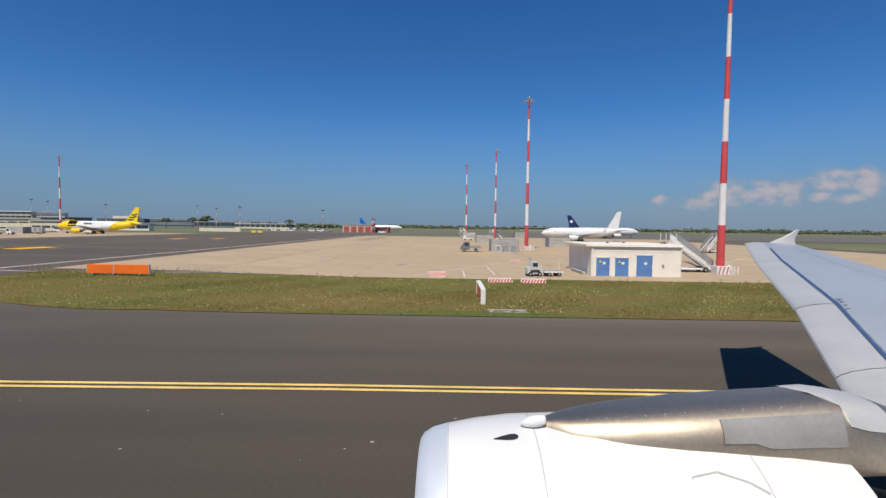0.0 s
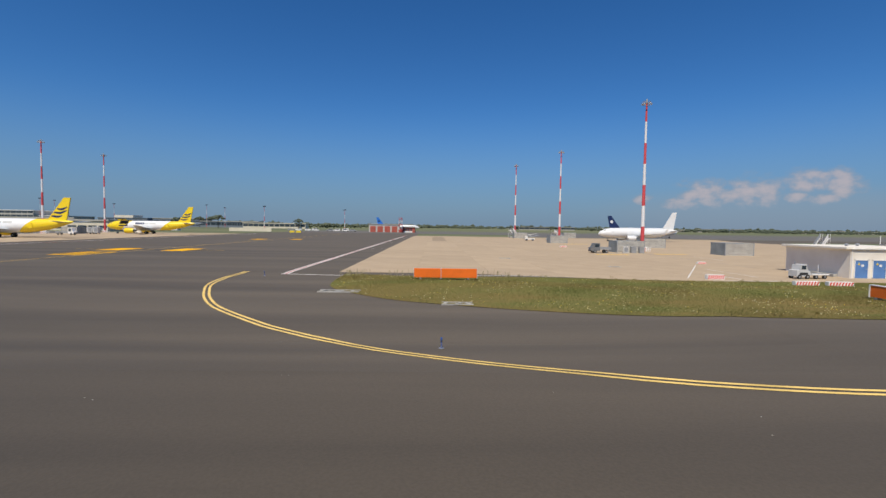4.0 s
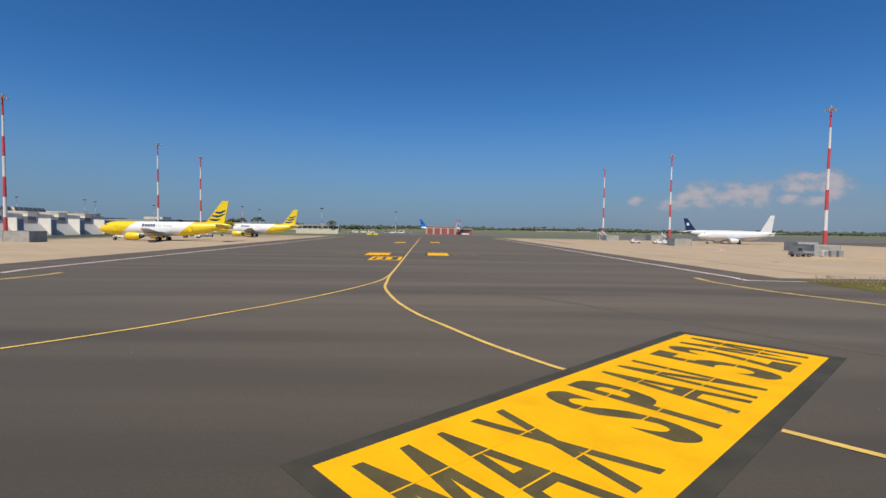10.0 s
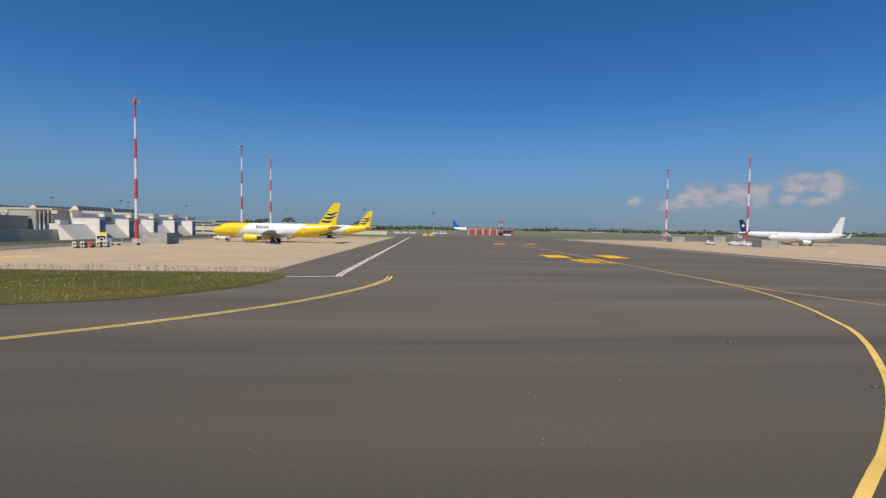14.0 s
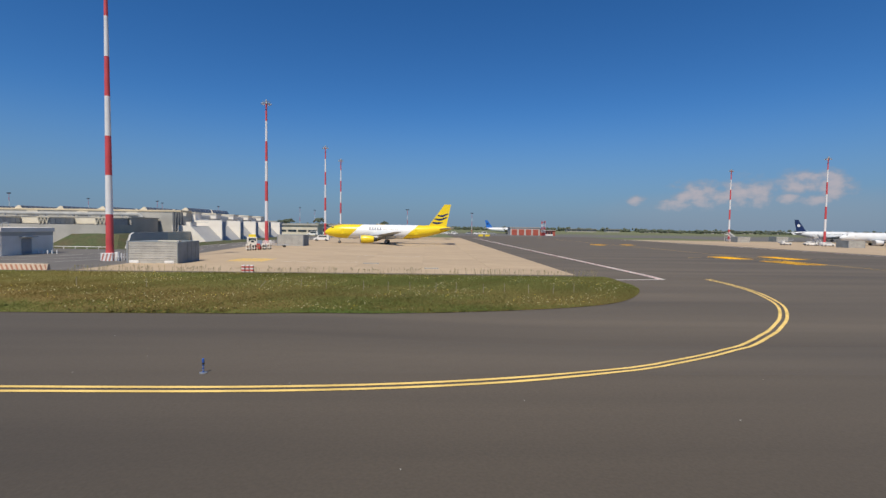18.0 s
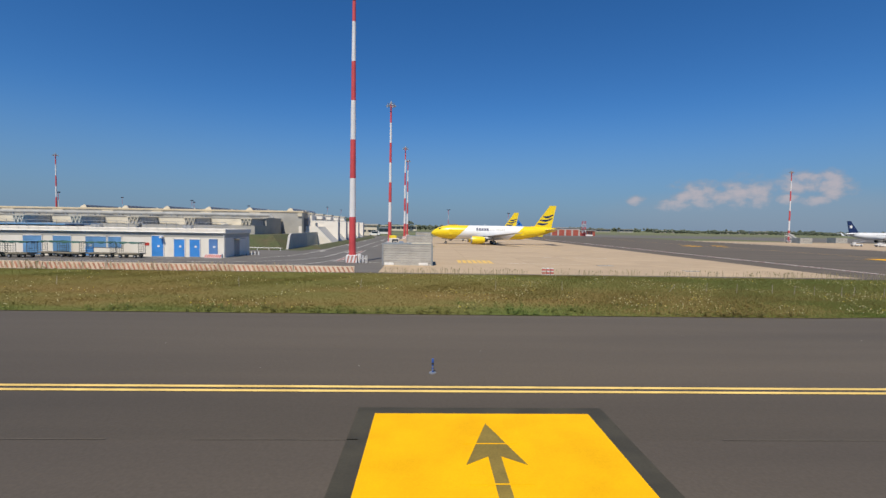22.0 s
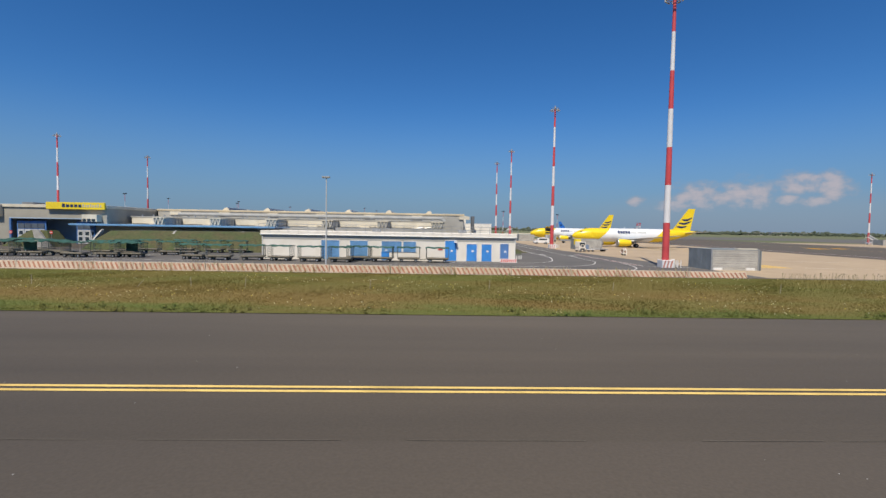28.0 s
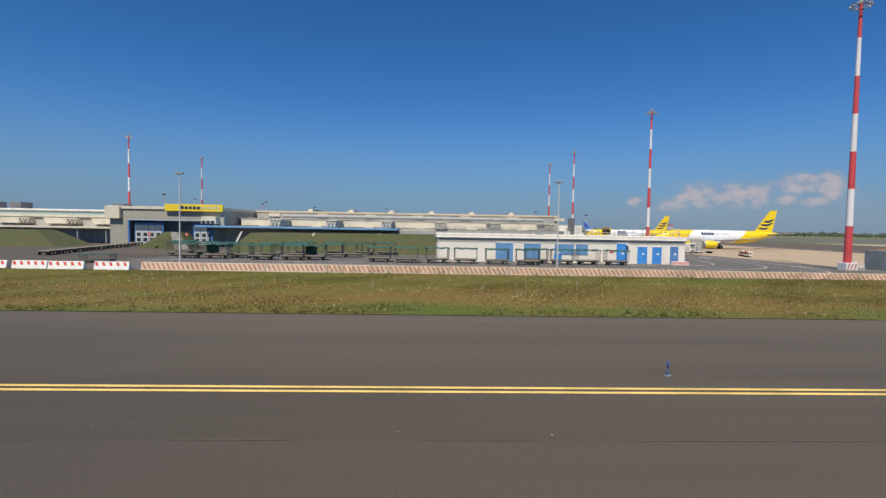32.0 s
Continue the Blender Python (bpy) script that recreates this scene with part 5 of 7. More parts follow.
portal = thing("terminal_gate", (-255.6, 101.0, 0), "grey terminal gate building with deep blue-framed entrance", "building")
part("left_wall", bx(B(), 0, 3.6, 0, 24, 0, 7.4), TANCLAD, portal)
part("right_wall", bx(B(), 21.0, 23.2, 0, 24, 0, 7.4), TANCLAD, portal)
part("lintel", bx(B(), 3.6, 21.0, 0, 24, 5.3, 7.4), TANCLAD, portal)
part("back_wall", bx(B(), 3.6, 21.0, 6.0, 6.4, 0, 5.3), PORTALBLUE, portal, "blue-grey lining of the entrance")
part("roof_edge", bx(B(), -0.2, 23.4, -0.25, 24.2, 7.4, 8.0, 0.03), CREAM, portal, "cream roof fascia")
part("corner_block", bx(B(), -0.6, 2.4, -0.8, -0.02, 5.4, 7.9, 0.03), CREAM, portal, "cream corner block")
part("header", bx(B(), 3.6, 21.0, -0.02, 0.3, 5.1, 5.3), PORTALBLUE, portal, "blue-grey opening frame")
for x in (3.6, 20.5):
    part("jamb", bx(B(), x, x + 0.35, -0.06, 0.3, 0, 5.1), DEEPBLUE, portal)
for x0, n in ((4.6, 4), (16.6, 3)):
    d = part("gate_door", bx(B(), x0, x0 + 1.35 * n + 0.5, 0.6, 0.8, 0, 4.6), DEEPBLUE, portal, "blue folding door with white window panels")
    for k in range(n):
        part("leaf", bx(B(), x0 + 0.25 + 1.35 * k, x0 + 1.5 + 1.35 * k, 0.5, 0.6, 0.05, 2.9, 0.02), LIGHTGREY, d)
        for z in (0.7, 1.8):
            part("pane", bx(B(), x0 + 0.5 + 1.35 * k, x0 + 1.25 + 1.35 * k, 0.47, 0.5, z, z + 0.75), PANE, d)
        part("top_light", bx(B(), x0 + 0.25 + 1.35 * k, x0 + 1.5 + 1.35 * k, 0.5, 0.6, 3.1, 4.1), SKYGLASS, d)
wb = part("window_box", bx(B(), 19.2, 22.2, -1.6, -0.02, 4.6, 6.1, 0.03), CREAM, portal, "cream projecting box")
for k in range(3):
    part("window", bx(B(), 19.4 + 0.9 * k, 20.1 + 0.9 * k, -1.66, -1.6, 4.65, 5.2), PANE, wb)
board = thing("sign_board", (-244.15, 100.55, 7.12), "long yellow sign board with dark and pale lettering bars", "sign")
part("board", bx(B(), 0, 11.75, -0.25, 0.15, 0, 1.43, 0.02), SIGNBOARD, board)
for k in range(5):
    part("lettering_bar", bx(B(), 3.25 + 0.82 * k, 3.85 + 0.82 * k, -0.29, -0.25, 0.42, 1.12 if k == 0 else 0.98), DARKBLUE, board, "dark blue lettering bar")
for k in range(8):
    part("lettering_bar", bx(B(), 7.35 + 0.5 * k, 7.6 + 0.5 * k, -0.29, -0.25, 0.42, 1.12 if k % 3 == 0 else 0.95), GREYTEXT, board, "grey lettering bar")
for at in ((-233.5, 87.8, 0), (-239.2, 86.2, 0)):
    t = thing("no_entry_sign", at, "round red no entry sign on a post", "road sign", "no entry signs")
    part("post", tube(B(), (0, 0, 0), (0, 0, 2.7), 0.04, n=6), STEEL, t)
    part("disc", tube(B(), (0, -0.08, 2.6), (0, -0.04, 2.6), 0.3, n=18), CLEANRED, t)
    part("bar", bx(B(), -0.2, 0.2, -0.1, -0.08, 2.555, 2.645), CLEANWHITE, t)

lowb = thing("terminal_wing", (-335.0, 108.0, 0), "long pale terminal wing with cream front boxes", "building")
part("wall", bx(B(), 0, 79, 4, 40, 0, 5.6), GREYCLAD, lowb)
part("roof_edge", bx(B(), -0.3, 79.2, 3.6, 40, 5.6, 6.0), CREAM, lowb)
part("roof_tier", bx(B(), 0, 74, 20, 60, 6.0, 7.4), material("pale_green_cladding", (0.42, 0.50, 0.46), 0.6), lowb, "pale green upper tier")
part("tier_edge", bx(B(), -0.2, 74.2, 19.6, 60, 7.4, 7.8), CLEANWHITE, lowb)
part("canopy", bx(B(), 50, 79.4, -3.5, 4, 3.2, 3.55), CREAM, lowb)
for k in range(7):
    x = 6 + 10.5 * k
    u = part("window_box", prism(B(), [(x, 5.4), (x + 7.5, 5.4), (x + 7.5, 4.1), (x + 0.6, 4.1)], "y", 2.6, 4.0), CREAM, lowb, "cream clerestory box")
    for j in range(3):
        part("window", bx(B(), x + 5.2 + 0.8 * j, x + 5.85 + 0.8 * j, 2.5, 2.6, 4.2, 5.1), SKYGLASS, u)
part("glass_front", bx(B(), 50, 79.2, -0.6, -0.4, 0.2, 3.2), LOUVRE, lowb, "grey glazed front under the canopy")
for k in range(20):
    part("mullion", bx(B(), 50 + 1.5 * k, 50.08 + 1.5 * k, -0.7, -0.6, 0.2, 3.2), GREYPAINT, lowb)
for k in range(7):
    for j in range(3):
        for a, b in ((0.05, 0.42), (0.79, 0.42)):
            x = 11.2 + 10.5 * k + 0.8 * j
            part("truss_strut", prism(B(), [(x + a - 0.06, 5.3), (x + a + 0.06, 5.3), (x + b + 0.06, 4.1), (x + b - 0.06, 4.1)], "y", 2.3, 2.48), CREAM, lowb, "cream truss strut")
for k in range(5):
    part("column", tube(B(), (52 + 6 * k, -3.0, 0), (52 + 6 * k, -3.0, 3.2), 0.18, n=8), GREYPAINT, lowb)
for x in (26, 33, 60):
    part("roof_plant", bx(B(), x, x + 3, 24, 28, 7.8, 9.6, 0.05), DARKCLAD, lowb)

# white loading bays on the east side: thick fins with sloping walls between, raised boxes behind
for k in range(5):
    y = 124.3 + 11.95 * k
    bay = thing("loading_bay", (-157.4, y, 0), "white loading bay fin wall with sloping grey side wall", "loading bay", "loading bays of the cargo terminal")
    part("fin_wall", bx(B(), -5.2 if k == 0 else 4.0, 7.7, 0, 2.3, 0, 5.75, 0.03), WALLWHITE, bay, "thick white fin wall")
    part("fin_cap", bx(B(), -5.2 if k == 0 else 3.95, 7.76, -0.05, 2.35, 5.75, 5.85), CLEANWHITE, bay)
    part("blue_door", bx(B(), 7.7, 7.76, 0.12, 2.18, 0.1, 5.4), BAYBLUE, bay, "tall dull blue panel in the fin's end")
    part("panel_joint", bx(B(), 7.76, 7.79, 1.1, 1.2, 0.1, 5.4), DARKCLAD, bay)
    part("upper_wall", bx(B(), -5.2, 1.0, -0.01, 3.3, 5.86 if k == 0 else 6.3, 7.5), WALLWHITE, bay, "white upper wall")
    part("cap", bx(B(), -5.4, 1.2, -0.2, 3.5, 7.5, 7.8), CREAM, bay)
    part("upper_link", bx(B(), -5.2, -0.6, 3.3, 11.9, 5.0, 7.1), LIGHTGREY, bay, "pale recessed wall between the boxes")
    part("lower_link", bx(B(), -5.2, 0.1, 2.3 if k == 0 else -0.01, 11.9, 0, 5.0), WALLWHITE, bay, "white wall behind the slope")
    if k:
        part("recess", bx(B(), -2.6, 0.8, 0.12, 3.2, 5.0, 6.3), DARKCLAD, bay, "dark strip window under the box")
        part("pier", bx(B(), -5.2, -2.6, 0.02, 3.2, 5.0, 6.3), WALLWHITE, bay)
    else:
        part("recess", bx(B(), -3.9, -1.0, -0.05, -0.01, 4.3, 5.55), DARKCLAD, bay, "dark strip window in the fin")
    part("side_wall", prism(B(), [(0.2, 4.25), (4.3, 4.25), (8.4, 0.05), (8.4, 0.0), (0.2, 0.0)], "y", -9.6 if k else -9.4, -0.02), SHADESLOPE, bay, "sloping side wall greyed for shade")
    part("cheek_wall", prism(B(), [(0.2, 4.35), (4.35, 4.35), (8.6, 0.05), (8.6, 0.0), (0.2, 0.0)], "y", -9.65 if k else -9.75, -9.6 if k else -9.4), WALLWHITE, bay, "white cheek wall of the slope")
    part("unit", bx(B(), 2.2, 3.6, -7.5, -4.8, 4.25, 5.2, 0.03), WALLWHITE, bay, "white roof unit above the slope")
    part("railing", tube(tube(B(), (4.2, -9.0, 4.25), (4.2, -9.0, 5.2), 0.04, n=5), (4.2, -9.0, 5.2), (4.2, -0.1, 5.2), 0.04, n=5), STEEL, bay)
for y in (112.4, 113.6, 114.8, 116.0):
    tagged(link("flue", tube(B(), (-155.6, y, 0), (-155.6, y, 7.4), 0.28, n=8), DARKCLAD), "dark steel flue pipe at the terminal corner", "flue", "flues at the terminal corner")
tagged(link("verge", loft(B(), [[(-150.0, 92, 0), (-146.6, 92, 0), (-147.0, 190, 0), (-150, 190, 0)], [(-149.4, 94, 0.55), (-148.4, 94, 0.55), (-148.4, 189, 0.75), (-149.4, 189, 0.75)]]), BERMGRASS), "grass bank at the foot of the loading bays", "grass verge", kind="structure")

# ---- aircraft ----
def wheel(bm_tyre, bm_rim, x, y, r, w, z=0.0):
    tube(bm_tyre, (x, y - w / 2, r + z), (x, y + w / 2, r + z), r, n=14)
    tube(bm_rim, (x, y - w / 2 - 0.02, r + z), (x, y + w / 2 + 0.02, r + z), r * 0.5, n=10)


def wing_ring(x_le, chord, y, z, thick, n=7):
    """An aerofoil section standing in the plane y."""
    up = []
    lo = []
    for i in range(n + 1):
        s = (1 - math.cos(math.pi * i / n)) / 2
        t = thick * chord * 2.6 * (0.2969 * math.sqrt(s) - 0.126 * s - 0.3516 * s * s + 0.2843 * s ** 3 - 0.1036 * s ** 4)
        up.append((x_le + s * chord, y, z + t * 1.1))
        lo.append((x_le + s * chord, y, z - t * 0.8))
    return up + lo[-2:0:-1]


def nacelle_rings(x0, cy, cz, prof, n=20):
    return [ring(x0 + x, cy, cz, r, r, n) for x, r in prof]


def airliner(at, turn, label, length, rad, skin, fin_mat, engine_mat, belly=None, fin_top=11.1, freight=False, stripes=None, hatch=False, windows=True):
    t = thing("airliner", at, label, "aircraft", turn=turn)
    L, zc = length, rad + 1.45
    prof = [(0.0, 0.02, -0.35), (0.25, 0.42, -0.3), (0.9, 0.85, -0.22), (2.0, 1.32, -0.12), (3.4, 1.68, -0.03), (5.0, rad, 0), (L * 0.62, rad, 0), (L * 0.72, rad * 0.94, 0.10), (L * 0.82, rad * 0.74, 0.38), (L * 0.90, rad * 0.50, 0.72), (L * 0.965, rad * 0.26, 1.02), (L, 0.08, 1.22)]
    part("fuselage", loft(B(), [ring(x, 0, zc + dz, r, r * 1.03, 28) for x, r, dz in prof]), skin, t, "", True)
    # cockpit glass
    for k in range(3):
        for s in (-1, 1):
            a0 = 38 + 17 * k
            bm = B()
            vs = []
            for x, r, dz, aa in ((2.05, 1.345, -0.12, a0), (2.05, 1.345, -0.12, a0 + 14), (2.75, 1.545, -0.08, a0 + 13), (2.75, 1.545, -0.08, a0 + 1)):
                a = radians(aa)
                vs.append(bm.verts.new((x + 0.1 * k, s * r * math.cos(a), zc + dz + 1.035 * r * math.sin(a))))
            bm.faces.new(vs)
            part("cockpit_window", bm, PANE, t)
    if windows:
        bm = B()
        for k in range(int((L * 0.62 - 6) / 0.9)):
            for s in (-1, 1):
                bx(bm, 6 + 0.9 * k, 6.25 + 0.9 * k, s * rad * 0.955 - 0.06, s * rad * 0.955 + 0.06, zc + 0.45, zc + 0.8)
        part("cabin_windows", bm, PANE, t)
    for x in (4.9, L * 0.70):
        part("cabin_door", bx(B(), x, x + 0.85, -rad * 0.99 - 0.015, -rad * 0.9, zc - 0.7, zc + 0.75, 0.02), skin, t)
    # wings
    wz = zc - rad * 0.62
    half = L * 0.47
    for s in (-1, 1):
        part("wing", loft(B(), [wing_ring(L * 0.34, L * 0.20, s * rad * 0.6, wz, 0.13), wing_ring(L * 0.43, L * 0.118, s * half * 0.38, wz + 0.35, 0.12), wing_ring(L * 0.585, L * 0.045, s * half, wz + 1.35, 0.11)]), SKINGREY, t, "light grey wing", True)
        if not freight:
            part("winglet", loft(B(), [[(L * 0.59, s * half, wz + 1.3), (L * 0.632, s * half, wz + 1.3), (L * 0.632, s * (half + 0.08), wz + 1.36), (L * 0.59, s * (half + 0.08), wz + 1.36)], [(L * 0.63, s * (half + 0.35), wz + 2.9), (L * 0.65, s * (half + 0.35), wz + 2.9), (L * 0.65, s * (half + 0.38), wz + 2.95), (L * 0.63, s * (half + 0.38), wz + 2.95)]]), skin if not belly else SKINWHITE, t)
        part("tailplane", loft(B(), [wing_ring(L * 0.885, L * 0.105, s * 0.4, zc + 0.95, 0.10, 5), wing_ring(L * 0.955, L * 0.05, s * half * 0.40, zc + 1.35, 0.09, 5)]), SKINGREY, t, "", True)
        ey, ez, ex = s * half * 0.34, wz - 0.82, L * 0.30
        r = rad * 0.52
        eng = part("engine", loft(B(), nacelle_rings(ex, ey, ez, [(0.0, r * 0.80), (0.05, r * 0.92), (0.35, r * 1.02), (1.4, r * 1.06), (2.7, r * 0.98), (3.6, r * 0.80)])), engine_mat, t, "", True)
        part("intake_lip", loft(B(), nacelle_rings(ex - 0.03, ey, ez, [(0.0, r * 0.86), (0.0, r * 0.95), (0.25, r * 1.02), (0.26, r * 0.9)])), STEEL, eng, "", True)
        part("fan", tube(B(), (ex - 0.02, ey, ez), (ex - 0.01, ey, ez), r * 0.79, n=18), DARKMETAL, eng)
        part("exhaust", tube(B(), (ex + 3.6, ey, ez), (ex + 4.5, ey, ez), r * 0.62, r * 0.36, 14), DARKMETAL, eng)
        part("pylon", prism(B(), [(ex + 1.1, ez + r * 0.8), (ex + 4.8, wz + 0.1), (ex + 5.6, wz - 0.1), (ex + 3.6, ez + 0.3)], "y", ey - 0.16, ey + 0.16), SKINWHITE if belly is None else belly, t)
        part("gear_leg", tube(B(), (L * 0.485, s * 2.5, 0.5), (L * 0.475, s * 2.4, wz), 0.14, n=8), STEEL, t)
        for dy in (-0.35, 0.35):
            ty, rm = B(), B()
            wheel(ty, rm, L * 0.485, s * 2.5 + dy, 0.55, 0.36)
            w = part("main_wheel", ty, RUBBER, t)
            part("rim", rm, STEEL, w)
    part("belly_fairing", loft(B(), [ring(L * 0.33, 0, zc - rad * 0.75, 0.3, 0.2, 14), ring(L * 0.38, 0, zc - rad * 0.72, rad * 0.85, 0.75, 14), ring(L * 0.52, 0, zc - rad * 0.72, rad * 0.85, 0.75, 14), ring(L * 0.58, 0, zc - rad * 0.7, 0.3, 0.2, 14)]), skin, t, "", True)
    # fin
    fz = zc + rad * 0.8
    fin_pts = [(L * 0.775, fz), (L * 0.812, fz + 0.45), (L * 0.932, fin_top), (L * 0.982, fin_top), (L * 0.945, fz - 0.35)]
    part("fin", prism(B(), fin_pts, "y", -0.17, 0.17), fin_mat, t, "tall swept tail fin")
    part("dorsal_fillet", prism(B(), [(L * 0.68, fz + 0.06), (L * 0.812, fz + 0.47), (L * 0.812, fz - 0.3)], "y", -0.12, 0.12), skin, t)
    if stripes:
        for k, (lo, hi) in enumerate(((0.02, 0.72), (0.0, 0.97), (0.06, 0.98))):
            z = fz + 1.25 + 1.0 * k
            lead, rear = (L * 0.812 + L * 0.120 * (z - fz - 0.45) / (fin_top - fz - 0.45), L * 0.945 + L * 0.037 * (z - fz + 0.35) / (fin_top - fz + 0.35))
            top, low = [], []
            for i in range(9):
                f = lo + (hi - lo) * i / 8
                c, w = z + 0.20 * math.cos(math.pi * 1.9 * f + 0.3) + 0.55 * (f - 0.5), 0.26 * (0.15 + math.sin(math.pi * min(0.06 + i / 8 * 0.92, 1.0)) ** 0.6)
                x = lead + 0.12 + (rear - lead - 0.2) * f
                top.append((x, c + w)), low.append((x, c - w))
            part("tail_stripe", prism(B(), top + low[::-1], "y", -0.18, 0.18), stripes, t, "dark curved tail stripe")
    # nose gear
    part("nose_gear_leg", tube(B(), (4.1, 0, 0.4), (4.0, 0, zc - rad * 0.9), 0.1, n=8), STEEL, t)
    for dy in (-0.22, 0.22):
        ty, rm = B(), B()
        wheel(ty, rm, 4.1, dy, 0.36, 0.2)
        w = part("nose_wheel", ty, RUBBER, t)
        part("rim", rm, STEEL, w)
    if freight:
        for k in range(13):
            big = k < 5
            w0 = 12.4 + (0.72 * k if big else 3.75 + 0.5 * (k - 5) + (0.35 if k >= 8 else 0))
            h = 0.78 if big else 0.55
            bm = bx(B(), w0, w0 + (0.58 if big else 0.30), -0.02, 0.02, -h / 2, h / 2 * (1.2 if k == 0 else 1))
            a = radians(27)
            bmesh.ops.transform(bm, matrix=pose(0, -(rad + 0.012) * math.cos(a), zc + 1.03 * rad * math.sin(a), -27), verts=bm.verts)
            part("lettering_bar", bm, DARKBLUE if big else GREYTEXT, t, "dark lettering bar" if big else "grey lettering bar")
        part("loading_door_outline", bx(B(), 5.6, 8.9, -rad - 0.012, -rad + 0.1, zc - 0.1, zc + 0.6), skin, t)
    if hatch:
        # no opening is cut; a dark patch on the skin paints the shaded hold
        bm = B()
        rows = []
        for x in (5.9, 9.3):
            rows.append([(x, -(rad + 0.03) * math.cos(radians(a)), zc + 1.03 * (rad + 0.03) * math.sin(radians(a))) for a in range(-8, 74, 8)])
        loft(bm, rows, False)
        part("hatch_shade_patch", bm, DARKMETAL, t, "dark patch standing for the shaded inside of the open cargo hatch")
        part("cargo_door", prism(B(), [(-1.2, zc + rad), (-2.9, zc + rad + 0.55), (-2.95, zc + rad + 0.65), (-1.15, zc + rad + 0.12)], "x", 5.9, 9.3), SKINYEL, t, "raised yellow cargo door")
    part("beacon", tube(B(), (L * 0.42, 0, zc + rad * 1.02), (L * 0.42, 0, zc + rad * 1.02 + 0.5), 0.1, 0.03, 6), skin, t)
    return t


POST = livery("yellow_white_livery", 6.4, 10.6, 21.6, 26.0, 1.5, 5.3, (0.83, 0.60, 0.012), (0.80, 0.80, 0.79), (0.83, 0.60, 0.012))
airliner((-125.6, 133.7, 0), 0, "yellow and white cargo jet parked on concrete apron", 35.6, 1.88, POST, SKINYEL, SKINYEL, belly=SKINWHITE, freight=True, stripes=DARKBLUE, windows=False)
airliner((-123.8, 197.5, 0), 0, "yellow and white cargo jet with its cargo hatch open", 35.4, 1.88, POST, SKINYEL, SKINYEL, belly=SKINWHITE, freight=True, stripes=DARKBLUE, hatch=True, windows=False)
airliner((77.3, 197.5, 0), 0, "plain white jet airliner parked on far concrete stand", 33.2, 1.98, SKINWHITE, SKINWHITE, SKINWHITE, fin_top=12.2, windows=False)
for at, size, fin, label in (((139.5, 254.0, 0), 1.0, DARKBLUE, "white jet airliner with dark blue tail on the far taxiway"), ((-4.0, 445.0, 0), 1.06, SKINBLUE, "large white jet airliner with bright blue tail far off")):
    far = airliner(at, 180, label, 38.5, 1.95, SKINWHITE, fin, SKINWHITE if fin is DARKBLUE else SKINBLUE, fin_top=11.6)
    far.scale = (size, size, size)
    part("tail_emblem", tube(B(), (35.6, -0.19, 8.4), (35.6, 0.19, 8.4), 0.8, n=18), SKINWHITE if fin is DARKBLUE else DARKBLUE, far)


# ---- the wing and engine seen beside the first view ----
own = thing("airliner_wing", (39.2, 0, 0), "white and grey airliner wing with underslung engine on main gear", "aircraft")


def own_ring(x_le, chord, y, z, thick):
    return wing_ring(x_le, chord, y, z, thick, 9)


def flat(m, rings, name, label=""):
    return part(name, loft(B(), rings), m, own, label, True)


def skin_at(sec, s, up=True):
    """A point on the aerofoil sec, s of the chord behind its nose."""
    x, c, y, z, th = sec
    t = th * c * 2.6 * (0.2969 * math.sqrt(s) - 0.126 * s - 0.3516 * s * s + 0.2843 * s ** 3 - 0.1036 * s ** 4)
    return Vector((x + s * c, y, z + t * 1.1 if up else z - t * 0.8))


secs = [(2.2, 7.2, 1.2, 2.34, 0.13), (3.55, 5.5, 3.9, 2.80, 0.12), (4.12, 4.95, 5.05, 3.02, 0.12), (5.25, 3.95, 7.25, 3.39, 0.115), (7.42, 2.65, 11.6, 3.80, 0.11), (9.28, 1.60, 15.1, 4.19, 0.10)]
flat(WINGGREY, [own_ring(*s) for s in secs], "wing", "blue-grey swept wing")
# slats in four lengths, about 0.55 m deep
cuts = [secs[0], secs[1], secs[2], secs[3], secs[4], secs[5]]
for a, b in zip(cuts[1:], cuts[2:]):
    rows = []
    for f in (0.004, 0.5, 0.996):
        sec = tuple(p + (q - p) * f for p, q in zip(a, b))
        d = min(0.57 / sec[1], 0.33)
        row = []
        for s, up in ((d, True), (d * 0.62, True), (d * 0.3, True), (d * 0.1, True), (d * 0.02, True), (0.0, True), (d * 0.06, False), (d * 0.3, False)):
            p = skin_at(sec, s, up)
            mid = Vector((sec[0] + 0.5 * d * sec[1], sec[2], sec[3]))
            row.append(tuple(p + (p - mid).normalized() * 0.012))
        rows.append(row)
    part("leading_edge_slat", loft(B(), rows, False), SLATGREY, own, "pale grey leading edge slat", True)


def chord_strip(f0, f1, lift, m, label, y0=4.2):
    """A thin strip on the upper skin, f0 and f1 metres behind the nose."""
    bm = B()
    rows = []
    for a, b in zip(secs, secs[1:]):
        for k in range(5):
            sec = tuple(p + (q - p) * k / 5 for p, q in zip(a, b))
            if sec[2] < y0 or sec[2] > 14.3:
                continue
            rows.append([tuple(skin_at(sec, f(sec[1]) / sec[1]) + Vector((0, 0, lift))) for f in (f0, f1)])
    loft(bm, rows, False)
    part("panel_line", bm, m, own, label)


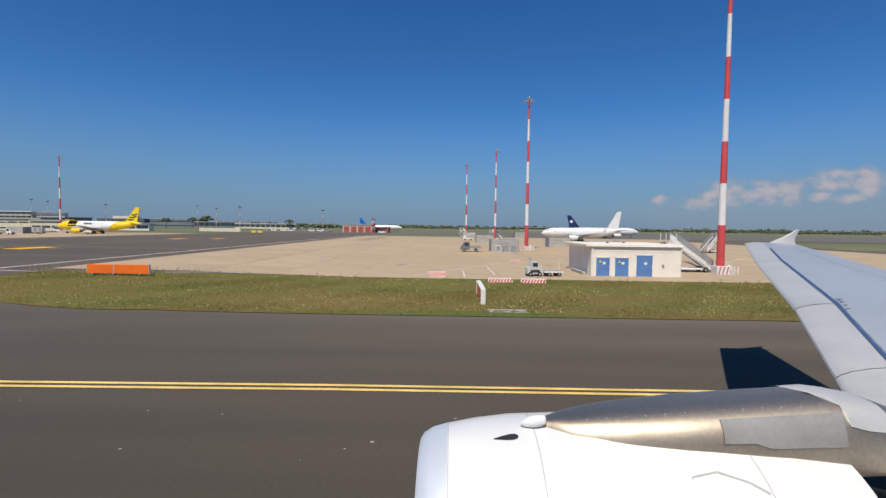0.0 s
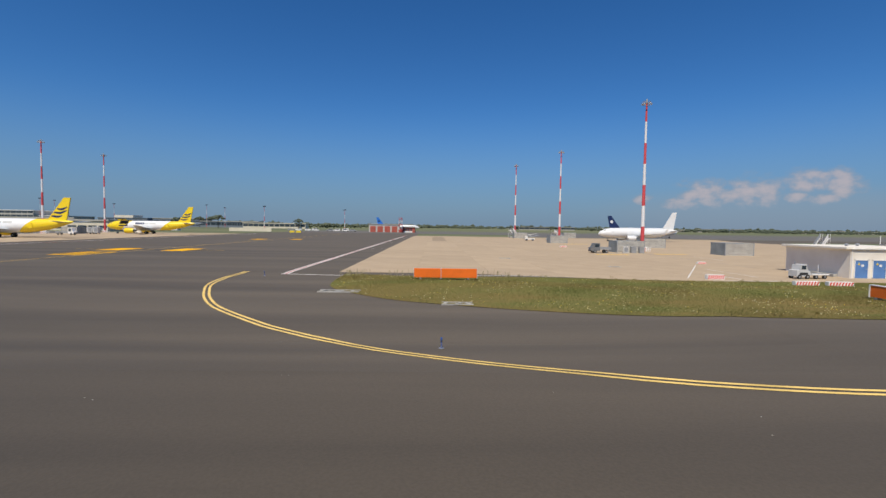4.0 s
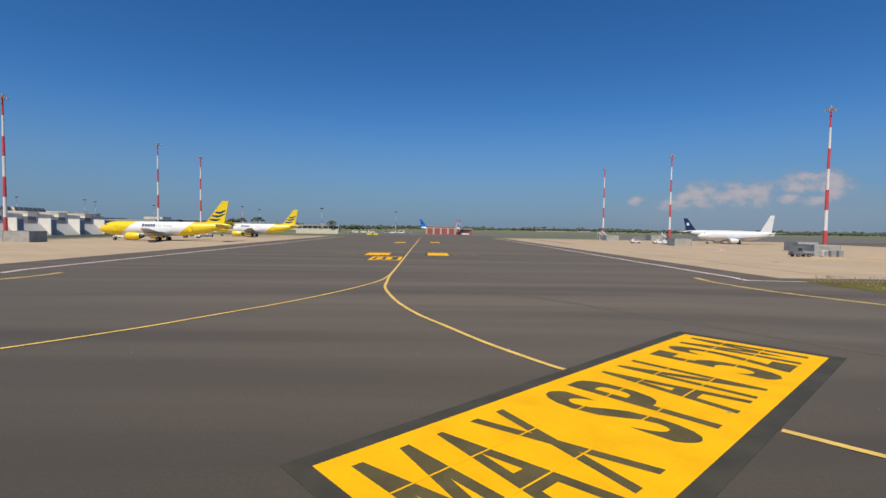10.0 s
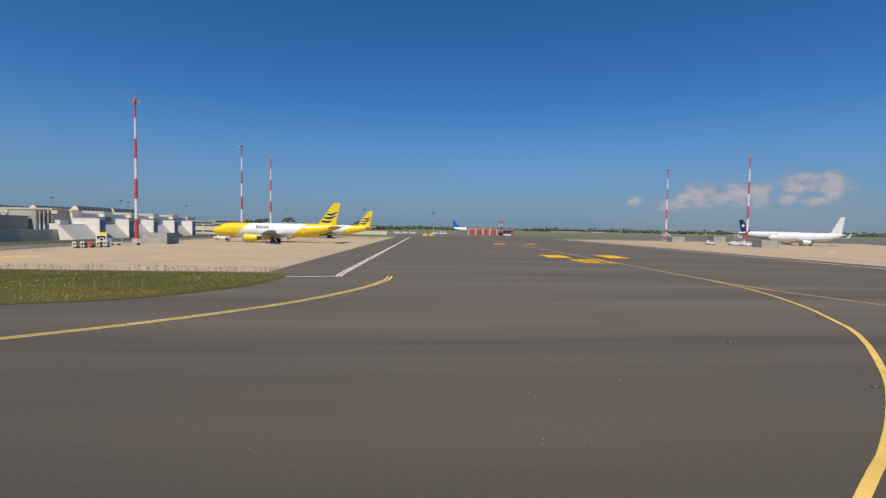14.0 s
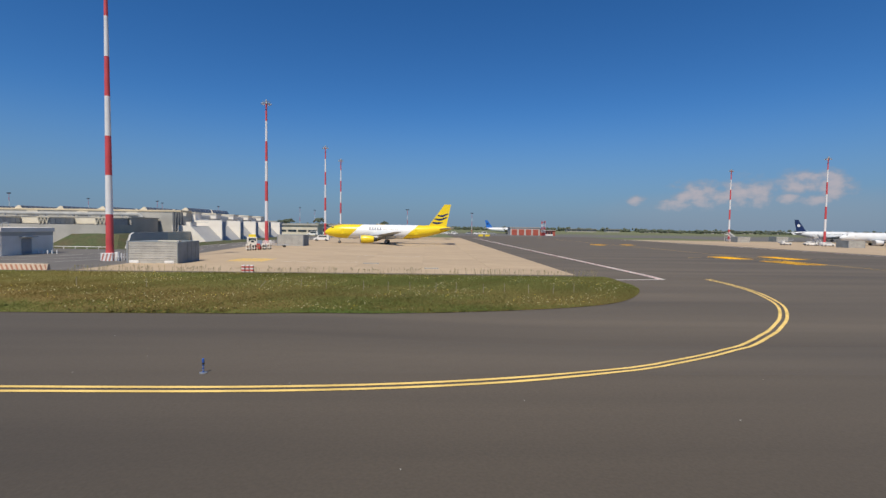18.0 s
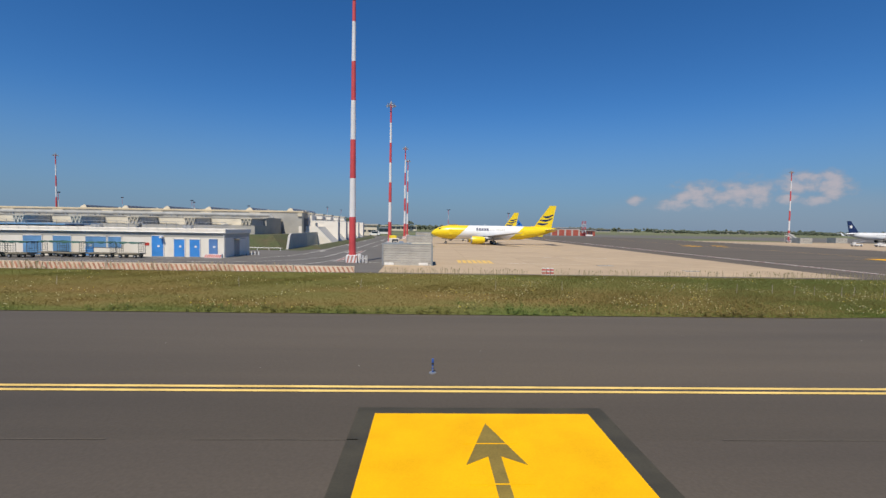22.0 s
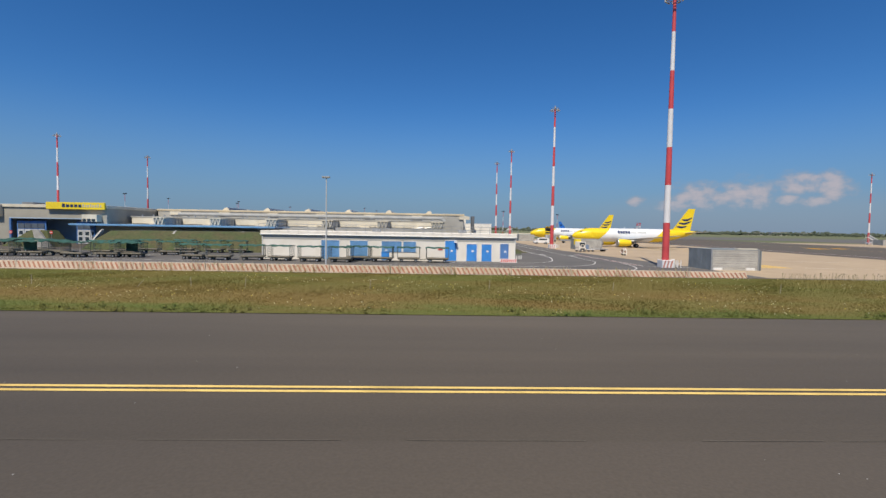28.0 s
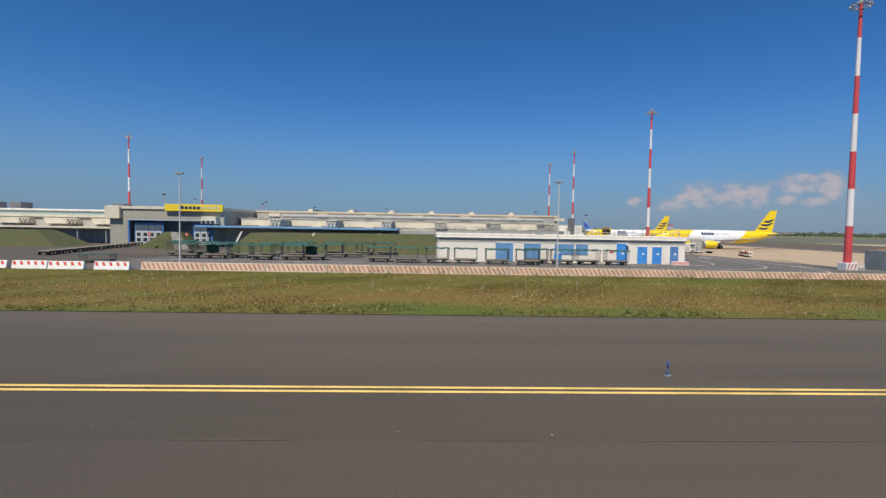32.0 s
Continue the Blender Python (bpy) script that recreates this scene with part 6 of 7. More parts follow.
chord_strip(lambda c: 0.575, lambda c: 0.63, 0.014, WINGSEAM, "dark blue seam behind the slats")
chord_strip(lambda c: 0.655, lambda c: 0.668, 0.008, SKINGREY, "thin grey seam along the wing")
chord_strip(lambda c: 0.70 * c, lambda c: 0.70 * c + 0.022, 0.010, GREYTEXT, "thin grey seam before the flaps")
for r in range(4):
    for k in range(5):
        x0, y0 = 5.52 + 0.075 * k + 0.10 * r, 6.80 + 0.17 * r + 0.05 * k
        sec = tuple(np.interp(y0, [s[2] for s in secs], [s[i] for s in secs]) for i in range(5))
        z = skin_at(sec, (x0 - sec[0]) / sec[1]).z
        part("stencil_bar", bx(B(), x0, x0 + 0.05, y0, y0 + 0.13, z - 0.02, z + 0.004), STENCIL, own, "small dark stencil bar")
for sg, top in ((1, 0.47), (-1, 0.42)):
    rows = []
    for f, a, b in ((0.0, 9.95, 10.86), (0.25, 10.22, 10.84), (0.5, 10.50, 10.88), (0.8, 10.78, 10.98), (1.0, 10.93, 11.03)):
        z, y, w = 4.19 + sg * top * f, 15.1 + 0.10 * f * (sg > 0), 0.05 - 0.035 * f
        rows.append([(a, y, z), (a + 0.25 * (b - a), y - w, z), (b, y, z), (a + 0.25 * (b - a), y + w, z)])
    flat(SLATGREY, rows, "wingtip_fence", "slender swept wingtip fence")
EY, EZ = 3.95, 1.825
cprof = [(0.0, 1.035), (0.25, 1.085), (0.55, 1.125), (1.2, 1.155), (2.0, 1.15), (2.6, 1.125), (3.05, 1.08)]


def cowl_at(x, y, lift=0.0):
    r = float(np.interp(x, [p[0] for p in cprof], [p[1] for p in cprof])) + lift
    return (x, y, EZ + math.sqrt(max(r * r - (y - EY) ** 2, 0)))


cowl = part("engine_cowl", loft(B(), nacelle_rings(0, EY, EZ, cprof, 56)), SKINWHITE, own, "white engine cowl", True)
part("intake_lip", loft(B(), nacelle_rings(-0.235, EY, EZ, [(0.36, 0.78), (0.10, 0.81), (0.02, 0.86), (0.0, 0.90), (0.03, 0.95), (0.11, 1.0), (0.235, 1.036)], 56)), LIPMETAL, cowl, "smooth pale metal intake lip", True)
part("fan", tube(B(), (0.06, EY, EZ), (0.12, EY, EZ), 0.8, n=30), DARKMETAL, cowl)
part("spinner", tube(B(), (-0.16, EY, EZ), (0.08, EY, EZ), 0.02, 0.22, 16), GREYPAINT, cowl)
for x in (0.004, 0.70, 2.28):
    r = float(np.interp(x, [p[0] for p in cprof], [p[1] for p in cprof]))
    part("cowl_seam", loft(B(), nacelle_rings(x, EY, EZ, [(0.0, r - 0.004), (0.0, r + 0.002), (0.008, r + 0.002), (0.008, r - 0.004)], 56)), GREYTEXT, cowl, "thin cowl seam")
bm = B()
bm.faces.new([bm.verts.new(cowl_at(0.48 + 0.115 * math.cos(a) * (1.0 if math.cos(a) < 0 else 0.75), 3.735 + 0.055 * math.sin(a) * (0.6 + 0.4 * math.cos(a)), 0.005)) for a in [2 * math.pi * k / 18 for k in range(18)]])
part("vent", bm, DARKMETAL, cowl, "small dark teardrop vent")
bm = B()
pts = [(1.75, 3.02), (1.75, 3.36), (1.95, 3.40), (2.15, 3.34), (2.26, 3.28)]
for (a, b), (c, d) in zip(pts, pts[1:]):
    v = [bm.verts.new(cowl_at(*q, 0.004)) for q in ((a, b), (c, d), (c + 0.008, d + 0.012), (a + 0.008, b + 0.012))]
    bm.faces.new(v)
part("access_panel_seam", bm, GREYTEXT, cowl, "fine seam of an access panel")
part("pylon_tip", loft(B(), [ring(0.60 + 0.20 * f, 3.87, 2.985 + 0.03 * f, 0.055 * s, 0.05 * s, 12) for f, s in ((0, 0.1), (0.12, 0.55), (0.4, 0.95), (0.75, 1.0), (1.0, 0.75), (1.05, 0.1))]), SKINWHITE, own, "small rounded white pylon tip", True)
part("exhaust", tube(B(), (2.9, EY, EZ - 0.05), (4.6, EY, EZ - 0.05), 0.80, 0.42, 24), DARKMETAL, cowl, "dark exhaust nozzle", True)
pxs, pws, pts_ = (0.72, 0.82, 1.0, 1.35, 1.9, 2.5, 3.1, 3.5, 3.9), (0.03, 0.13, 0.24, 0.33, 0.385, 0.395, 0.385, 0.34, 0.28), (2.98, 3.0, 3.04, 3.10, 3.165, 3.22, 3.27, 3.20, 3.05)


def pylon_at(x, a, lift=0.0):
    """A point on the pylon's rounded skin, a degrees up from the near side."""
    w, zt = float(np.interp(x, pxs, pws)) + lift, float(np.interp(x, pxs, pts_)) + lift
    c, s = -math.cos(radians(a)), math.sin(radians(a))
    return (x, EY + w * math.copysign(abs(c) ** 0.62, c), 2.74 + (zt - 2.74) * max(s, 0) ** 0.62)


part("pylon", loft(B(), [[pylon_at(x, 180 * i / 20) for i in range(21)] for x in np.linspace(0.72, 3.9, 24)]), BAREMETAL, own, "bare polished metal pylon", True)
bm = B()
loft(bm, [[pylon_at(x, a, 0.012) for a in np.linspace(20 if x < 2.35 else 15, 52, 5)] for x in np.linspace(2.1, 3.02, 9)], False)
part("pylon_panel", bm, PANELGREY, own, "grey riveted side panel", True)
bm = B()
loft(bm, [[pylon_at(x, a, 0.010) for a in np.linspace(lo, 140, 12)] for x, lo in ((2.86, 112), (2.95, 88), (3.05, 62), (3.06, 34), (3.2, 30), (3.35, 30), (3.42, 34))], False)
part("pylon_fairing", bm, SLATGREY, own, "pale fairing between pylon and wing", True)
for k in range(13):
    p = Vector(pylon_at(1.12 + 0.15 * k, 66, -0.004))
    part("rivet", tube(B(), p, p + Vector((0, -0.006, 0.012)), 0.011, n=6), STEEL, own)
part("fuselage_section", loft(B(), [ring(1.6, -1.85, 3.95, 1.9, 2.0, 24), ring(3.5, -1.85, 3.95, 1.97, 2.05, 24), ring(14, -1.85, 3.95, 1.97, 2.05, 24), ring(17, -1.85, 4.0, 1.9, 2.0, 24)]), SKINWHITE, own, "white fuselage section", True)
part("wing", loft(B(), [own_ring(2.9, 6.6, -4.9, 2.55, 0.13), own_ring(4.15, 4.9, -8.75, 3.0, 0.12), own_ring(9.35, 1.55, -18.8, 4.18, 0.10)]), WINGGREY, own, "", True)
for y in (1.9, -5.6):
    part("gear_leg", tube(B(), (8.0, y, 0.5), (7.8, y, 2.6), 0.16, n=10), STEEL, own)
    for dy in (-0.42, 0.42):
        ty, rm = B(), B()
        wheel(ty, rm, 8.0, y + dy, 0.58, 0.4, 0.27)
        w = part("main_wheel", ty, RUBBER, own)
        part("rim", rm, STEEL, w)

# ---- baggage carts ----
def baggage_cart(at, turn, label, covered=True, skirt=0.0):
    t = thing("baggage_cart", at, label, "baggage cart", "baggage carts in the cargo yard", turn)
    part("deck", bx(B(), -1.5, 1.5, -0.75, 0.75, 0.48, 0.62, 0.02), CARTDECK, t, "pale timber deck")
    part("chassis", bx(B(), -1.4, 1.4, -0.35, 0.35, 0.34, 0.48), CARTFRAME, t)
    for x in (-0.95, 0.95):
        for y in (-0.6, 0.6):
            ty, rm = B(), B()
            wheel(ty, rm, x, y, 0.22, 0.16)
            w = part("wheel", ty, RUBBER, t)
            part("rim", rm, STEEL, w)
    for x in (-1.45, 1.45) if covered else ():
        for y in (-0.7, 0.7):
            part("post", tube(B(), (x, y, 0.62), (x, y, 1.95), 0.03, n=6), CARTFRAME, t)
        g = B()
        for k in range(4):
            tube(g, (x, -0.7, 0.85 + 0.3 * k), (x, 0.7, 0.85 + 0.3 * k), 0.018, n=5)
        for k in range(3):
            tube(g, (x, -0.35 + 0.35 * k, 0.62), (x, -0.35 + 0.35 * k, 1.9), 0.018, n=5)
        part("end_grille", g, CARTFRAME, t)
    part("drawbar", tube(B(), (1.5, 0, 0.4), (2.25, 0, 0.32), 0.04, n=6), CARTFRAME, t)
    if covered:
        rows = []
        for i in range(9):
            x = -1.56 + 3.12 * i / 8
            sag = 0.05 * math.sin(i * 2.1) + 0.03 * math.sin(i * 4.7)
            rows.append([(x, -0.82, 1.86 + sag), (x, -0.80, 1.97 + sag), (x, 0, 2.05 + sag * 0.6), (x, 0.80, 1.97 + sag), (x, 0.82, 1.86 + sag), (x, 0, 1.99 + sag * 0.6)])
        part("canopy", loft(B(), rows), TEAL, t, "sagging teal canvas canopy")
        if skirt:
            part("side_sheet", bx(B(), -1.5, -1.5 + skirt, 0.72, 0.76, 0.75, 1.9), TEAL, t, "hanging teal side sheet")
    return t


ca = baggage_cart((-192.8, 62.0, 0), 3, "steel baggage cart with sagging teal canvas roof")
cb = baggage_cart((-205.2, 64.6, 0), -4, "steel baggage cart with torn teal side sheet", True, 1.6)
cc = baggage_cart((-241.8, 67.0, 0), 102.6, "flat steel baggage dolly without a roof", False)
for k, (x, y) in enumerate(((-188.8, 62.6), (-185.1, 62.3), (-181.1, 61.5), (-177.2, 61.2), (-175.4, 64.0), (-172.2, 63.0), (-168.7, 63.2), (-164.9, 63.0), (-196.4, 62.8), (-208.0, 64.0), (-211.8, 63.4), (-215.6, 66.5), (-218.2, 64.6), (-221.8, 64.5), (-218.6, 69.2), (-225.0, 68.5))):
    copy_thing(cb if k == 12 else ca, pose(x, y, 0, 0, 0, random.uniform(-8, 8) + (180 if k % 2 else 0)))
for x, y in ((-203.4, 70.5), (-201.2, 71.0), (-200.2, 77.5), (-196.8, 78.0), (-205.2, 78.2), (-209.5, 76.0), (-211.5, 73.5), (-212.5, 69.5), (-208.6, 69.0), (-222.6, 71.5), (-226.8, 73.5)):
    copy_thing(cb if random.random() < 0.1 else ca, pose(x, y, 0, 0, 0, random.uniform(-12, 12)))
for k in range(1, 10):
    copy_thing(cc, pose(-241.8 - 0.80 * k + random.uniform(-0.1, 0.1), 67.0 + 3.55 * k, 0, 0, 0, 102.6 + random.uniform(-2, 2)))
squat = copy_thing(ca, pose(-227.6, 55.6, 0, 0, 0, 4))
squat.scale = (1.1, 1.0, 0.5)
tagged(squat, "low baggage cart with a collapsed teal canvas cover")


# ---- ground vehicles ----
def van(at, turn, label, body, l=4.6, h=1.9, flatbed=False):
    t = thing("service_vehicle", at, label, "vehicle", turn=turn)
    if flatbed:
        part("cab", prism(B(), [(0, 0.45), (0, 1.15), (0.35, 1.3), (0.75, h), (1.9, h), (1.9, 0.45)], "y", -0.85, 0.85), body, t)
        part("bed", bx(B(), 1.95, l, -0.95, 0.95, 0.75, 0.9, 0.02), GREYPAINT, t)
        for y in (-0.95, 0.9):
            part("side_board", bx(B(), 1.95, l, y, y + 0.05, 0.9, 1.25), GREYPAINT, t)
    else:
        part("body", prism(B(), [(0, 0.4), (0, 0.95), (0.9, 1.1), (1.6, h), (l - 0.25, h), (l, 1.0), (l, 0.4)], "y", -0.85, 0.85), body, t)
    part("windscreen", prism(B(), [(0.45, 1.32), (0.72, h - 0.12), (0.78, h - 0.12), (0.51, 1.32)] if flatbed else [(0.95, 1.18), (1.52, h - 0.12), (1.6, h - 0.12), (1.03, 1.18)], "y", -0.75, 0.75), PANE, t)
    for s in (-0.86, 0.86):
        part("side_window", bx(B(), 0.8 if flatbed else 1.6, 1.7 if flatbed else l - 0.7, s - 0.01, s + 0.01, 1.25, h - 0.18), PANE, t)
        for x in (0.85, l - 0.95):
            ty, rm = B(), B()
            wheel(ty, rm, x, s * 0.92, 0.34, 0.22)
            w = part("wheel", ty, RUBBER, t)
            part("rim", rm, STEEL, w)
    part("bumper", bx(B(), -0.08, 0.02, -0.8, 0.8, 0.35, 0.6, 0.02), DARKMETAL, t)
    for s in (-0.62, 0.62):
        part("headlight", bx(B(), -0.03, 0.04, s - 0.14, s + 0.14, 0.72, 0.88), LAMPGLASS, t)
    return t


van((41.7, 99.6, 0), 0, "dark-cabbed flatbed service truck parked on concrete", DARKCLAD, 4.2, 2.05, True)
van((-132.6, 151.0, 0), 0, "white van beside the mast", CLEANWHITE, 4.8, 1.9)
van((53.0, 186.0, 0), 0, "white service car at the far stand", CLEANWHITE, 4.6, 1.6)
van((56.5, 176.5, 0), 180, "white service car near the mast", CLEANWHITE, 4.6, 1.6)
van((-118.0, 205, 0), 0, "white van beside the far cargo jet", CLEANWHITE, 5.0, 2.1)
van((-113.4, 166.0, 0), 180, "white flatbed truck behind the cargo jet", CLEANWHITE, 6.2, 2.3, True)
for x in (-121.0, -118.9):
    t = thing("cargo_container", (x, 182.0, 0), "pale grey cargo container on a dolly", "cargo container", "cargo containers by the jets")
    part("shell", prism(B(), [(0, 0.9), (0.35, 0.55), (1.9, 0.55), (1.9, 2.6), (0, 2.6)], "y", 0, 1.5), LIGHTGREY, t)
    part("edge", bx(B(), -0.04, 1.94, -0.05, 0.0, 2.5, 2.66), STEEL, t)
    part("curtain", bx(B(), 0.45, 1.75, -0.04, 0.0, 0.75, 2.4), GREYPAINT, t, "grey container curtain")
    part("dolly_bed", bx(B(), -0.1, 2.0, -0.1, 1.6, 0.36, 0.55, 0.02), DARKMETAL, t)
    for y in (0.05, 1.45):
        part("wheel", tube(B(), (0.3, y - 0.08, 0.18), (0.3, y + 0.08, 0.18), 0.18, n=10), RUBBER, t)
        part("wheel", tube(B(), (1.6, y - 0.08, 0.18), (1.6, y + 0.08, 0.18), 0.18, n=10), RUBBER, t)
van((-155.0, 232, 0), 0, "white delivery van on the service road", CLEANWHITE, 5.2, 2.3)
for k in range(9):
    van((-92 + 5.6 * k, 352 + random.uniform(-3, 3), 0), random.choice((0, 180)), "distant parked white service vehicle", CLEANWHITE if k % 4 else GREYPAINT, 4.8, random.uniform(1.5, 2.4))


def belt_loader(at, turn, label):
    t = thing("belt_loader", at, label, "belt loader", turn=turn)
    part("chassis", bx(B(), -1.9, 1.9, -0.8, 0.8, 0.45, 0.95, 0.05), CLEANWHITE, t)
    part("cab", bx(B(), -1.8, -0.9, -0.78, 0.1, 0.95, 1.75, 0.05), CLEANWHITE, t)
    bm = B()
    bx(bm, -3.2, 3.2, -0.4, 0.4, -0.12, 0.12)
    bmesh.ops.transform(bm, matrix=pose(0.4, 0.35, 1.55, 0, -11), verts=bm.verts)
    part("conveyor", bm, GREYPAINT, t)
    for x in (-1.2, 1.2):
        for y in (-0.8, 0.8):
            ty, rm = B(), B()
            wheel(ty, rm, x, y, 0.36, 0.22)
            w = part("wheel", ty, RUBBER, t)
            part("rim", rm, STEEL, w)
    for y in (-0.3, 0.9):
        part("rail", tube(B(), (-1.5, y, 2.0), (2.8, y, 2.9), 0.03, n=6), STEEL, t)
    return t


def tow_tractor(at, turn, label, cab):
    t = thing("tow_tractor", at, label, "tow tractor", turn=turn)
    part("body", prism(B(), [(-0.9, 0.3), (-0.9, 0.95), (-0.5, 1.0), (-0.4, 1.55), (0.35, 1.6), (0.55, 1.0), (0.9, 0.85), (0.9, 0.3)], "y", -0.6, 0.6), cab, t)
    part("windscreen", bx(B(), -0.3, 0.3, -0.62, -0.59, 1.05, 1.45), PANE, t)
    part("grille", bx(B(), -0.55, 0.55, -0.63, -0.59, 0.45, 0.72), DARKMETAL, t)
    part("deck", bx(B(), 1.1, 3.4, -0.75, 0.75, 0.42, 0.55, 0.02), CLEANWHITE, t)
    part("mat", bx(B(), 1.2, 3.3, -0.65, 0.65, 0.55, 0.58), GREYPAINT, t)
    part("drawbar", tube(B(), (0.8, 0, 0.4), (1.2, 0, 0.42), 0.05, n=6), GREYPAINT, t)
    part("beacon_post", tube(B(), (-0.35, 0.3, 1.55), (-0.35, 0.3, 2.0), 0.04, n=6), GREYPAINT, t)
    for x in (1.15, 3.35):
        part("end_rail", tube(B(), (x, 0.7, 0.5), (x, 0.7, 1.45), 0.03, n=6), CLEANWHITE, t)
    for x in (-0.55, 0.55, 1.7, 2.9):
        for y in (-0.55, 0.55):
            ty, rm = B(), B()
            wheel(ty, rm, x, y, 0.26, 0.18)
            w = part("wheel", ty, RUBBER, t)
            part("rim", rm, STEEL, w)
    return t


tow_tractor((48.2, 50.4, 0), 8, "white towing tractor with flat trailer beside the building", LIGHTGREY).scale = (0.9, 0.9, 1.0)
t = tow_tractor((-133.6, 101.0, 0), 25, "cream towing tractor with long flat trailer beside the mast", WALLWHITE)
part("cab_box", bx(B(), -1.0, 0.9, -0.55, 0.65, 0.95, 2.15, 0.05), WALLWHITE, t, "cream cab with dark windows")
part("cab_window", bx(B(), -0.75, 0.65, -0.58, -0.55, 1.3, 1.95), PANE, t)
part("lifted_load", bx(B(), 0.95, 1.9, -0.5, 0.6, 0.58, 1.5, 0.04), BAYBLUE, t, "blue-grey crate on the trailer")
part("yellow_hood", bx(B(), -0.6, 0.8, 0.7, 1.5, 1.5, 2.7, 0.06), SIGNBOARD, t, "yellow lifting hood")
part("trailer_bed", bx(B(), 3.4, 7.2, -0.75, 0.75, 0.42, 0.55, 0.02), GREYPAINT, t, "long grey trailer bed")
part("trailer_wheel", tube(B(), (6.4, -0.6, 0.26), (6.4, 0.6, 0.26), 0.26, n=12), RUBBER, t)
belt_loader((46.8, 188.0, 0), 0, "white belt loader on the far concrete stand")
belt_loader((51.0, 228.0, 0), 90, "white loader parked far out on the apron")
for k in range(5):
    t = thing("pallet_dolly", (-129.9 + 0.5 * k, 88.2 + 1.3 * k, 0), "red steel pallet dolly on concrete" if k == 2 else "white steel pallet dolly on concrete", "dolly", "pallet dollies by the mast")
    m = CLEANRED if k == 2 else WALLWHITE
    part("dolly_frame", bx(B(), 0, 0.72, -0.6, 0.6, 0.34, 0.5, 0.04), m, t)
    part("end_plate", bx(B(), 0.02, 0.14, -0.64, -0.6, 0.12, 1.25, 0.02), m, t)
    part("end_plate", bx(B(), 0.56, 0.68, -0.64, -0.6, 0.12, 1.25, 0.02), m, t)
    part("end_rail", bx(B(), 0.14, 0.56, -0.63, -0.6, 0.95, 1.2, 0.02), m, t)
    part("stacked_box", bx(B(), 0.16, 0.56, -0.55, 0.4, 0.5, 0.92, 0.03), DARKMETAL if k % 2 else BROWNBOX, t, "dark box on the dolly")
    part("wheel", tube(B(), (0.36, -0.55, 0.17), (0.36, 0.55, 0.17), 0.17, n=10), RUBBER, t)


def air_stairs(at, turn, label, rise=3.6):
    t = thing("boarding_stairs", at, label, "boarding stairs", turn=turn)
    n = 16
    for s in (-0.8, 0.8):
        part("stringer", prism(B(), [(0, 0.45), (4.4, rise), (5.6, rise), (5.6, rise - 0.25), (4.5, rise - 0.3), (0.4, 0.45)], "y", s - 0.05, s + 0.05), CLEANWHITE, t)
        part("side_panel", prism(B(), [(0, 0.7), (4.4, rise + 0.25), (4.4, rise + 0.95), (0, 1.4)], "y", s - 0.03, s + 0.03), CLEANWHITE if s < 0 else GREYPAINT, t)
        part("handrail", tube(B(), (0, s, 1.5), (4.4, s, rise + 1.1), 0.035, n=6), STEEL, t)
    for k in range(n):
        part("step", bx(B(), 0.1 + 4.3 * k / n, 0.42 + 4.3 * k / n, -0.75, 0.75, 0.5 + (rise - 0.5) * k / n, 0.54 + (rise - 0.5) * k / n), STEEL, t)
    part("platform", bx(B(), 4.4, 5.8, -0.8, 0.8, rise - 0.06, rise), STEEL, t)
    for x in (4.5, 5.7):
        for s in (-0.75, 0.75):
            part("platform_post", tube(B(), (x, s, 0.5), (x, s, rise + 1.05), 0.04, n=6), CLEANWHITE, t)
    part("chassis", bx(B(), 0.2, 5.6, -0.85, 0.85, 0.32, 0.5, 0.03), CLEANWHITE, t)
    for x in (0.9, 4.9):
        for y in (-0.85, 0.85):
            ty, rm = B(), B()
            wheel(ty, rm, x, y, 0.32, 0.2)
            w = part("wheel", ty, RUBBER, t)
            part("rim", rm, STEEL, w)
    return t


st = air_stairs((71.0, 58.5, 0), 180, "white mobile boarding stairs behind the utility building")
copy_thing(st, stand_at(60.5, 186.5, 200))
copy_thing(st, stand_at(47.6, 219.0, 120))
copy_thing(st, stand_at(96.5, 108.0, 30))
# power cabinets near the second mast
for x, y, m in ((52.9, 100.2, GREYPAINT), (51.2, 100.3, GREYPAINT), (49.6, 100.4, CLEANWHITE)):
    t = thing("power_cabinet", (x, y, 0), "grey apron power cabinet", "cabinet", "power cabinets by the mast")
    part("body", bx(B(), -0.5, 0.5, -0.4, 0.4, 0.1, 1.35, 0.03), m, t)
    part("door", bx(B(), -0.42, 0.42, -0.42, -0.4, 0.2, 1.25), GREYPAINT, t)
    part("plinth", bx(B(), -0.55, 0.55, -0.45, 0.45, 0, 0.1), PIT, t)


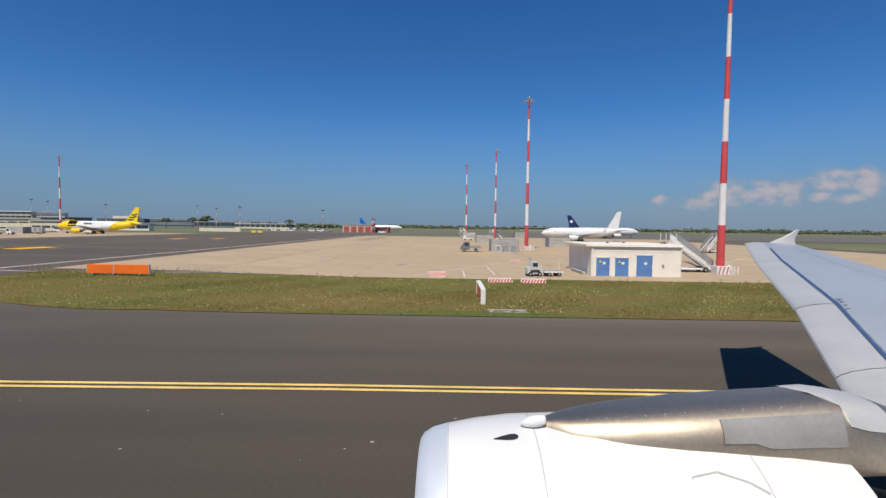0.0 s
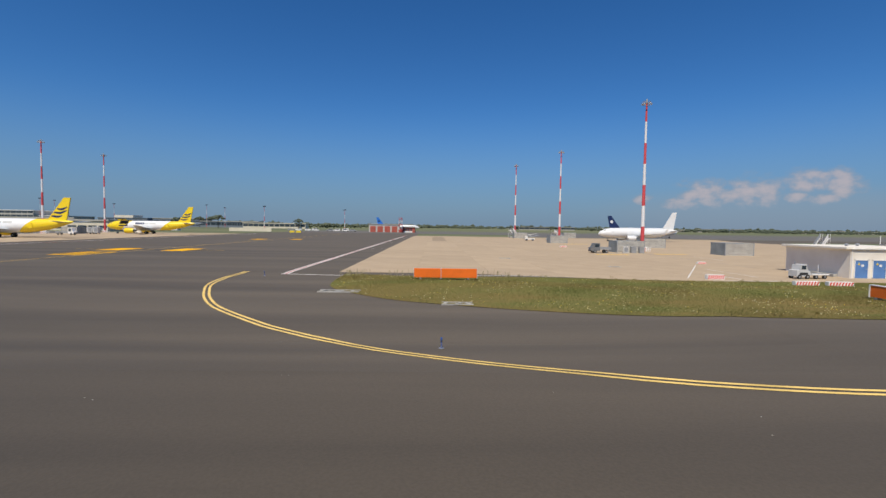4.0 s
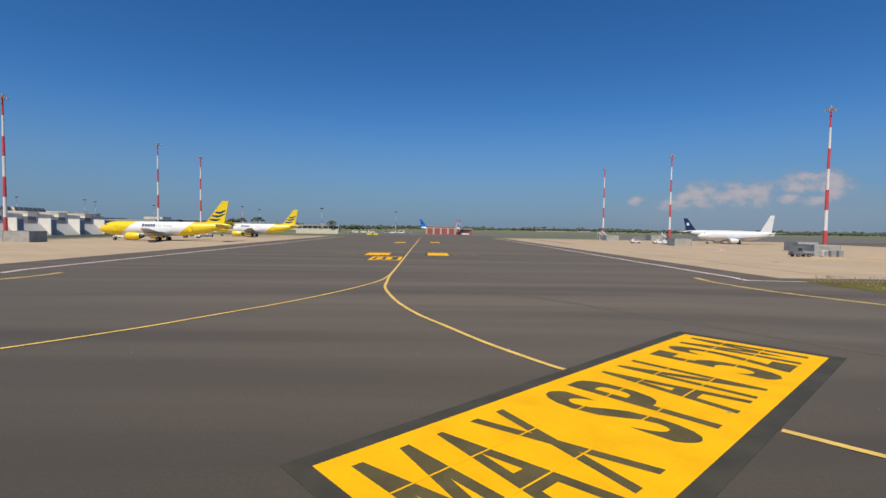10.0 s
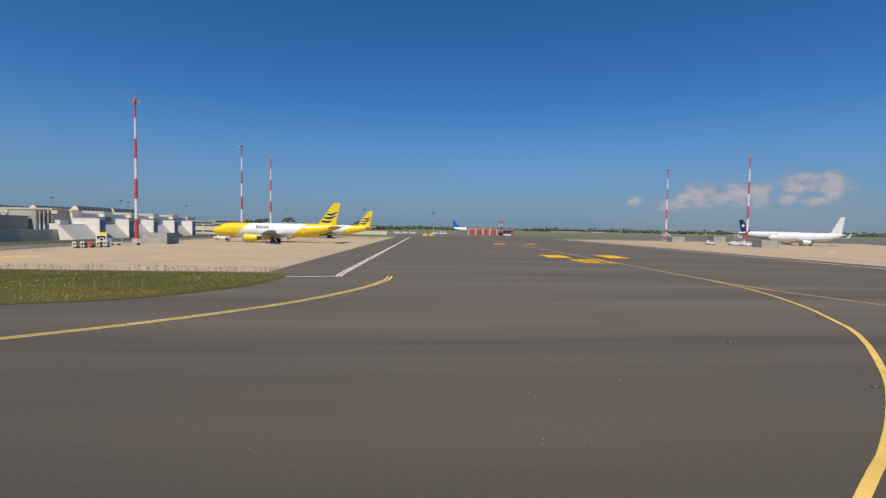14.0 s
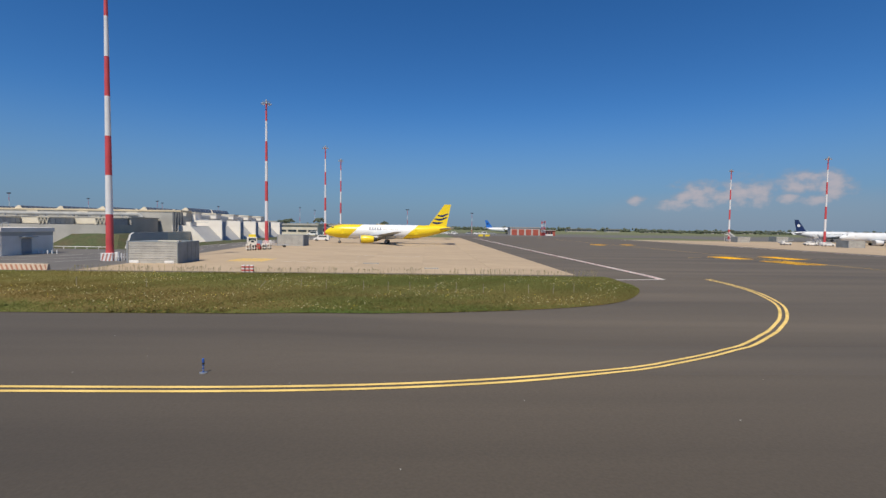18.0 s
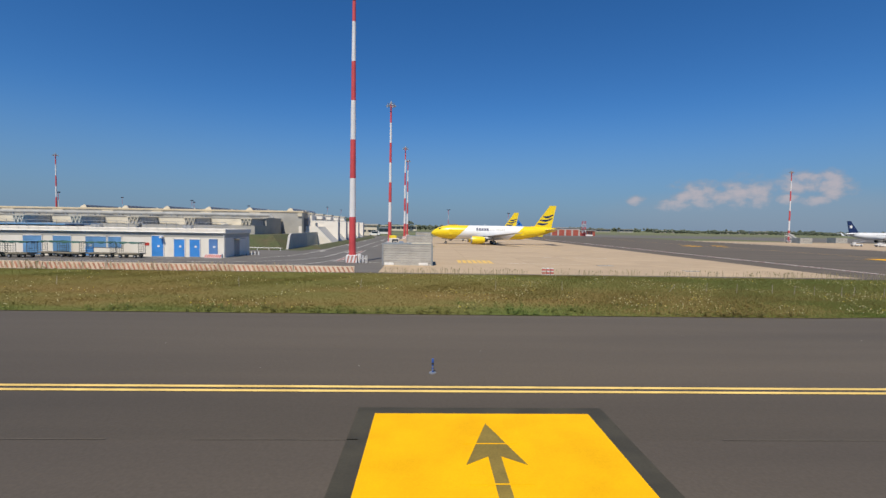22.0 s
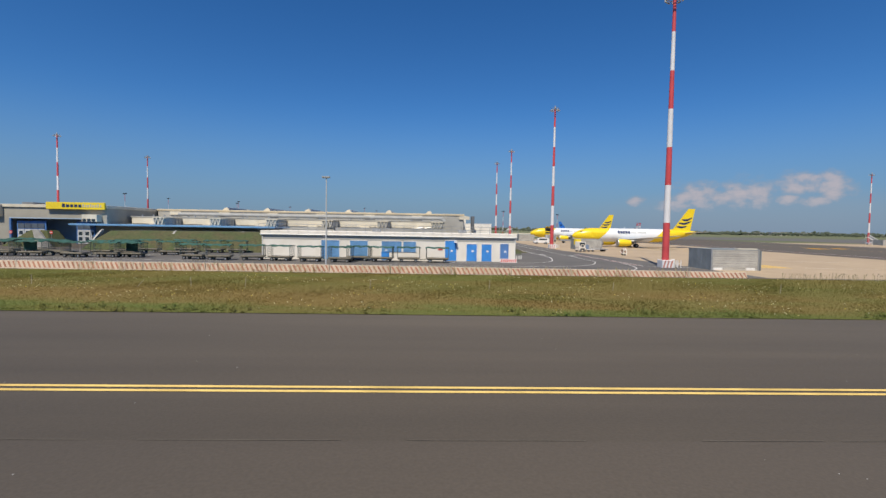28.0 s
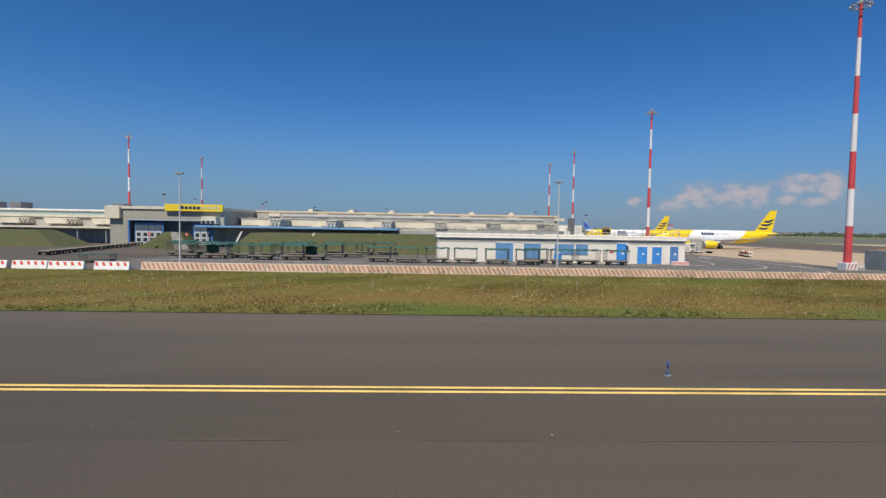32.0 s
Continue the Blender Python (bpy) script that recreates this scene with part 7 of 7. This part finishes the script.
# ---- fire station ----
fs = thing("fire_station", (-37.5, 345.0, 0), "low red fire station with white framed garage doors", "building")
part("garage_wall", bx(B(), 0, 21.5, 0, 12, 0, 5.5), material("pale_grey_frame", (0.50, 0.47, 0.44), 0.8), fs)
part("side_wall", bx(B(), 21.5, 33.0, 1, 12, 0, 3.7), BRICKRED, fs)
part("side_roof", bx(B(), 21.5, 33.6, 0.4, 12.4, 3.7, 4.2), GREYCLAD, fs)
part("garage_roof", bx(B(), -0.4, 21.9, -0.4, 12.4, 5.5, 5.9), GREYCLAD, fs)
for k in range(4):
    d = part("garage_door", bx(B(), 1.0 + 5.15 * k, 4.9 + 5.15 * k, -0.15, 0, 0, 4.3), BRICKRED, fs, "red garage door")
    for j in range(4):
        part("door_panel", bx(B(), 1.2 + 5.15 * k, 4.7 + 5.15 * k, -0.2, -0.15, 0.15 + 1.03 * j, 1.05 + 1.03 * j), BRICKRED, d)
for k in range(3):
    part("window", bx(B(), 25.8 + 1.9 * k, 27.2 + 1.9 * k, 0.9, 1.0, 1.1, 2.8), PANE, fs)
part("white_porch", bx(B(), 25.2, 31.0, 0.3, 0.98, 0, 1.0), CLEANWHITE, fs)


# ---- far terminals and sheds ----
def far_building(x0, x1, y, d, floors, h, wall_m, roof_m, label, bay=6.0, glass=0.5):
    t = thing("terminal_building", (x0, y, 0), label, "building")
    w = x1 - x0
    part("wall", bx(B(), 0, w, 0, d, 0, h), wall_m, t)
    part("roof", bx(B(), -0.6, w + 0.6, -0.6, d + 0.6, h, h + 0.7), roof_m, t)
    fh = h / floors
    for f in range(floors):
        n = max(1, int(w / bay))
        for k in range(n):
            win = part("window", bx(B(), w * k / n + 0.4, w * (k + 1) / n - 0.4, -0.12, 0, fh * f + fh * 0.35, fh * f + fh * (0.35 + glass)), PANE, t)
            if w / n > 4:
                part("mullion", bx(B(), w * (k + 0.5) / n - 0.08, w * (k + 0.5) / n + 0.08, -0.2, -0.12, fh * f + fh * 0.35, fh * f + fh * (0.35 + glass)), STEEL, win)
    return t


far_building(-520, -418, 520, 50, 4, 15.5, GREYCLAD, CLEANWHITE, "distant pale grey terminal with long dark window bands")
far_building(-418, -385, 525, 40, 2, 10, SLATE, CLEANWHITE, "distant grey terminal pier")
low_block = far_building(-405, -345, 600, 30, 2, 9.6, SLATE, SLATE, "distant slate grey airport block with cream top", 6.0, 0.25)
part("roof_storey", bx(B(), 17, 40, 4, 24, 10.3, 13.4, 0.05), CREAM, low_block, "set-back cream roof storey")
far_building(-338, -280, 600, 30, 2, 9.8, SLATE, GREYCLAD, "distant slate grey airport block", 6.0, 0.25)
far_building(-276, -205, 590, 20, 1, 7.0, SLATE, GREYCLAD, "distant grey shed with pale roof")
far_building(-212, -140, 560, 14, 1, 5.5, CREAM, CREAM, "distant low cream shed")
far_building(-300, -150, 300, 5, 1, 3.6, CLEANWHITE, STEEL, "white covered walkway behind the parked jets", 8)
far_building(-172, -152, 240, 12, 1, 5.0, CREAM, GREYCLAD, "low tan office block beyond the loading bays", 5.0, 0.2)
far_building(-200, -176, 250, 12, 2, 6.0, CREAM, GREYCLAD, "low tan office block beyond the loading bays", 5.0, 0.2)
for k in range(9):
    x = 180 + k * 95
    far_building(x, x + random.uniform(25, 60), 950 + 40 * (k % 3), 15, 1, random.uniform(4, 7), GREYCLAD if k % 2 else TANCLAD, TANCLAD, "distant low farm building at the airfield edge", 9)
bw = B()
bx(bw, -118, -92, 300, 300.3, 0, 2.2)
tagged(link("blast_wall", bw, CREAM), "low cream perimeter wall behind the taxiway", "wall", kind="structure")
for x in (-68, -64.5):
    t = thing("taxiway_sign", (x, 262, 0), "small yellow taxiway sign on the grass", "taxiway sign", "small yellow taxiway signs")
    part("panel", bx(B(), -1.3, 1.3, -0.1, 0.1, 0.25, 1.3, 0.02), SIGNBOARD, t)
    part("leg", bx(bx(B(), -1.0, -0.9, -0.1, 0.1, 0, 0.25), 0.9, 1.0, -0.1, 0.1, 0, 0.25), STEEL, t)


# ---- distant trees ----
def tree_band(name, label, x0, x1, y0, y1, count, h0, h1, seed):
    rng = np.random.default_rng(seed)
    verts, faces = [], []
    base = np.array([(0, 0, 1), (0.9, 0, 0.2), (0.28, 0.85, 0.25), (-0.73, 0.53, 0.15), (-0.73, -0.53, 0.2), (0.28, -0.85, 0.1), (0, 0, -0.8)], float)
    tri = [(0, 1, 2), (0, 2, 3), (0, 3, 4), (0, 4, 5), (0, 5, 1), (6, 2, 1), (6, 3, 2), (6, 4, 3), (6, 5, 4), (6, 1, 5)]
    for _ in range(count):
        x, y = rng.uniform(x0, x1), rng.uniform(y0, y1)
        h = rng.uniform(h0, h1) * (0.7 + 0.5 * noise.noise((x * 0.006, y * 0.01, seed)))
        for _ in range(5):
            r = h * rng.uniform(0.22, 0.42)
            c = np.array((x + rng.normal() * h * 0.35, y + rng.normal() * h * 0.3, h * rng.uniform(0.3, 0.85)))
            n = len(verts)
            verts += (base * rng.uniform(0.7, 1.2, (7, 1)) * (r * 1.2, r, r) + c).tolist()
            faces += [(a + n, b + n, d + n) for a, b, d in tri]
    me = bpy.data.meshes.new(name)
    me.from_pydata(verts, [], faces)
    me.materials.append(LEAF)
    return tagged(new(name, me), label, "trees", kind="stuff")


tree_band("tree_line", "dark green line of distant trees along the horizon", -1500, 1900, 1150, 1400, 2600, 5, 12, 1)
tree_band("tree_line", "dark green line of distant trees beyond the runway", 300, 1500, 800, 900, 700, 4, 8, 2)
tree_band("tree_line", "dark green line of trees behind the far terminals", -900, -100, 680, 760, 300, 6, 12, 3)


def pine(at, h):
    t = thing("umbrella_pine", at, "distant umbrella pine with a flat dark crown", "tree", "distant pines")
    part("trunk", tube(B(), (0, 0, 0), (0.3, 0, h * 0.75), 0.4, 0.22, 8), BARK, t)
    rng = np.random.default_rng(int(h * 10))
    bm = B()
    for _ in range(60):
        a, r = rng.uniform(0, 6.28), h * 0.42 * math.sqrt(rng.uniform(0, 1))
        m = Matrix.Translation((r * math.cos(a), r * math.sin(a), h * (0.9 - 0.25 * (r / (h * 0.42)) ** 2) + rng.normal() * 0.3)) @ Matrix.Diagonal((1, 1, 0.6, 1))
        bmesh.ops.create_icosphere(bm, subdivisions=1, radius=h * rng.uniform(0.06, 0.11), matrix=m)
    part("crown", bm, LEAF, t)
    for k in range(4):
        part("limb", tube(B(), (0.3, 0, h * 0.6), (h * 0.25 * math.cos(k * 1.6), h * 0.25 * math.sin(k * 1.6), h * 0.85), 0.14, 0.06, 6), BARK, t)


for x, y, h in ((-205, 480, 14), (-262, 560, 13), (-240, 470, 11), (-275, 620, 15), (-148, 560, 12)):
    pine((x, y, 0), h)

# ---- apron slabs ----
def slab_mesh(w, d):
    bm = B()
    bx(bm, -w / 2, w / 2, -d / 2, d / 2, 0.0, 0.014, 0.004)
    me = bpy.data.meshes.new("concrete_slab")
    bm.to_mesh(me)
    bm.free()
    me.materials.append(CONCRETE)
    return me


def apron(x0, x1, y0, y1, size, near, label):
    base = sheet("pavement", [(x0, y0), (x1, y0), (x1, y1), (x0, y1)], 0.005, JOINT, label, "apron")
    nx, ny = int(round((x1 - x0) / size)), int(round((y1 - y0) / size))
    w, d = (x1 - x0) / nx, (y1 - y0) / ny
    me = slab_mesh(w - 0.03, d - 0.03)
    rest = B()
    for j in range(ny):
        for i in range(nx):
            x, y = x0 + w * (i + 0.5), y0 + d * (j + 0.5)
            if y < near:
                ob = new("concrete_slab", me)
                a, b = float(lift(x - w / 2, y)), float(lift(x + w / 2, y))
                ob.matrix_basis = pose(x, y, 0.003 + max(float(lift(x, y)), (a + b) / 2), 0, math.degrees(math.atan2(a - b, w)))
                ob.parent = base
            else:
                bx(rest, x - w / 2 + 0.015, x + w / 2 - 0.015, y - d / 2 + 0.015, y + d / 2 - 0.015, 0.0, 0.016)
    for v in rest.verts:
        v.co.z += float(lift(v.co.x, v.co.y))
    far = link("concrete_slabs", rest, CONCRETE)
    far.parent = base
    tagged(far, "far pale concrete slabs", kind="stuff")


apron(-136.5, -82.0, 47.6, 228.0, 7.5, 215, "pale tan concrete aircraft stand")
apron(-0.3, 142.0, 46.9, 228.0, 7.5, 150, "pale tan concrete aircraft stand")


# ---- grass ----
def inside(poly, x, y):
    c = np.zeros(len(x), bool)
    px, py = np.array(poly).T
    j = len(px) - 1
    for i in range(len(px)):
        hit = ((py[i] > y) != (py[j] > y)) & (x < (px[j] - px[i]) * (y - py[i]) / (py[j] - py[i] + 1e-12) + px[i])
        c ^= hit
        j = i
    return c


def wave(x, y):
    return (np.sin(x * 0.31 + 1.7 * np.sin(y * 0.23)) + np.sin(x * 0.117 + y * 0.41 + 2) + np.sin(x * 0.83 - y * 0.57)) / 3


def grass(name, label, poly, x0, x1, y0, y1, count, seed, paint=BLADES, ease=0.0):
    rng = np.random.default_rng(seed)
    x, y = rng.uniform(x0, x1, count), rng.uniform(y0, y1, count)
    keep = inside(poly, x, y)
    if ease:
        keep &= rng.random(count) < (x - x0) / ease
    x, y = x[keep], y[keep]
    n = len(x)
    h = 0.025 + 0.035 * rng.random(n) + 0.035 * np.clip(wave(x, y) + 0.2, 0, 1) + 0.10 * (rng.random(n) < 0.006)
    a = rng.uniform(0, 2 * np.pi, n)
    w = rng.uniform(0.007, 0.018, n) * (0.8 + h * 2)
    lx, ly = rng.normal(0, 1.1, n) * h, rng.normal(0, 1.1, n) * h + 0.2 * h
    v = np.zeros((n, 5, 3))
    dx, dy = np.cos(a) * w, np.sin(a) * w
    for k, (f, s) in enumerate(((0, -1), (0, 1), (0.6, 0.75), (1.0, 0), (0.6, -0.75))):
        v[:, k, 0] = x + s * dx + lx * f * f
        v[:, k, 1] = y + s * dy + ly * f * f
        v[:, k, 2] = 0.02 + h * f + lift(x, y)
    me = bpy.data.meshes.new(name)
    me.vertices.add(n * 5)
    me.vertices.foreach_set("co", v.ravel())
    me.loops.add(n * 5)
    me.loops.foreach_set("vertex_index", np.arange(n * 5, dtype=np.int32))
    me.polygons.add(n)
    me.polygons.foreach_set("loop_start", np.arange(0, n * 5, 5, dtype=np.int32))
    me.update(calc_edges=True)
    me.materials.append(paint)
    return tagged(new(name, me), label, "grass", kind="stuff")


def flowers(name, label, poly, x0, x1, y0, y1, count, seed, low):
    rng = np.random.default_rng(seed)
    x, y = rng.uniform(x0, x1, count), rng.uniform(y0, y1, count)
    keep = inside(poly, x, y) & (wave(x * 1.7 + 9, y * 1.3) > low)
    verts, faces = [], []
    for px, py in zip(x[keep], y[keep]):
        r, z = rng.uniform(0.018, 0.045), lift(px, py) + rng.uniform(0.12, 0.24)
        n = len(verts)
        verts += [(px - r, py, z), (px + r, py, z), (px, py - r, z + 0.01), (px, py + r, z + 0.01), (px, py, z + r * 0.9), (px, py, z - r * 0.6)]
        faces += [tuple(q + n for q in f) for f in ((0, 2, 4), (2, 1, 4), (1, 3, 4), (3, 0, 4), (2, 0, 5), (1, 2, 5), (3, 1, 5), (0, 3, 5))]
    me = bpy.data.meshes.new(name)
    me.from_pydata(verts, [], faces)
    me.materials.append(FLOWERS)
    return tagged(new(name, me), label, "flowers", kind="stuff")


grass("grass", "rough dry grass on the long verge", LEFT, -252, -79, 23.3, 47, 560000, 5)
grass("grass", "fresh green grass at the tip of the long verge", LEFT, -122, -79, 23.3, 47, 520000, 25, FRESHBLADES, 25.0)
grass("grass", "lush flowering grass beside the apron", RIGHT, 0, 90, 23.6, 46.8, 330000, 6, LUSHBLADES)
flowers("wild_flowers", "scattered pale yellow wild flowers in the long verge", LEFT, -250, -80, 23.6, 46, 6500, 7, 0.12)
flowers("wild_flowers", "white and yellow wild flowers at the tip of the verge", LEFT, -126, -81, 24, 45, 2200, 17, 0.1)
flowers("wild_flowers", "scattered yellow and white wild flowers by the apron", RIGHT, 0, 88, 24.2, 46, 5200, 8, 0.0)


def weeds(name, label, x0, x1, y0, y1, count, seed, poly=None):
    rng = np.random.default_rng(seed)
    verts, faces = [], []
    for _ in range(count):
        cx, cy, s = rng.uniform(x0, x1), y0 + (y1 - y0) * rng.uniform(0, 1) ** 1.6, rng.uniform(0.15, 0.5)
        if noise.noise((cx * 0.16, 3.1, seed)) < -0.05:
            continue
        if poly and not inside(poly, np.array([cx]), np.array([cy]))[0]:
            continue
        for _ in range(28):
            a, r = rng.uniform(0, 6.28), rng.uniform(0.05, 0.5) * s
            x, y, z, q = cx + r * math.cos(a), cy + r * math.sin(a), lift(cx, cy) + rng.uniform(0.1, 0.75) * s, rng.uniform(0.03, 0.08)
            n = len(verts)
            b = rng.uniform(0, 6.28)
            verts += [(x - q * math.cos(b), y - q * math.sin(b), z - q * 0.3), (x + q * 0.4 * math.sin(b), y - q * 0.4 * math.cos(b), z), (x + q * math.cos(b), y + q * math.sin(b), z + q * 0.6), (x - q * 0.4 * math.sin(b), y + q * 0.4 * math.cos(b), z + 0.1 * q)]
            faces.append((n, n + 1, n + 2, n + 3))
    me = bpy.data.meshes.new(name)
    me.from_pydata(verts, [], faces)
    me.materials.append(WEEDLEAF)
    return tagged(new(name, me), label, "weeds", kind="stuff")


weeds("weeds", "leafy green weeds along the taxiway edge", -225, -86, 23.6, 25.2, 620, 9, LEFT)
weeds("weeds", "thick green weeds at the tip of the verge", -126, -82, 23.6, 29.5, 260, 19, LEFT)
weeds("weeds", "leafy green weeds along the apron verge", 10, 60, 24.3, 26, 24, 10, RIGHT)
weeds("weeds", "tall weeds growing against the concrete barriers", -190, -136, 46.4, 47.2, 60, 11)


def reeds(name, label, x0, x1, y0, y1, count, seed, low, high):
    """Thin dry stalks, each with a feathery head."""
    rng = np.random.default_rng(seed)
    verts, faces = [], []
    for _ in range(count):
        x, y, h = rng.uniform(x0, x1), rng.uniform(y0, y1), rng.uniform(low, high)
        if noise.noise((x * 0.35, y, seed)) < -0.15:
            continue
        dx, dy = rng.normal() * 0.12 * h, rng.normal() * 0.12 * h
        a = rng.uniform(0, 3.14)
        for w0, z0, z1, w1 in ((0.010, 0, 0.75, 0.008), (0.010, 0.70, 0.85, 0.035), (0.035, 0.85, 1.0, 0.004)):
            n = len(verts)
            for ww, f in ((-w0, z0), (w0, z0), (w1, z1), (-w1, z1)):
                verts.append((x + dx * f + ww * math.cos(a), y + dy * f + ww * math.sin(a), h * f))
            faces.append((n, n + 1, n + 2, n + 3))
    me = bpy.data.meshes.new(name)
    me.from_pydata(verts, [], faces)
    me.materials.append(REEDS)
    return tagged(new(name, me), label, "reeds", kind="stuff")


reeds("dry_reeds", "dry brown reeds along the edge of the concrete apron", -131, -80.5, 45.3, 47.2, 1000, 12, 0.25, 0.75)
reeds("dry_reeds", "dry brown reeds against the weathered barriers", -200, -140, 46.5, 47.15, 1100, 17, 0.4, 1.0)
reeds("dry_reeds", "dry stalks beside the orange sign", 0.5, 16, 42.6, 44.4, 300, 18, 0.25, 0.7)
weeds("weeds", "tall weeds by the orange sign", 0, 16, 42.3, 44.2, 36, 13)
weeds("weeds", "leafy weeds along the edge of the eastern stand", 16, 90, 45.8, 46.6, 70, 23)
weeds("weeds", "scattered leafy weeds in the long verge", -230, -84, 26, 45, 26, 14, LEFT)

# pale chips and dark stains on the asphalt
rng = np.random.default_rng(15)
bm = B()
for _ in range(12):
    x, y, r = rng.uniform(15, 40), rng.uniform(7.5, 11.5), rng.uniform(0.008, 0.022)
    bx(bm, x - r * 1.6, x + r * 1.6, y - r, y + r, lift(x, y), lift(x, y) + 0.008)
for _ in range(120):
    x, y, r = rng.uniform(-230, 40), rng.uniform(6, 19.5), rng.uniform(0.005, 0.014)
    bx(bm, x - r, x + r, y - r, y + r, lift(x, y), lift(x, y) + 0.008)
tagged(link("loose_chips", bm, PIT), "small pale stone chips lying on the asphalt", "chips", kind="stuff")
seal = material("bitumen_seal", (0.076, 0.062, 0.046), 0.85, vary=0.15, scale=1.0)
for pts in ([(-60, 33), (-40, 33.4), (-20, 32.8)],):
    marking("bitumen_seam", [(pts, 0)], seal, "dark bitumen seam between asphalt lanes", 0.05, 0.004)
marking("tyre_mark", [([(-30.5, 33), (-26.5, 27.5), (-22.5, 20.8), (-19.0, 16.2), (-16.5, 13.5)], 0)], TYREMARK, "faint dark curved tyre mark on the asphalt", 0.4, 0.006)
# pale scar where an asphalt patch ends
scar = material("scraped_asphalt", (0.108, 0.091, 0.070), 0.9, vary=0.15, scale=0.8, grain=12, second=(0.088, 0.073, 0.055))
marking("asphalt_scar", [([(-113.3, 7.2), (-113.15, 8.2), (-112.9, 9.35)], 0), ([(-112.9, 9.38), (-112.3, 9.38)], 0)] , scar, "pale scraped end of an asphalt patch", 0.07, 0.012)
marking("asphalt_scar", [([(-112.9 - 5.0 * k, 9.52), (-112.9 - 5.0 * k - random.uniform(2.2, 5.0), 9.52)], 0) for k in range(26)], scar, "pale worn seam along the edge of an asphalt patch", 0.035, 0.012)
